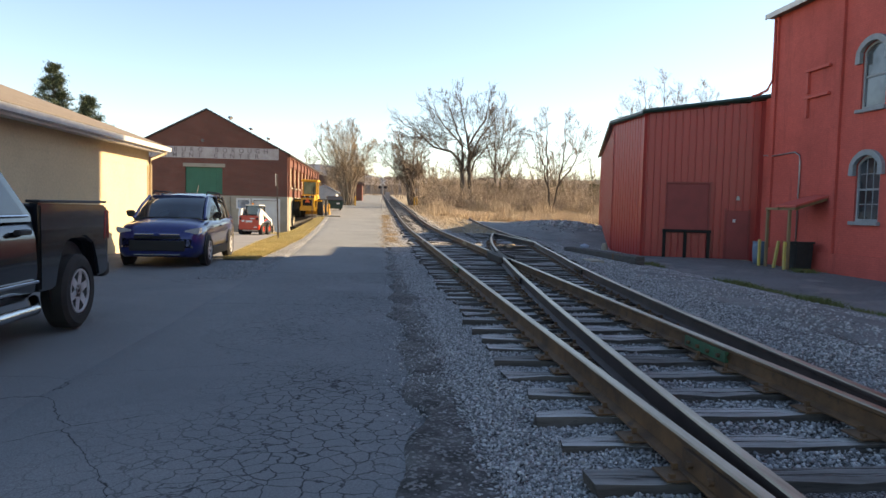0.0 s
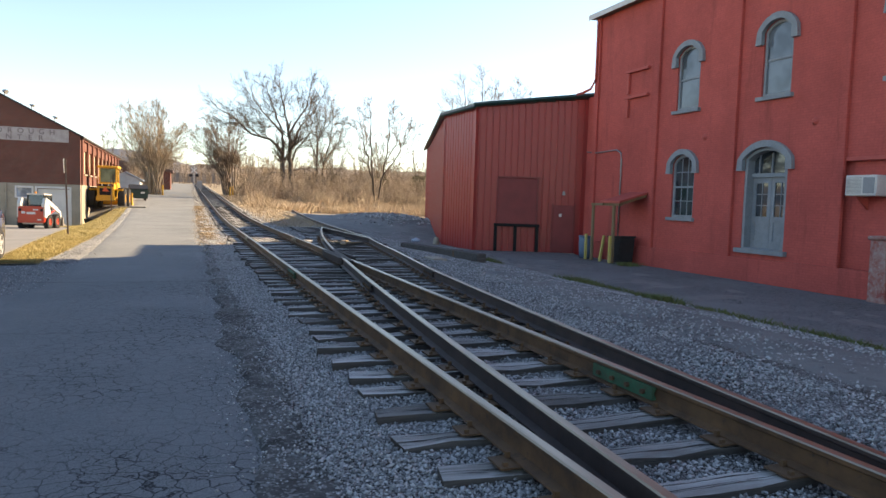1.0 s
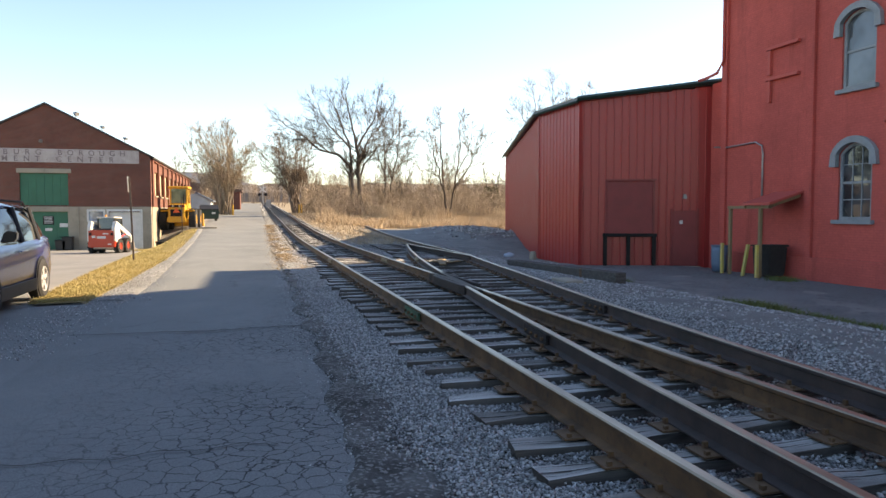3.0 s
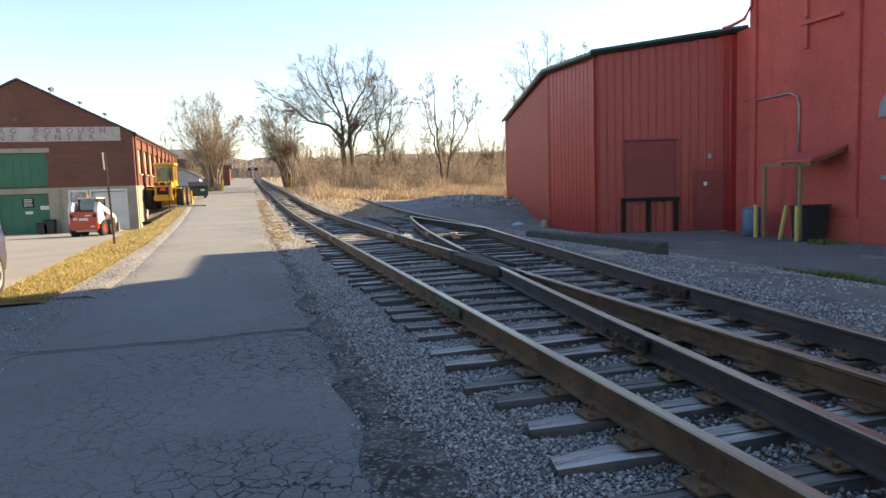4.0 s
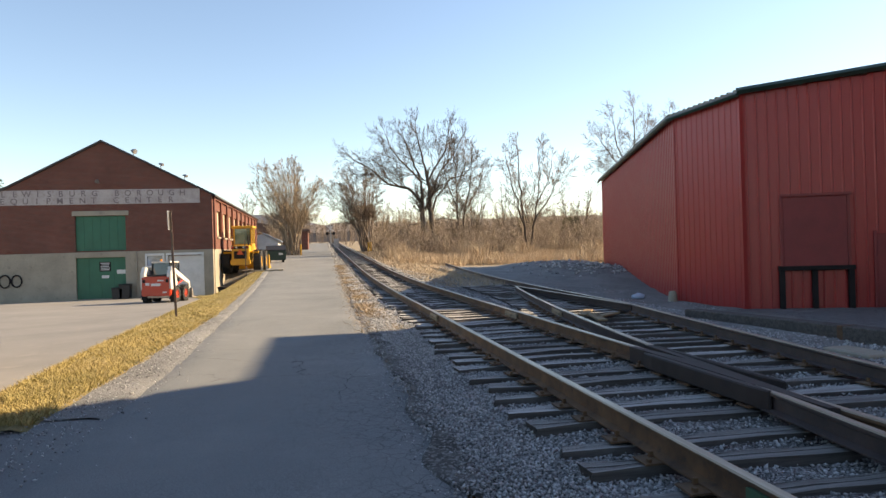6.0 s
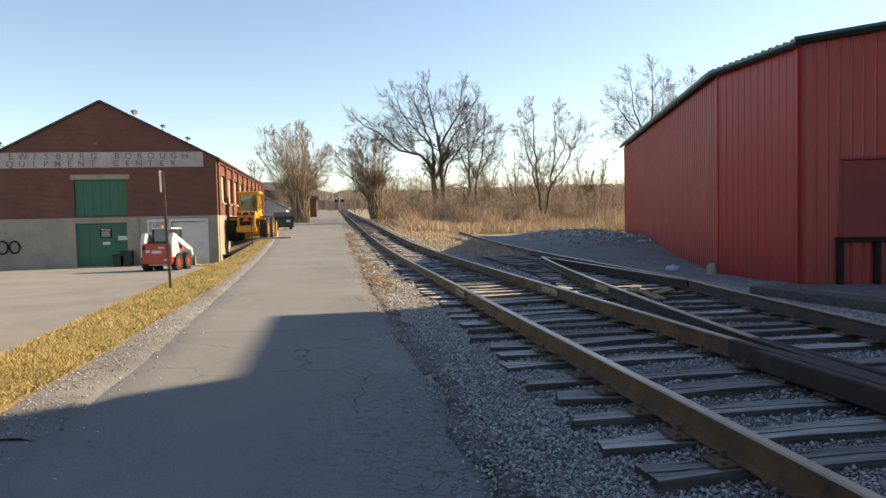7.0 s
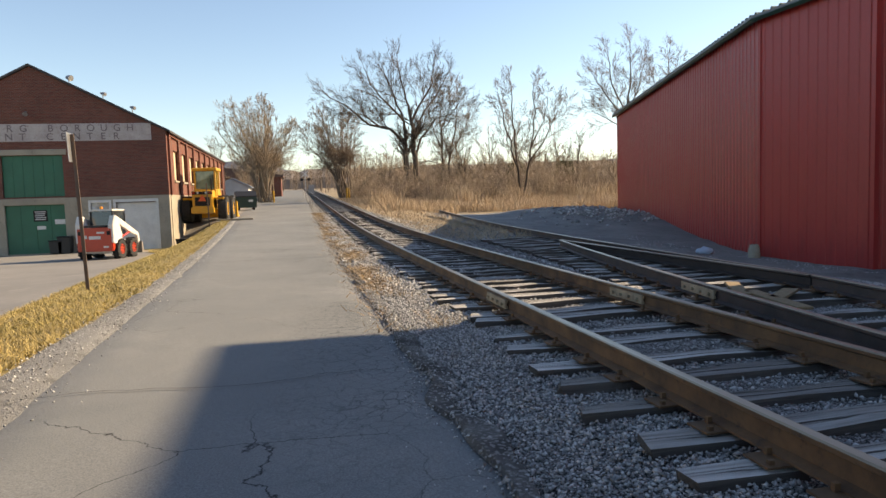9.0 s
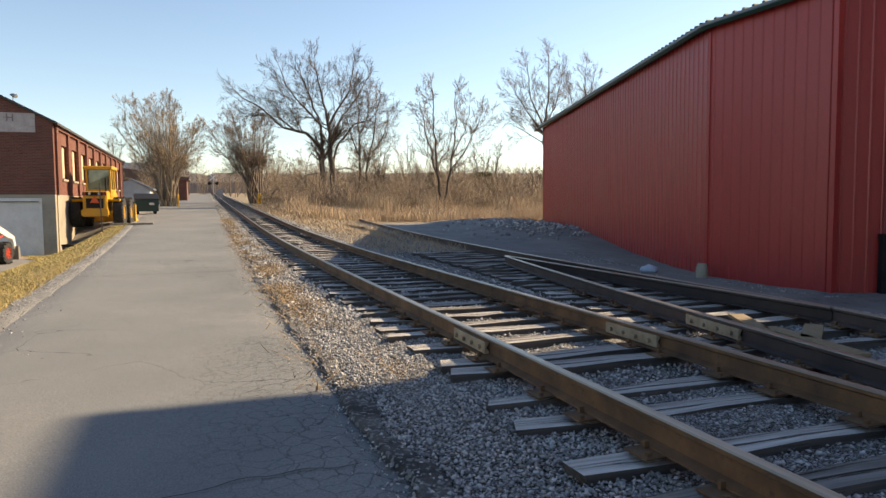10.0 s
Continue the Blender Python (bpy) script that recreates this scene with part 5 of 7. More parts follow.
def wheel(parent, x, y, z, r, w, rim_r, out, spokes, rim_mat, lugs=0):
    """A wheel on the x axis; out: +1 or -1, the side that shows."""
    h = w / 2
    t = part("wheel", lathe_x([(-h * 0.8, rim_r), (-h, rim_r + 0.03), (-h, r - 0.05), (-h * 0.75, r), (h * 0.75, r), (h, r - 0.05), (h, rim_r + 0.03), (h * 0.8, rim_r)], (x, y, z)), RUBBER, parent, "black rubber tyre")
    soft(t, 30)
    bm = lathe_x([(out * h * 0.25, rim_r * 0.98), (out * h * 0.3, rim_r * 0.3), (out * h * 0.35, 0.02)], (x, y, z), 24)
    part("rim_back", bm, DARKTRIM, t)
    bm = bmesh.new()
    for k in range(spokes):
        a = 2 * math.pi * k / spokes + 0.3
        c, s = math.cos(a), math.sin(a)
        wid = rim_r * 0.17
        pts = []
        for rr, ww in ((rim_r * 0.12, wid * 1.2), (rim_r * 0.95, wid)):
            pts += [(rr * c - ww * s, rr * s + ww * c), (rr * c + ww * s, rr * s - ww * c)]
        bm_prism(bm, [(y + pts[0][0], z + pts[0][1]), (y + pts[1][0], z + pts[1][1]), (y + pts[3][0], z + pts[3][1]), (y + pts[2][0], z + pts[2][1])], "x", x + out * h * 0.45, x + out * h * 0.82)
    part("spokes", bm, rim_mat, t)
    ring = lathe_x([(out * h * 0.3, rim_r), (out * h * 0.95, rim_r * 1.02), (out * h * 0.95, rim_r * 0.93), (out * h * 0.4, rim_r * 0.9)], (x, y, z), 28)
    soft(part("rim", ring, rim_mat, t))
    if lugs:
        bm = bmesh.new()
        for k in range(lugs):
            a = 2 * math.pi * k / lugs
            for sx in (-1, 1):
                aa = a + sx * math.pi / lugs / 2
                m = Matrix.Translation((x, y, z)) @ Matrix.Rotation(aa, 4, "X") @ Matrix.Translation((sx * h * 0.5, 0, r)) @ Matrix.Rotation(sx * 0.5, 4, "Z")
                v = bm_box(bm, -h * 0.55, h * 0.55, -0.035, 0.035, -0.03, 0.03)
                bmesh.ops.transform(bm, matrix=m, verts=v)
        tagged(part("tread_lugs", bm, RUBBER, t), kind="stuff")
    return t


ALLOY = surface("silver_alloy", (0.75, 0.75, 0.76), (0.65, 0.65, 0.67), 0.35, 20, 4, 0.45, 0.05)
CHROME = plain("chrome", (0.75, 0.75, 0.76), 0.12, 1.0)
BLUEPAINT = plain("metallic_blue_paint", (0.012, 0.022, 0.16), 0.3, 0.3, 1.0)
BLACKPAINT = plain("black_car_paint", (0.01, 0.011, 0.015), 0.2, 0.0, 1.0, 0.5)
CARGLASS = glass_mat("car_glass", (0.015, 0.02, 0.025))
LAMPGLASS = plain("headlamp_glass", (0.6, 0.62, 0.65), 0.1, 0.2, 1.0)
REDLAMP = plain("red_tail_lamp", (0.35, 0.015, 0.012), 0.2, 0.0, 1.0)
BLACKPLASTIC = plain("black_plastic", (0.015, 0.015, 0.016), 0.55)

# compact SUV, its front towards -y
suv = thing("compact_suv", Matrix.Translation((-6.58, 14.35, ground_z(-6.5, 16) + 0.0)) @ Matrix.Rotation(radians(1.5), 4, "Z"), "glossy dark blue compact SUV parked on asphalt", "car")
soft(part("body", loft([car_ring(0.0, 0.74, 0.34, 0.66, 0.02), car_ring(0.05, 0.8, 0.26, 0.76, 0.04), car_ring(0.16, 0.87, 0.22, 0.88, 0.05), car_ring(0.5, 0.915, 0.2, 0.96, 0.07), car_ring(1.15, 0.92, 0.2, 1.05, 0.07), car_ring(2.2, 0.92, 0.2, 1.06, 0.0), car_ring(3.5, 0.92, 0.2, 1.1, 0.0), car_ring(4.25, 0.9, 0.24, 1.12, 0.0), car_ring(4.42, 0.86, 0.3, 1.08, 0.0)]), BLUEPAINT, suv), 50)


def cabin_ring(y, wb, wt, zb, zt):
    half = [(0, zb), (wb, zb), (wb * 0.5 + wt * 0.5 + 0.02, (zb + zt) / 2), (wt, zt - 0.05), (wt * 0.9, zt)]
    return [(x, y, z) for x, z in half] + [(0, y, zt + 0.015)] + [(-x, y, z) for x, z in half[:0:-1]]


soft(part("cabin_glass", loft([cabin_ring(1.0, 0.8, 0.76, 1.0, 1.1), cabin_ring(1.35, 0.83, 0.72, 1.0, 1.36), cabin_ring(1.85, 0.85, 0.68, 1.0, 1.61), cabin_ring(2.4, 0.86, 0.67, 1.0, 1.66), cabin_ring(3.5, 0.86, 0.66, 1.0, 1.64), cabin_ring(4.1, 0.84, 0.64, 1.0, 1.52), cabin_ring(4.35, 0.82, 0.66, 1.0, 1.2)]), CARGLASS, suv, "dark tinted car glass"), 40)
soft(part("roof", loft([[(x, y, z) for x, z in ((-w, zz - 0.05), (-w * 0.85, zz + 0.01), (0, zz + 0.035), (w * 0.85, zz + 0.01), (w, zz - 0.05), (w * 0.8, zz - 0.02), (0, zz), (-w * 0.8, zz - 0.02))] for y, w, zz in ((1.83, 0.69, 1.61), (2.4, 0.69, 1.675), (3.5, 0.68, 1.655), (4.2, 0.66, 1.53))]), BLUEPAINT, suv), 50)
for sx in (-1, 1):
    part("pillar", tube([(sx * 0.8, 1.02, 1.07), (sx * 0.745, 1.4, 1.37), (sx * 0.69, 1.86, 1.6)], 0.035, 6), BLUEPAINT, suv)
    for yy in (2.65, 3.6):
        part("pillar", tube([(sx * 0.87, yy, 1.04), (sx * 0.69, yy + 0.08, 1.62)], 0.035, 6), BLACKPLASTIC, suv)
    part("roof_rail", tube([(sx * 0.64, 1.95, 1.66), (sx * 0.64, 2.1, 1.73), (sx * 0.62, 3.6, 1.72), (sx * 0.6, 3.8, 1.64)], 0.02, 6), DARKTRIM, suv)
    mir = part("mirror", prism([(0.88 * sx, 1.06), (1.1 * sx, 1.1), (1.12 * sx, 1.24), (0.95 * sx, 1.25)], "y", 1.42, 1.55, 0.02), BLACKPAINT, suv)
    part("headlight", prism([(0.52 * sx, 0.72), (0.88 * sx, 0.76), (0.9 * sx, 0.9), (0.56 * sx, 0.83)], "y", 0.07, 0.4, 0.02), LAMPGLASS, suv, "clear glass headlight")
    part("fog_lamp", prism([(0.52 * sx, 0.43), (0.76 * sx, 0.43), (0.76 * sx, 0.5), (0.5 * sx, 0.5)], "y", 0.0, 0.2, 0.015), CHROME, suv)
    part("side_trim", box(min(sx * 0.92, sx * 0.94), max(sx * 0.92, sx * 0.94), 1.1, 3.3, 0.2, 0.4, 0.005), BLACKPLASTIC, suv)
    for yy in (0.85, 3.5):
        bm = lathe_x([(sx * 0.0, 0.4), (sx * 0.03, 0.4), (sx * 0.03, 0.02)], (sx * 0.9, yy, 0.36), 28)
        part("wheel_arch", bm, BLACKPLASTIC, suv)
        wheel(suv, sx * 0.86, yy, 0.35, 0.35, 0.23, 0.22, sx, 5, ALLOY)
    part("door_handle", box(min(sx * 0.9, sx * 0.94), max(sx * 0.9, sx * 0.94), 2.3, 2.5, 0.88, 0.91, 0.006), BLUEPAINT, suv)
part("grille_bar", box(-0.48, 0.48, -0.015, 0.12, 0.715, 0.755, 0.01), CHROME, suv, "thin chrome grille bar")
part("upper_grille", box(-0.5, 0.5, -0.01, 0.2, 0.64, 0.7, 0.01), BLACKPLASTIC, suv)
part("lower_grille", box(-0.6, 0.6, -0.02, 0.15, 0.36, 0.6, 0.02), BLACKPLASTIC, suv)
part("skid_trim", box(-0.5, 0.5, -0.015, 0.1, 0.27, 0.3, 0.008), CHROME, suv)
soft(part("badge", loft([[(0.07 * math.cos(a), y, 0.735 + 0.035 * math.sin(a)) for a in (6.283 * k / 14 for k in range(14))] for y in (-0.03, -0.012)]), plain("badge_blue", (0.02, 0.05, 0.2), 0.3), suv))
part("aerial", tube([(0.0, 3.7, 1.66), (0.0, 3.95, 1.95)], 0.008, 5), BLACKPLASTIC, suv)

# pickup, its front towards -y; local y runs from the nose to the tail
truck = thing("pickup_truck", Matrix.Translation((-6.14, 1.75, ground_z(-6, 5))) @ Matrix.Diagonal((1.03, 1.03, 1.04, 1)), "glossy black crew-cab pickup truck with chrome trim", "truck")
soft(part("body", loft([car_ring(0.0, 0.9, 0.5, 1.0, 0.04), car_ring(0.15, 0.98, 0.42, 1.12, 0.06), car_ring(1.5, 1.0, 0.42, 1.22, 0.06), car_ring(1.55, 1.0, 0.42, 1.22, 0.0), car_ring(4.03, 1.0, 0.42, 1.24, 0.0)]), BLACKPAINT, truck), 50)
soft(part("cab", prism([(1.5, 1.15), (4.03, 1.15), (4.03, 1.28), (3.62, 1.86), (2.5, 1.93), (2.15, 1.84)], "x", -0.97, 0.97, 0.05), BLACKPAINT, truck), 50)
part("rear_glass", prism([(3.9, 1.42), (3.65, 1.77), (3.7, 1.79), (3.95, 1.44)], "x", -0.66, 0.66), CARGLASS, truck)
part("windscreen", prism([(1.58, 1.25), (2.12, 1.77), (2.1, 1.79), (1.55, 1.27)], "x", -0.75, 0.75), CARGLASS, truck)


def lean_in(ob, z0, share):
    """Draws the upper part of a cab towards its middle, so that the side glass tilts to the sky."""
    for v in ob.data.vertices:
        v.co.x *= 1 - share * max(0.0, v.co.z - z0)
    return ob


lean_in(bpy.data.objects["cab"], 1.24, 0.32)
for sx in (-1, 1):
    lean_in(part("door_window", prism([(3.06, 1.27), (3.84, 1.27), (3.5, 1.76), (3.06, 1.8)], "x", sx * 0.96, sx * 0.982), CARGLASS, truck), 1.24, 0.32)
    lean_in(part("door_window", prism([(1.95, 1.27), (2.95, 1.27), (2.95, 1.8), (2.5, 1.8)], "x", sx * 0.96, sx * 0.982), CARGLASS, truck), 1.24, 0.32)
    part("window_trim", tube([(sx * 0.975, 1.9, 1.255), (sx * 0.975, 3.9, 1.255)], 0.012, 5), CHROME, truck)
    part("wing_mirror", prism([(1.0 * sx, 1.2), (1.22 * sx, 1.2), (1.22 * sx, 1.45), (1.0 * sx, 1.45)], "y", 1.85, 1.97, 0.03), BLACKPLASTIC, truck)
    bed = part("bed_side", prism([(4.09, 0.5), (4.42, 0.5), (4.5, 0.72), (4.62, 0.92), (4.8, 1.0), (5.15, 1.0), (5.33, 0.92), (5.44, 0.72), (5.5, 0.52), (5.78, 0.55), (5.8, 1.0), (5.76, 1.36), (4.09, 1.38)], "x", sx * 0.86, sx * 1.0, 0.025), BLACKPAINT, truck)
    soft(bed, 50)
    part("bed_rail", box(min(sx * 0.85, sx * 1.0), max(sx * 0.85, sx * 1.0), 4.1, 5.76, 1.381, 1.41, 0.01), BLACKPLASTIC, truck)
    part("tail_lamp", prism([(5.66, 0.95), (5.805, 0.95), (5.79, 1.3), (5.7, 1.3)], "x", sx * 0.9, sx * 1.012, 0.01), REDLAMP, truck, "red tail lamp")
    part("step_bar", tube([(sx * 0.86, 1.3, 0.42), (sx * 1.02, 1.5, 0.36), (sx * 1.04, 3.9, 0.36), (sx * 0.9, 4.15, 0.42)], 0.05, 10), CHROME, truck, "polished chrome side step bar", smooth=True)
    part("body_moulding", box(min(sx * 0.99, sx * 1.02), max(sx * 0.99, sx * 1.02), 1.5, 4.02, 0.6, 0.63, 0.005), CHROME, truck)
    part("door_handle", box(min(sx * 0.98, sx * 1.05), max(sx * 0.98, sx * 1.05), 3.62, 3.84, 1.08, 1.13, 0.012), BLACKPLASTIC, truck)
    part("door_seam", box(min(sx * 0.985, sx * 1.003), max(sx * 0.985, sx * 1.003), 2.93, 2.945, 0.6, 1.2), BLACKPLASTIC, truck)
    part("arch_liner", lathe_x([(0.0, 0.46), (sx * 0.02, 0.46), (sx * 0.02, 0.02)], (sx * 0.86, 4.97, 0.5), 28), BLACKPLASTIC, truck)
    for yy in (1.05, 4.97):
        wheel(truck, sx * 0.88, yy, 0.41, 0.41, 0.27, 0.24, sx, 6, ALLOY)
part("bed_floor", box(-0.855, 0.855, 4.1, 5.74, 0.62, 0.68), BLACKPLASTIC, truck)
part("bed_front", box(-0.855, 0.855, 4.06, 4.11, 0.62, 1.36), BLACKPAINT, truck)
part("tailgate", box(-0.855, 0.855, 5.7, 5.78, 0.66, 1.36, 0.02), BLACKPAINT, truck)
part("rear_bumper", box(-0.95, 0.95, 5.79, 5.98, 0.48, 0.68, 0.04), BLACKPLASTIC, truck, "black rear step bumper")
part("chassis", box(-0.5, 0.5, 0.4, 5.7, 0.38, 0.5), BLACKPLASTIC, truck)

# skid-steer loader; local y ahead, x to its right
SKRED = plain("orange_red_paint", (0.55, 0.045, 0.015), 0.4, 0.0, 0.4)
SKWHITE = plain("dirty_white_paint", (0.72, 0.69, 0.64), 0.45)
skid = thing("skid_steer_loader", Matrix.Translation((-10.4, 45.8, ground_z(-10.5, 46.5))) @ Matrix.Rotation(radians(-11), 4, "Z"), "red and white compact skid-steer loader on the lot", "loader")
part("tail_body", prism([(0.0, 0.35), (0.75, 0.35), (0.75, 1.3), (0.0, 1.32)], "x", -0.72, 0.72, 0.04), SKRED, skid, "orange-red rear engine door")
part("lower_body", prism([(0.3, 0.25), (2.3, 0.3), (2.3, 0.7), (0.76, 0.8), (0.76, 0.34), (0.3, 0.34)], "x", -0.55, 0.55), SKWHITE, skid)
for sx in (-1, 1):
    part("side_tower", prism([(0.02, 0.7), (0.7, 0.5), (0.85, 1.0), (0.5, 1.75), (0.22, 1.8), (0.02, 1.45)], "x", sx * 0.56, sx * 0.76, 0.02), SKWHITE, skid)
    part("lift_arm", prism([(0.2, 1.62), (0.35, 1.82), (0.9, 1.62), (1.9, 1.22), (2.45, 1.0), (2.6, 0.45), (2.42, 0.45), (2.3, 0.88), (1.8, 1.0), (0.8, 1.38)], "x", sx * 0.62, sx * 0.74, 0.015), SKWHITE, skid, "white lift arm")
    part("cylinder", tube([(sx * 0.68, 0.75, 0.85), (sx * 0.68, 1.75, 1.08)], 0.045, 8), SKRED, skid)
    part("rear_lamp", box(sx * 0.58 - 0.07, sx * 0.58 + 0.07, -0.02, 0.01, 1.02, 1.18, 0.01), DARKTRIM, skid)
    for yy in (0.62, 1.72):
        wheel(skid, sx * 0.7, yy, 0.4, 0.4, 0.28, 0.2, sx, 6, SKRED, 14)
bm = bmesh.new()
bm_prism(bm, [(0.7, 1.2), (1.85, 0.95), (1.95, 1.3), (1.75, 1.95), (0.75, 1.98)], "x", -0.44, 0.44)
part("cab", bm, CARGLASS, skid, "dark caged cab")
part("cab_roof", prism([(0.65, 1.98), (1.8, 1.96), (1.8, 2.03), (0.65, 2.06)], "x", -0.48, 0.48, 0.015), SKWHITE, skid)
for sx in (-0.45, 0.45):
    for yy in (0.72, 1.8):
        part("cab_post", tube([(sx, yy, 1.1), (sx, yy, 1.98)], 0.035, 6), BLACKPLASTIC, skid)
part("beacon", tube([(-0.1, 0.95, 2.05), (-0.1, 0.95, 2.17)], 0.06, 10), plain("amber_lens", (0.8, 0.3, 0.03), 0.3), skid, "amber roof beacon")
part("exhaust_grille", box(-0.45, 0.45, 0.05, 0.6, 1.33, 1.4, 0.01), BLACKPLASTIC, skid)
part("bucket", prism([(2.45, 0.1), (3.15, 0.08), (3.15, 0.12), (2.65, 0.2), (2.55, 0.6), (2.45, 0.62)], "x", -0.85, 0.85), plain("worn_bucket_steel", (0.28, 0.25, 0.22), 0.6, 0.5), skid)
for i, (a, b, z0) in enumerate(((-0.5, -0.3, 0.88), (-0.22, 0.25, 0.85), (0.1, 0.4, 1.08), (0.35, 0.55, 0.5))):
    part("marking_bar", box(a, b, -0.006, -0.001, z0, z0 + (0.13 if i < 2 else 0.07)), WHITEPAINT, skid)

# wheel loader, its back towards -y
LOADYEL = plain("faded_machine_yellow", (0.66, 0.35, 0.025), 0.5)
wl = thing("wheel_loader", Matrix.Translation((-7.7, 57.6, ground_z(-7.5, 60))) @ Matrix.Rotation(radians(-3), 4, "Z") @ Matrix.Diagonal((0.92, 0.92, 1.03, 1)), "yellow articulated wheel loader parked beside the building", "loader")
soft(part("engine_hood", prism([(0.0, 0.75), (2.0, 0.75), (2.0, 1.85), (0.25, 1.8), (0.0, 1.65)], "x", -0.62, 0.62, 0.06), LOADYEL, wl))
part("rear_grille", box(-0.45, 0.45, -0.03, 0.02, 0.95, 1.45, 0.01), DARKTRIM, wl)
part("warning_triangle", prism([(-0.25, 1.22), (0.25, 1.22), (0.0, 1.6)], "y", -0.045, -0.031), plain("orange_triangle", (0.8, 0.13, 0.03), 0.5), wl, "orange slow-vehicle triangle")
part("counterweight", prism([(-0.1, 0.55), (0.6, 0.5), (0.6, 0.85), (-0.1, 0.9)], "x", -0.7, 0.7, 0.04), LOADYEL, wl)
part("lamp_bar", box(-0.62, 0.62, -0.06, 0.06, 1.6, 1.78, 0.02), DARKTRIM, wl)
for xx in (-0.5, -0.25, 0.25, 0.5):
    part("rear_lamp", tube([(xx, -0.09, 1.69), (xx, -0.05, 1.69)], 0.07, 10), REDLAMP if abs(xx) > 0.3 else LAMPGLASS, wl)
bm = bmesh.new()
bm_box(bm, -0.6, 0.6, 1.3, 2.6, 1.9, 2.95)
part("cab_glass", bm, glass_mat("green_glass", (0.08, 0.11, 0.08)), wl)
for xx in (-0.62, 0.62):
    for yy in (1.28, 1.95, 2.62):
        part("cab_post", box(xx - 0.05, xx + 0.05, yy - 0.05, yy + 0.05, 1.8, 3.0, 0.01), LOADYEL, wl)
part("cab_roof", box(-0.78, 0.78, 1.1, 2.85, 2.96, 3.14, 0.04), LOADYEL, wl)
part("cab_base", box(-0.68, 0.68, 1.2, 2.7, 1.5, 1.92, 0.02), LOADYEL, wl)
part("exhaust", tube([(0.45, 0.9, 1.8), (0.45, 0.9, 2.5)], 0.05, 8), DARKTRIM, wl)
part("front_frame", box(-0.5, 0.5, 2.7, 4.4, 0.6, 1.3, 0.03), LOADYEL, wl)
for sx in (-1, 1):
    part("rear_fender", prism([(0.4, 1.3), (1.9, 1.3), (2.0, 1.42), (0.3, 1.42)], "x", sx * 0.62, sx * 1.25), LOADYEL, wl)
    part("boom", prism([(2.9, 1.7), (3.2, 1.85), (5.2, 0.7), (5.1, 0.45)], "x", sx * 0.45, sx * 0.6), LOADYEL, wl)
    part("handrail", tube([(sx * 0.75, 1.15, 1.5), (sx * 0.8, 1.15, 2.4), (sx * 0.8, 1.6, 2.4)], 0.02, 6), LOADYEL, wl)
    for yy in (1.05, 3.6):
        wheel(wl, sx * 1.12, yy, 0.75, 0.75, 0.55, 0.36, sx, 8, LOADYEL, 18)
part("bucket", prism([(5.1, 0.2), (6.2, 0.15), (6.2, 0.2), (5.5, 0.4), (5.4, 1.1), (5.1, 1.2)], "x", -1.4, 1.4), LOADYEL, wl)

# waste container, posts, signals, signs
dump = thing("waste_container", Matrix.Translation((-6.35, 73.0, ground_z(-6.3, 73.5))) @ Matrix.Rotation(radians(8), 4, "Z") @ Matrix.Diagonal((0.85, 0.9, 0.95, 1)), "dark green metal waste container with sloping lid", "dumpster")
DUMPGREEN = plain("dark_green_steel", (0.015, 0.045, 0.035), 0.5)
part("body", prism([(0.0, 0.2), (1.5, 0.2), (1.6, 1.4), (-0.1, 1.1)], "x", -0.95, 0.95, 0.02), DUMPGREEN, dump)
part("lid", prism([(-0.14, 1.12), (1.62, 1.42), (1.6, 1.5), (0.8, 1.62), (-0.14, 1.18)], "x", -0.98, 0.98, 0.015), BLACKPLASTIC, dump)
part("sleeve", box(-1.08, -0.96, 0.3, 1.3, 0.75, 0.95, 0.01), DUMPGREEN, dump)
part("sleeve", box(0.96, 1.08, 0.3, 1.3, 0.75, 0.95, 0.01), DUMPGREEN, dump)
part("sticker", box(0.2, 0.6, -0.075, -0.06, 0.7, 0.9), WHITEPAINT, dump)
for xx in (-0.7, 0.7):
    part("foot", box(xx - 0.1, xx + 0.1, 0.2, 1.3, 0.0, 0.2), DARKTRIM, dump)

POSTMETAL = surface("rusty_sign_post", (0.2, 0.14, 0.1), (0.15, 0.11, 0.09), 0.7, 30, 5, 0.4, 0.2)


def sign_post(x, y, h, lean, blade, label):
    p = thing("sign_post", Matrix.Translation((x, y, ground_z(x, y) - 0.02)) @ Matrix.Rotation(radians(lean), 4, "Y"), label, "sign post")
    bm = bmesh.new()
    bm_prism(bm, [(-0.03, -0.02), (0.03, -0.02), (0.03, 0.0), (0.012, 0.0), (0.012, 0.025), (-0.012, 0.025), (-0.012, 0.0), (-0.03, 0.0)], "z", -0.1, h)
    part("post", bm, POSTMETAL, p)
    if blade:
        part("sign_plate", box(-0.045, -0.035, -0.2, 0.2, h - 0.5, h + 0.02, 0.002), GALV, p, "thin metal sign plate turned edge-on")
        for zz in (h - 0.4, h - 0.1):
            part("bolt", tube([(-0.05, 0, zz), (0.03, 0, zz)], 0.01, 6), GALV, p)
    return p


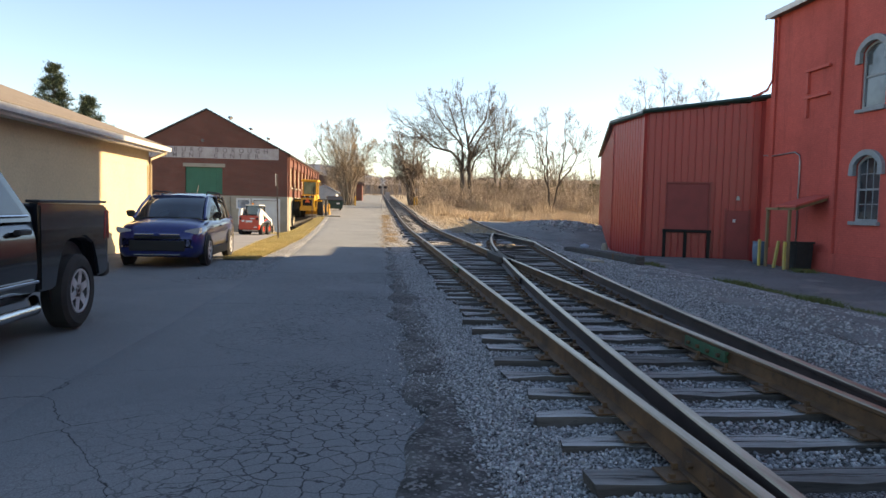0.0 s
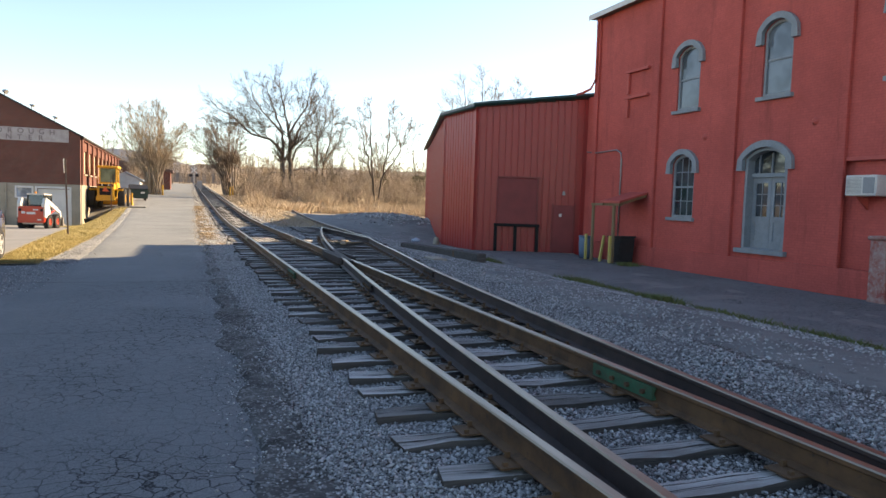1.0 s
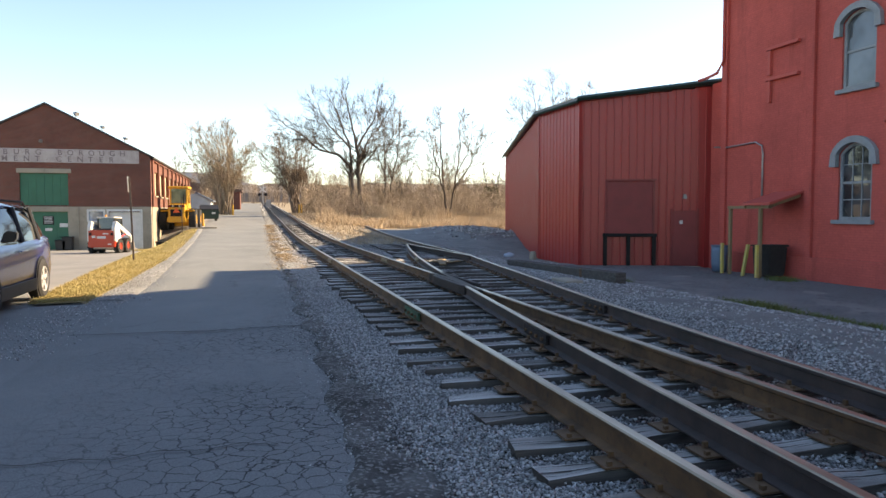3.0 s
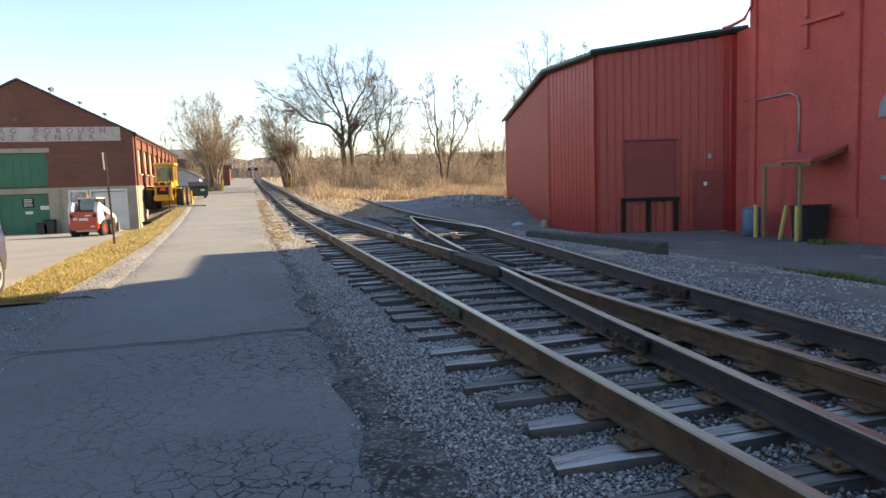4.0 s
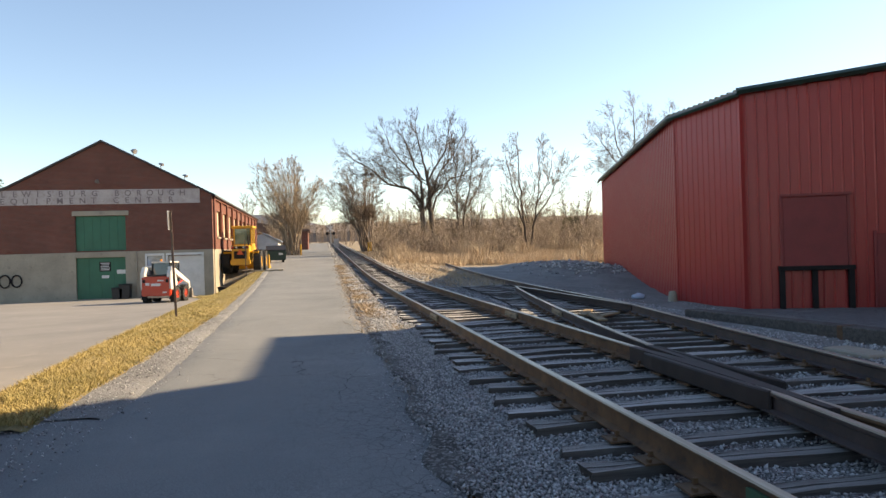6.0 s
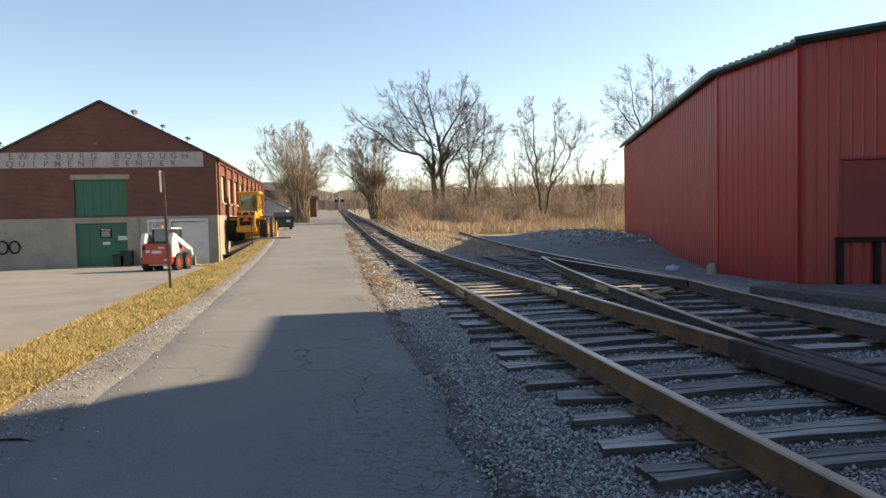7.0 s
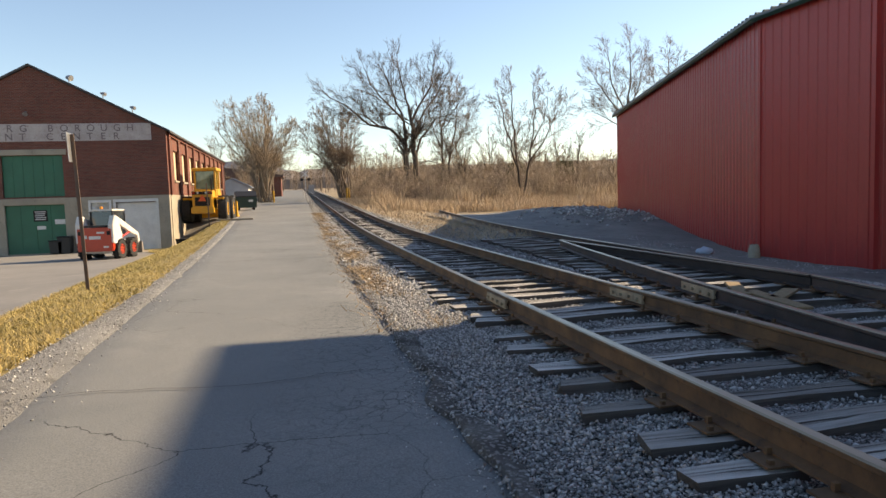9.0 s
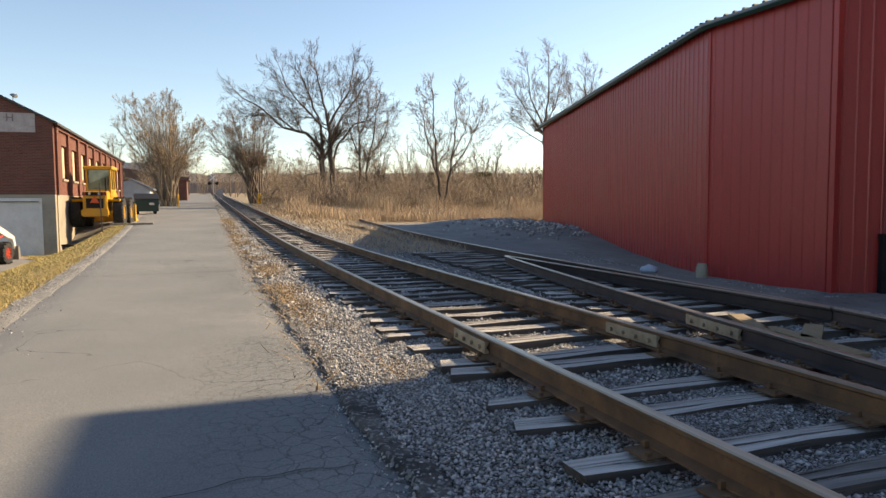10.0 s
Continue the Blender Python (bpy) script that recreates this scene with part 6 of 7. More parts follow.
sign_post(-6.08, 29.35, 2.85, -1.6, True, "leaning rusty sign post in the grass strip")
sign_post(-7.0, 54.5, 2.4, -1.0, False, "thin rusty post in the grass strip")
sig = thing("crossing_signal", Matrix.Translation((-0.9, 138, ground_z(-1.4, 138))), "far silver railway crossing signal with crossbuck", "crossing signal")
part("mast", tube([(0, 0, 0), (0, 0, 4.6)], 0.09, 8), GALV, sig)
part("lamp_arm", box(-0.75, 0.75, -0.05, 0.05, 2.6, 2.7), DARKTRIM, sig)
for xx in (-0.6, 0.6):
    part("lamp", tube([(xx, -0.2, 2.65), (xx, 0, 2.65)], 0.28, 12), DARKTRIM, sig)
for s in (-1, 1):
    part("crossbuck", prism([(-0.6, s * 0.45 + 3.6), (-0.5, s * 0.55 + 3.6), (0.6, -s * 0.45 + 3.6), (0.5, -s * 0.55 + 3.6)], "y", -0.12 - 0.02 * s, -0.1 - 0.02 * s), WHITEPAINT, sig)
part("base_box", box(0.6, 1.5, 0.5, 1.3, -0.2, 1.7), GALV, sig)
dia = thing("diamond_sign", Matrix.Translation((4.2, 112, ground_z(4.2, 112))), "grey back of a diamond warning sign", "road sign")
part("post", tube([(0, 0, -0.1), (0, 0, 2.6)], 0.04, 6), GALV, dia)
part("plate", prism([(0, 1.7), (0.62, 2.32), (0, 2.94), (-0.62, 2.32)], "y", -0.06, -0.045), GALV, dia)
for xx, yy in ((-4.9, 94), (3.6, 100), (4.3, 106)):
    b = thing("yellow_bollard", Matrix.Translation((xx, yy, ground_z(xx, yy))), "short round yellow steel bollard", "bollard", "yellow bollards by the lane")
    part("post", tube([(0, 0, -0.1), (0, 0, 1.25), (0, 0, 1.32)], [0.11, 0.11, 0.05], 10), LOADYEL, b)
kerb = tagged(part("wheel_stop", prism([(-7.0, 0.0), (-4.9, 0.0), (-4.9, 0.1), (-7.0, 0.1)], "y", 57.5, 57.8, 0.02), CONCRETE), "pale concrete kerb stone at the grass tip", "kerb")
kerb.location = (0, 0, ground_z(-5.6, 57.6))
tub = tagged(part("plant_tub", tube([(-8.35, 54.2, -1.05), (-8.35, 54.2, -0.6), (-8.35, 54.2, -0.45)], [0.25, 0.35, 0.38], 14), DARKTRIM), "round dark tub by the building corner", "tub")
for k, (xx, zz) in enumerate(((-14.35, -0.35), (-14.75, -0.5))):
    b = thing("refuse_bin", Matrix.Translation((xx + 0.15, 54.65, lot_z(54.6))), "dark plastic refuse bin by the green door", "waste bin", "bins by the green door")
    part("body", prism([(-0.28, 0.02), (0.28, 0.02), (0.33, 0.85 - 0.2 * k), (-0.33, 0.85 - 0.2 * k)], "y", -0.3, 0.25, 0.03), BLACKPLASTIC, b)
    part("lid", box(-0.35, 0.35, -0.33, 0.28, 0.853 - 0.2 * k, 0.91 - 0.2 * k, 0.02), BLACKPLASTIC, b)

# ---- trees, brush and grass ----
class Sticks:
    """Gathers tapered three- or five-sided sticks into one mesh."""

    def __init__(self):
        self.v, self.f = [], []

    def add(self, p, q, r0, r1, sides):
        d = (q - p)
        if d.length < 1e-5:
            return
        d = d.normalized()
        u = d.cross(Vector((0, 0, 1)) if abs(d.z) < 0.95 else Vector((1, 0, 0))).normalized()
        w = d.cross(u)
        b = len(self.v)
        for c, r in ((p, r0), (q, r1)):
            for k in range(sides):
                a = 6.2832 * k / sides
                o = u * (math.cos(a) * r) + w * (math.sin(a) * r)
                self.v.append((c.x + o.x, c.y + o.y, c.z + o.z))
        for k in range(sides):
            j = (k + 1) % sides
            self.f.append((b + k, b + j, b + sides + j, b + sides + k))

    def make(self, name, material, parent):
        return raw(name, self.v, self.f, material, parent, smooth=True)


def sprout(rnd, wood, fine, p, d, length, r, level, last, up):
    """A side branch that forks forward into shorter ones; the thinnest level is a single twig."""
    n = 5 if level == 1 else (4 if level < last else 2)
    seg = length / n
    rr = r
    for i in range(n):
        d = (d + Vector((rnd.gauss(0, 0.1), rnd.gauss(0, 0.1), rnd.gauss(0, 0.08) + up))).normalized()
        q = p + d * seg
        r2 = max(0.0138, r * (1 - 0.62 * (i + 1) / n))
        (wood if rr > 0.045 else fine).add(p, q, rr, r2, 5 if rr > 0.06 else 3)
        if level < last and i > 0:
            for _ in range(2 if rnd.random() < 0.6 else 1):
                a = rnd.uniform(0, 6.283)
                side = d.cross(Vector((math.cos(a), math.sin(a), 0.2))).normalized()
                ang = rnd.uniform(0.4, 0.8)
                sprout(rnd, wood, fine, p.lerp(q, rnd.uniform(0.3, 1.0)), (d * math.cos(ang) + side * math.sin(ang)).normalized(), length * rnd.uniform(0.42, 0.62), r2 * rnd.uniform(0.5, 0.7), level + 1, last, up)
        p, rr = q, r2


def limb_line(rnd, wood, fine, pts, r0, r1, bare, gap, reach, last, up, wave=0.07):
    """A limb through pts, thinning from r0 to r1; past the bare share it puts out branches every gap metres."""
    line = []
    for a, b in zip(pts, pts[1:]):
        a, b = Vector(a), Vector(b)
        n = max(2, round((b - a).length / 0.9))
        line += [a.lerp(b, k / n) for k in range(n)]
    line.append(Vector(pts[-1]))
    for k in range(1, len(line) - 1):
        line[k] += Vector((rnd.gauss(0, wave), rnd.gauss(0, wave), rnd.gauss(0, wave * 0.5)))
    total = len(line) - 1
    due = 0.0
    for k in range(total):
        f0, f1 = k / total, (k + 1) / total
        ra, rb = r0 + (r1 - r0) * f0, r0 + (r1 - r0) * f1
        wood.add(line[k], line[k + 1], ra, rb, 8 if ra > 0.15 else 5)
        d = (line[k + 1] - line[k]).normalized()
        due += (line[k + 1] - line[k]).length
        while due > gap and f0 >= bare:
            due -= gap
            a = rnd.uniform(0, 6.283)
            side = d.cross(Vector((math.cos(a), math.sin(a), 0.1))).normalized()
            ang = rnd.uniform(0.45, 0.95)
            ln = reach * (1.0 - 0.4 * f0) * rnd.uniform(0.6, 1.15)
            sprout(rnd, wood, fine, line[k].lerp(line[k + 1], rnd.random()), (d * math.cos(ang) + side * math.sin(ang)).normalized(), ln, max(0.026, rb * 0.42), 1, last, up)
    sprout(rnd, wood, fine, line[-1], (line[-1] - line[-2]).normalized(), reach * 0.45, r1 * 0.8, 1, last, up)


def limbed_tree(x, y, limbs, label, seed, gap, reach, last, up, twig_mat, group="", stem_mat=None):
    """limbs: rows of (points, radius at the foot, radius at the tip, bare share)."""
    rnd = random.Random(seed)
    tr = thing("bare_tree", Matrix.Translation((x, y, ground_z(x, y) - 0.1)) @ Matrix.Diagonal((1, 1, 0.95, 1)), label, "tree", group)
    wood, fine = Sticks(), Sticks()
    for pts, r0, r1, bare in limbs:
        limb_line(rnd, wood, fine, pts, r0 * (0.95 if r0 > 0.3 else 0.72), r1 * 0.7, bare, gap, reach, last, up)
    wood.make("trunk", stem_mat or BARK, tr)
    fine.make("crown", twig_mat, tr)
    return tr


# broad old tree: two trunks side by side, a long low limb to one side, the rest fanning up
limbed_tree(10.2, 90, [
    ([(-0.55, 0, 0), (-0.75, 0, 3.2), (-0.7, 0.1, 6.5)], 0.46, 0.34, 0.7),
    ([(0.6, 0, 0), (0.35, 0, 3.2), (0.1, -0.1, 6.5), (0.0, 0, 9.0)], 0.42, 0.3, 0.7),
    ([(-0.7, 0.1, 6.3), (-2.2, 0.3, 8.2), (-4.6, 0.8, 8.7), (-7.0, 1.0, 11.0), (-9.0, 1.2, 12.2)], 0.27, 0.06, 0.2),
    ([(-3.4, 0.5, 8.5), (-5.2, -0.8, 9.6), (-7.4, -1.6, 10.0)], 0.14, 0.04, 0.2),
    ([(-0.7, 0.1, 6.4), (-0.9, -0.2, 9.0), (-2.6, -0.8, 10.8), (-4.6, -1.2, 13.2), (-5.0, -1.4, 14.6)], 0.24, 0.05, 0.3),
    ([(-0.9, -0.2, 9.0), (-1.6, 0.6, 11.8), (-2.6, 1.4, 14.6), (-2.8, 1.6, 15.6)], 0.2, 0.05, 0.15),
    ([(0.0, 0, 8.9), (-0.4, 0.4, 11.6), (-1.0, 0.6, 14.6), (-1.2, 0.6, 16.2)], 0.22, 0.05, 0.15),
    ([(0.0, 0, 8.9), (1.0, -0.4, 11.0), (2.2, -0.8, 13.0), (2.6, -0.8, 15.4)], 0.22, 0.05, 0.15),
    ([(0.2, 0, 7.6), (1.6, 0.6, 10.2), (3.4, 1.2, 12.4), (4.6, 1.4, 14.9)], 0.2, 0.05, 0.2),
    ([(0.3, 0, 4.8), (1.0, -0.3, 7.0), (2.5, -0.8, 9.2), (4.2, -1.2, 9.6), (5.2, -1.2, 11.0)], 0.2, 0.05, 0.3),
    ([(0.3, 0, 4.0), (1.8, 0.4, 4.4), (3.2, 0.6, 4.1), (3.9, 0.8, 3.0)], 0.1, 0.03, 0.3),
    ([(-0.7, 0, 3.9), (-2.2, -0.3, 3.6), (-3.2, -0.5, 2.6)], 0.09, 0.03, 0.3),
], "large bare two-trunked tree behind the tall grass", 14, 0.6, 3.3, 3, 0.03, BARK)
limbed_tree(15.4, 99, [
    ([(0, 0, 0), (0.1, 0, 5), (0.0, 0, 9), (-0.2, 0.2, 14.4)], 0.27, 0.05, 0.3),
    ([(0.6, 0.3, 0), (1.1, 0.4, 5), (2.0, 0.6, 9), (2.4, 0.8, 14.0)], 0.24, 0.05, 0.3),
    ([(1.2, 0.4, 5.4), (3.0, 1.0, 8.4), (4.2, 1.4, 11.0)], 0.13, 0.04, 0.2),
    ([(0.1, 0, 6), (-1.4, -0.6, 9.4), (-1.8, -0.8, 12.4)], 0.12, 0.04, 0.2),
    ([(0.0, 0, 8.8), (1.0, -0.8, 11.6), (1.1, -0.8, 13.9)], 0.12, 0.04, 0.2),
], "tall slender bare tree with fine twigs", 11, 0.6, 3.0, 3, 0.04, TWIG)
limbed_tree(19.0, 79, [
    ([(0, 0, 0), (-0.4, 0, 3), (-0.7, 0.1, 7), (-0.9, 0.2, 12.0)], 0.2, 0.04, 0.3),
    ([(-0.4, 0, 3.4), (-1.4, 0.3, 7), (-2.1, 0.4, 10.8)], 0.13, 0.035, 0.3),
    ([(0.2, 0, 0), (0.6, 0, 3.2), (1.3, 0.2, 7), (1.5, 0.3, 11.8)], 0.19, 0.04, 0.3),
    ([(0.7, 0, 3.8), (2.4, -0.4, 6.6), (3.6, -0.6, 9.2)], 0.12, 0.03, 0.3),
    ([(1.0, 0.1, 5.4), (2.5, 0.6, 8.2), (3.0, 0.6, 10.6)], 0.1, 0.03, 0.3),
], "slim bare tree with forked upright stems", 21, 0.75, 2.5, 3, 0.05, TWIG)
limbed_tree(41.0, 100, [
    ([(0, 0, 0), (-0.2, 0, 6), (-0.2, 0.2, 11)], 0.34, 0.24, 0.8),
    ([(-0.2, 0.2, 10.8), (0.4, 0, 15), (0.4, 0.2, 20.6)], 0.2, 0.05, 0.15),
    ([(-0.2, 0.2, 10.6), (-2.0, 0.6, 14.6), (-2.4, 0.8, 19.4)], 0.18, 0.05, 0.15),
    ([(-0.2, 0.2, 9.6), (-3.6, -0.5, 13.4), (-5.6, -0.6, 16.4)], 0.17, 0.04, 0.2),
    ([(-0.2, 0.2, 10.2), (1.8, 0.4, 14.6), (2.8, 0.6, 18.6)], 0.16, 0.04, 0.15),
    ([(-0.2, 0.1, 8.4), (-2.8, 0.8, 10.2), (-4.8, 1.0, 11.2)], 0.12, 0.04, 0.2),
    ([(-0.2, 0.1, 8.8), (2.2, -0.8, 11.2), (3.4, -1.0, 13.0)], 0.12, 0.04, 0.2),
], "tall bare tree standing behind the annex", 33, 0.6, 3.2, 3, 0.04, TWIG)
limbed_tree(48.0, 104, [
    ([(0, 0, 0), (0.1, 0, 6), (0.4, 0.2, 12)], 0.3, 0.2, 0.8),
    ([(0.4, 0.2, 11.8), (1.2, 0, 16), (1.6, 0.2, 20.6)], 0.17, 0.05, 0.15),
    ([(0.4, 0.2, 11.4), (-0.6, 0.6, 15.6), (-1.2, 0.8, 18.0)], 0.15, 0.05, 0.15),
    ([(0.4, 0.2, 11.6), (2.4, 0.4, 15.6), (3.2, 0.6, 19.4)], 0.14, 0.04, 0.15),
], "tall bare tree standing behind the annex", 35, 0.6, 2.8, 3, 0.04, TWIG)
# rounded clumps of many stems on both sides of the line
for cx, cy, seed, cnt, ht, wide, lean in ((-6.0, 96, 41, 36, 12.8, 4.3, -0.2), (3.9, 108, 47, 28, 13.2, 4.4, -0.3)):
    rnd = random.Random(seed)
    rows = []
    for k in range(cnt):
        a, e = rnd.uniform(0, 6.283), rnd.random() ** 0.6
        tx, ty = math.cos(a) * e * wide + lean * 2, math.sin(a) * e * wide * 0.8
        tz = ht * (0.5 + 0.42 * math.sqrt(max(0.0, 1 - e * e))) * rnd.uniform(0.86, 1.0)
        bx, by = rnd.uniform(-0.8, 0.8), rnd.uniform(-0.6, 0.6)
        rows.append(([(bx, by, 0), (bx + (tx - bx) * 0.28, by + (ty - by) * 0.28, tz * 0.45), (bx + (tx - bx) * 0.68, by + (ty - by) * 0.68, tz * 0.78), (tx, ty, tz)], rnd.uniform(0.11, 0.17), 0.04, 0.3))
    limbed_tree(cx, cy, rows, "clump of many upright bare stems with fine twigs", seed, 1.5, 2.7, 3, 0.06, PALETWIG if seed == 41 else TWIG, "bare tree clumps along the line", PALETWIG if seed == 41 else TWIG)
for k, (x, y, h) in enumerate(((13.5, 92, 6.2), (22, 88, 8.0), (25, 92, 6.6), (29.8, 96, 8.0), (33, 102, 7.4), (6.5, 118, 9), (19.5, 105, 7.6), (-9.5, 118, 10), (-14, 125, 10), (9, 135, 8.5), (31, 84, 5.0), (9.0, 104, 7.5), (12.6, 108, 9.0), (17.5, 96, 7.5), (20.8, 112, 10.0), (23.5, 106, 9.2), (27, 112, 9.0), (14.8, 86, 5.0), (37, 108, 9.0))):
    rnd = random.Random(60 + k)
    rows = []
    for q in range(4):
        a, e = rnd.uniform(0, 6.283), rnd.uniform(0.08, 0.24) * h
        tx, ty, tz = math.cos(a) * e, math.sin(a) * e, h * rnd.uniform(0.7, 0.95)
        rows.append(([(0.1 * q - 0.15, 0, 0), (tx * 0.3, ty * 0.3, tz * 0.5), (tx, ty, tz)], 0.085, 0.025, 0.2))
    limbed_tree(x, y, rows, "young bare tree in the winter thicket", 60 + k, 0.6, h * 0.2, 2, 0.08, PALETWIG if k % 2 else TWIG, "young bare trees in the thicket")

# thicket of thin shoots
rnd = random.Random(77)
th, th2 = Sticks(), Sticks()
for k in range(3400):
    x = rnd.uniform(4.6, 48)
    y = rnd.uniform(76, 112) + 0.12 * x
    if rnd.random() < 0.12:
        x, y = rnd.uniform(-30, -7), rnd.uniform(104, 130)
    h = rnd.uniform(1.2, 4.6) * (0.7 + 0.6 * noise.noise((x * 0.2, y * 0.2, 0)) + 0.25)
    p = Vector((x, y, ground_z(x, y) - 0.05))
    dest = th if k % 3 else th2
    for s in range(4):
        d = Vector((rnd.gauss(0, 0.28), rnd.gauss(0, 0.28), 1)).normalized()
        q = p + d * h * rnd.uniform(0.5, 1.0)
        dest.add(p, q, 0.017, 0.009, 3)
        for t in range(4):
            a = p.lerp(q, rnd.uniform(0.3, 0.95))
            dest.add(a, a + Vector((rnd.gauss(0, 0.5), rnd.gauss(0, 0.4), rnd.uniform(0.1, 0.8))) * h * 0.28, 0.012, 0.007, 3)
tagged(th.make("winter_thicket", PALETWIG, None), "dense thicket of thin tan winter shoots", "thicket", kind="stuff")
tagged(th2.make("winter_thicket", TWIG, None), "dense thicket of thin brown winter shoots", "thicket", kind="stuff")


def blades(name, count, place, length, lean, material, label, category, seed, width=0.012):
    r = np.random.default_rng(seed)
    base = np.array([place(r) for _ in range(count)])
    ln = r.uniform(length[0], length[1], count)
    a = r.uniform(0, 6.283, count)
    tip = base + np.stack((r.normal(0, lean, count) * ln, r.normal(0, lean, count) * ln, ln), -1)
    off = np.stack((np.cos(a), np.sin(a), 0 * a), -1) * (width * r.uniform(0.6, 1.4, count))[:, None]
    verts = np.stack((base - off, base + off, tip), 1).reshape(-1, 3)
    me = bpy.data.meshes.new(name)
    me.vertices.add(len(verts))
    me.vertices.foreach_set("co", verts.ravel())
    me.loops.add(count * 3)
    me.loops.foreach_set("vertex_index", np.arange(count * 3, dtype=np.int32))
    me.polygons.add(count)
    me.polygons.foreach_set("loop_start", np.arange(0, count * 3, 3, dtype=np.int32))
    me.update(calc_edges=True)
    me.materials.append(material)
    return tagged(new(name, me), label, category, kind="stuff")


def lot_edge(y):
    return -5.8 - 0.09 * (y - 19) - 1.6 * smooth_step(48, 56, y)


def strip_place(r):
    y = 17.0 + 40.5 * r.random() ** 1.3
    a, b = lot_edge(y) - 0.1, road_left(y) - 0.3 - 0.3 * smooth_step(30, 18, y)
    x = a + (b - a) * r.random()
    return x, y, ground_z(x, y) - 0.01


mown = strip("grass_strip", lambda y: lot_edge(y) - 0.06, lambda y: road_left(y) - 0.25 - 0.3 * smooth_step(30, 18, y), steps(16.8, 58, 0.4), 0.015, surface("dormant_turf", (0.3, 0.225, 0.09), (0.22, 0.175, 0.065), 0.95, 30, 0.8, bumps=0.9, depth=0.03, c3=(0.17, 0.16, 0.05)), 8, 0.02, 0.15)
tagged(mown, "strip of straw-coloured dormant grass", "grass", kind="structure")
blades("grass_blades", 60000, strip_place, (0.03, 0.09), 0.7, GRASSMAT, "short straw-coloured winter grass", "grass", 1, 0.008)


def meadow_place(r):
    x = r.uniform(3.6, 30)
    y = r.uniform(62, 82) + 0.15 * x
    return x, y, ground_z(x, y) - 0.02


def keep_tuft(r):
    while True:
        x, y, z = meadow_place(r)
        if noise.noise((x * 0.35, y * 0.35, 7.0)) > r.uniform(-0.25, 0.45):
            return x, y, z


blades("tall_dry_grass", 40000, keep_tuft, (0.2, 0.85), 0.4, TANGRASS, "tall tan dry grass before the thicket", "grass", 2, 0.02)


def bush_place(r):
    c = r.integers(0, 26)
    q = np.random.default_rng(int(c) + 900)
    x, y = q.uniform(5, 34), q.uniform(74, 92)
    x2, y2 = x + r.normal() * 0.7, y + r.normal() * 0.6
    return x2, y2, ground_z(x2, y2)


blades("grass_tussocks", 9000, bush_place, (0.8, 1.9), 0.3, TANGRASS, "tall tussocks of pale dry grass", "grass", 3, 0.02)


def shoulder_place(r):
    y = 23.0 + 40 * r.random() ** 1.1
    x = r.normal(-0.95, 0.22)
    while noise.noise((x * 1.5, y * 0.7, 2.0)) < r.uniform(-0.4, 0.3):
        y = 23.0 + 40 * r.random() ** 1.1
        x = r.normal(-0.95, 0.22)
    return x, y, ground_z(x, y)


blades("shoulder_grass", 15000, shoulder_place, (0.03, 0.11), 1.6, LITTER, "flattened dry grass on the ballast shoulder", "grass", 4, 0.008)


def far_bank(r):
    y = r.uniform(36, 100)
    x = r.uniform(2.3, 5.2)
    return x, y, ground_z(x, y)


blades("bank_grass", 9000, far_bank, (0.06, 0.3), 0.7, TANGRASS, "thin dry grass beside the main track", "grass", 5, 0.012)


def weed_place(r):
    y = r.uniform(2, 17)
    while noise.noise((y * 0.8, 1.0, 0.0)) < r.uniform(-0.3, 0.5):
        y = r.uniform(2, 17)
    x = 7.85 + r.normal() * 0.16
    return x, y, ground_z(x, y)


blades("edge_weeds", 3500, weed_place, (0.03, 0.12), 0.8, GREENWEED, "low green weeds at the pavement edge", "weeds", 6, 0.012)
for k, (wx, wy) in enumerate(((7.75, 15.5), (7.6, 12.1), (7.9, 21.8), (13.4, 21.4))):
    def tuft_place(r, wx=wx, wy=wy):
        x, y = wx + r.normal() * 0.22, wy + r.normal() * 0.22
        return x, y, ground_z(x, y)
    blades("weed_tuft", 500, tuft_place, (0.05, 0.18), 0.7, GREENWEED, "tuft of yellow-green weeds on gravel", "weeds", 20 + k, 0.012)

# pines behind the block building
for px, py, ph, seed in ((-29.3, 60, 13.2, 1), (-28.9, 66, 11.6, 2), (-29.4, 72, 9.6, 3)):
    r = random.Random(seed)
    pine = thing("pine_tree", Matrix.Translation((px, py, -0.8)), "dark green pine behind the roof", "tree", "pines behind the roof")
    part("trunk", tube([(0, 0, 0), (0.1, 0, ph * 0.5), (0, 0.1, ph)], [0.22, 0.15, 0.04], 7), BARK, pine)
    st = Sticks()
    vs, fs = [], []
    for k in range(150):
        z = ph * r.uniform(0.35, 1.0) ** 0.8
        a = r.uniform(0, 6.28)
        ln = (1 - z / ph) * 5.2 * r.uniform(0.45, 1.0) + 0.4
        q = Vector((math.cos(a) * ln, math.sin(a) * ln, z + r.uniform(-0.2, 0.5)))
        st.add(Vector((0, 0, z)), q, 0.04, 0.015, 3)
        for j in range(80):
            c = Vector((0, 0, z)).lerp(q, r.uniform(0.35, 1.05)) + Vector((r.gauss(0, 0.18), r.gauss(0, 0.18), r.gauss(0, 0.12)))
            d = Vector((r.gauss(0, 1), r.gauss(0, 1), r.gauss(0.5, 0.8))).normalized() * 0.22
            s = d.cross(Vector((r.random(), r.random(), 0.2))).normalized() * 0.045
            b = len(vs)
            vs += [tuple(c - s), tuple(c + s), tuple(c + d)]
            fs.append((b, b + 1, b + 2))
    st.make("limbs", BARK, pine)
    raw("needles", vs, fs, PINE, pine)

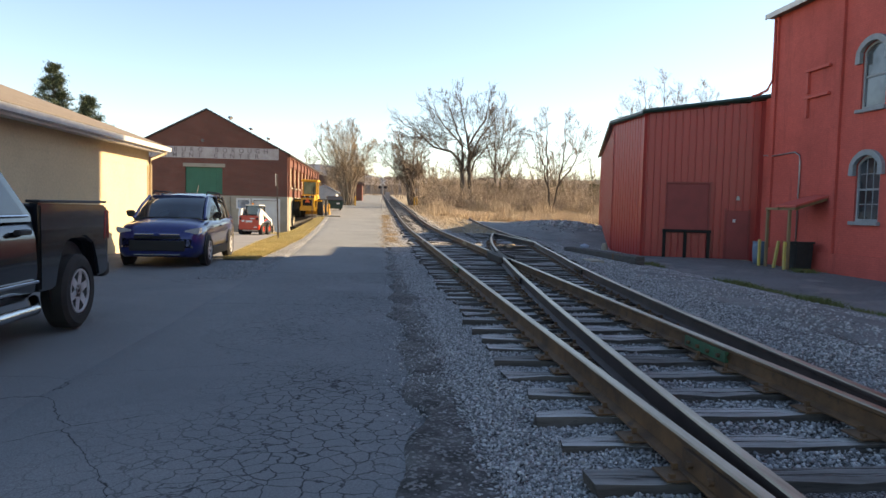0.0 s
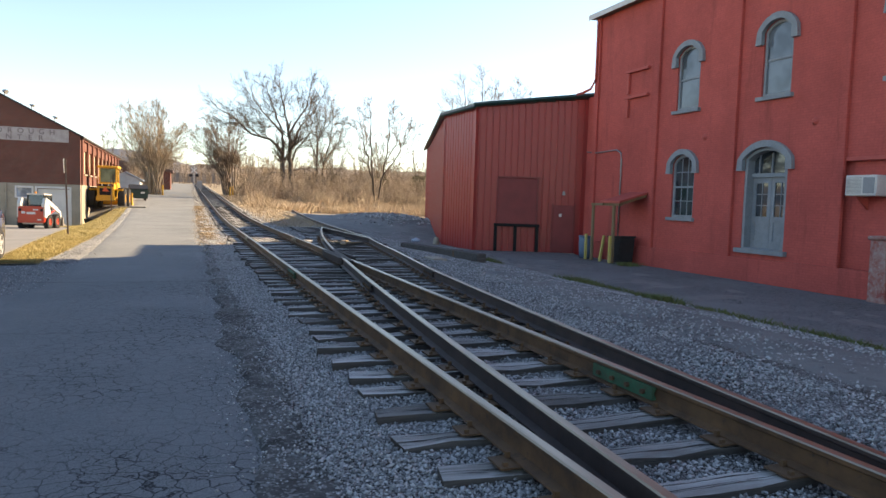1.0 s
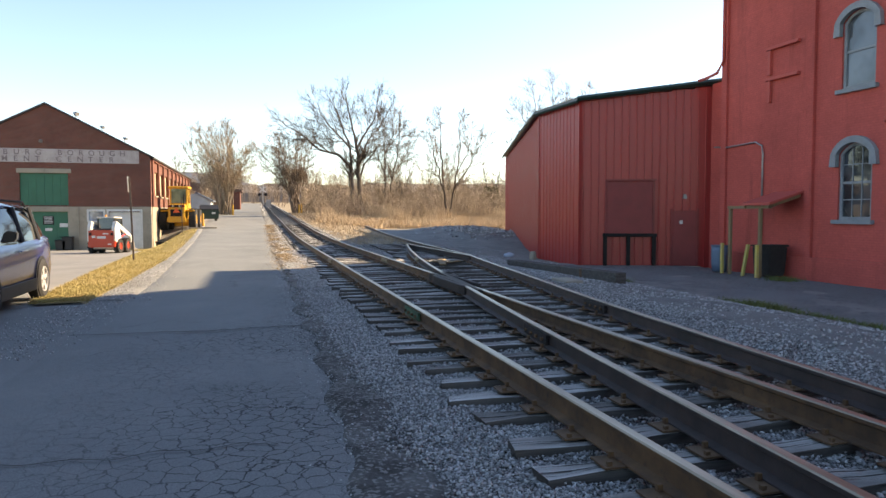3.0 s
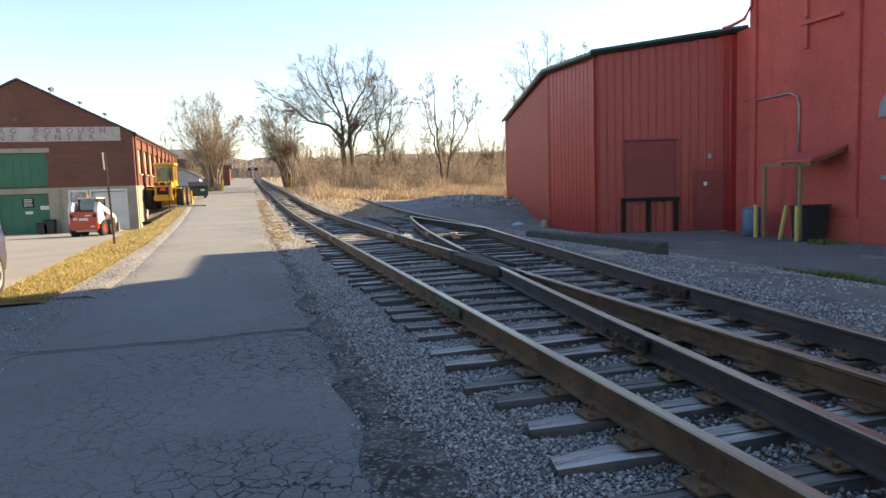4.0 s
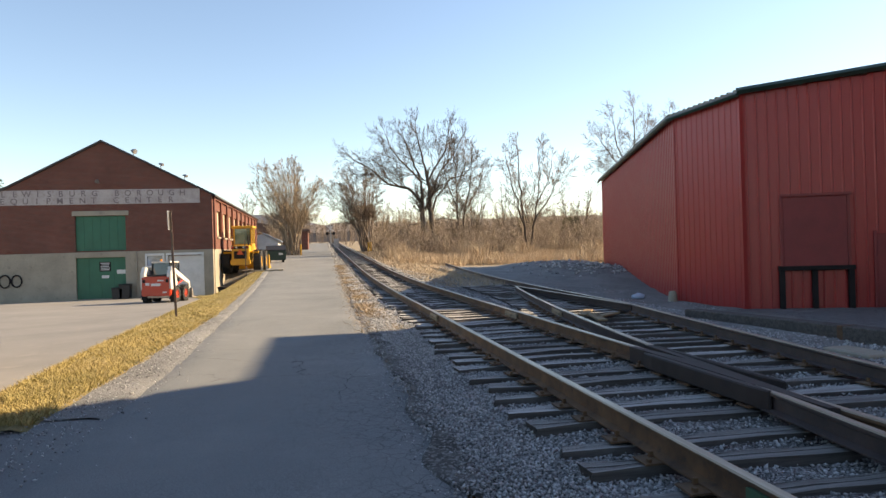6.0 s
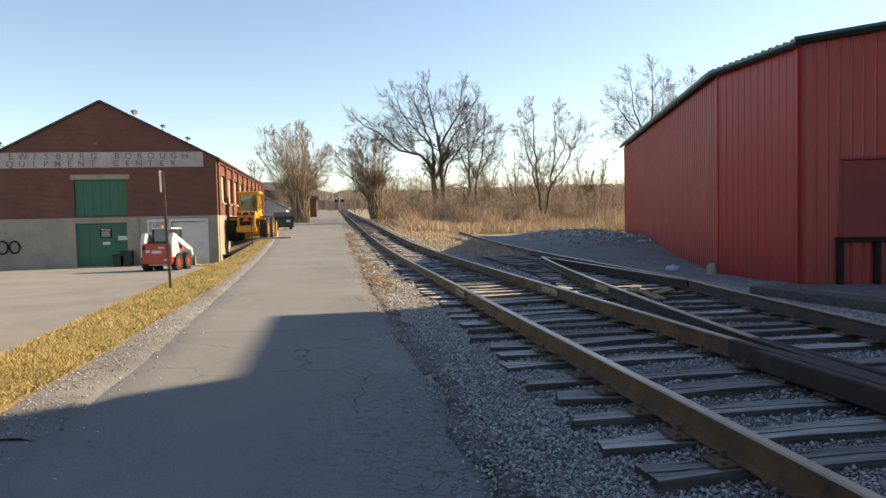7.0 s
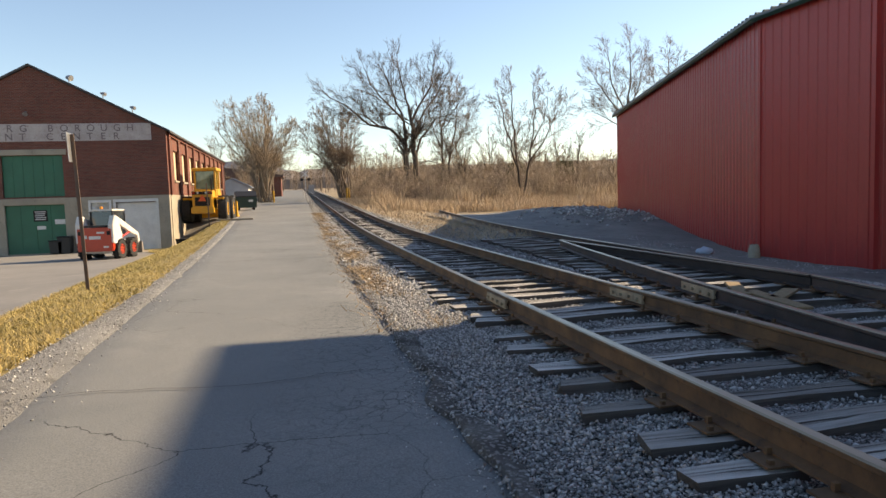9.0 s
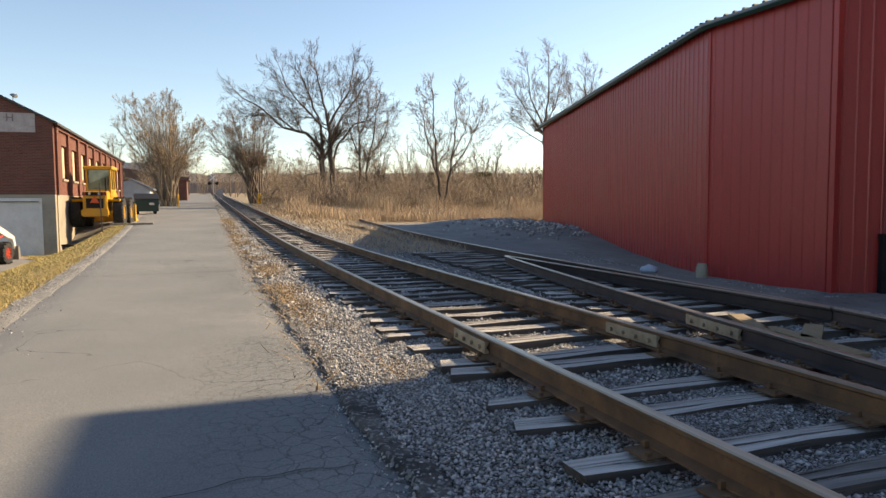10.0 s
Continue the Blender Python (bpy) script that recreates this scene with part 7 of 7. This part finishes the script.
# evergreen shrubs in the thicket
for k, (sx, sy) in enumerate(((24, 96), (29, 93), (46, 110))):
    r = random.Random(200 + k)
    vs, fs = [], []
    for j in range(2600):
        a, e = r.uniform(0, 6.28), r.uniform(0, 1)
        rad = 1.9 * r.random() ** 0.4
        c = Vector((math.cos(a) * rad * (1.1 - e * 0.6), math.sin(a) * rad * (1.1 - e * 0.6), e * 3.6 + 0.2))
        d = Vector((r.gauss(0, 1), r.gauss(0, 1), r.gauss(0, 1))).normalized() * 0.2
        s = d.cross(Vector((0.3, 0.2, 1))).normalized() * 0.07
        b = len(vs)
        vs += [tuple(c - s), tuple(c + s), tuple(c + d)]
        fs.append((b, b + 1, b + 2))
    sh = raw("evergreen_shrub", vs, fs, surface("olive_foliage", (0.1, 0.1, 0.04), (0.15, 0.13, 0.06), 0.9, 8, 1, bumps=0.1) if k == 0 else bpy.data.materials["olive_foliage"])
    sh.matrix_world = Matrix.Translation((sx, sy, ground_z(sx, sy)))
    tagged(sh, "olive evergreen shrub in the thicket", "shrub", "evergreen shrubs in the thicket")

# far woods and hills
def ridge(name, y, x0, x1, base, h, rough, seed, material, label):
    verts, faces = [], []
    n = 260
    for i in range(n + 1):
        x = x0 + (x1 - x0) * i / n
        t = h * (0.75 + 0.5 * noise.noise((x * 0.006, seed, 0))) + rough * 0.4 * noise.noise((x * 0.05, seed, 5)) + rough * 0.5 * noise.noise((x * 1.7, seed, 9))
        verts += [(x, y, base - 4), (x, y + 4, base + t * 0.6), (x, y + 14, base + t)]
    for i in range(n):
        a = i * 3
        faces += [(a, a + 3, a + 4, a + 1), (a + 1, a + 4, a + 5, a + 2)]
    return tagged(raw(name, verts, faces, material, smooth=False), label, "woods", kind="structure")


ridge("backdrop_near_woods", 262, -360, 430, 4.0, 12.0, 2.2, 3.0, HILL, "hazy brown line of winter woods")
# distance haze is put into the hill's colours as pale blue-grey
ridge("backdrop_hill", 900, -1200, 1400, 0.0, 52.0, 4.0, 8.0, surface("hill_with_painted_haze", (0.3, 0.3, 0.33), (0.26, 0.27, 0.3), 1.0, 0.2, 0.01, bumps=0.0), "distant wooded hill with pale blue-grey haze in its colour")
rnd = random.Random(99)
fw = Sticks()
for k in range(1500):
    x, y = rnd.uniform(-90, 150), rnd.uniform(150, 245)
    if -5.5 < x < 3 and y < 215:
        continue
    h = rnd.uniform(4, 8.5)
    p = Vector((x, y, ground_z(x, y) - 0.2))
    top = p + Vector((rnd.gauss(0, 0.4), 0, h))
    fw.add(p, top, 0.1, 0.02, 3)
    for s in range(26):
        a = p.lerp(top, rnd.uniform(0.25, 0.97))
        d = Vector((rnd.gauss(0, 0.8), rnd.gauss(0, 0.4), rnd.uniform(0.3, 1.2))).normalized() * h * rnd.uniform(0.12, 0.3)
        fw.add(a, a + d, 0.03, 0.014, 3)
tagged(fw.make("far_bare_woods", TWIG, None), "far bare winter woods along the line", "woods", kind="stuff")
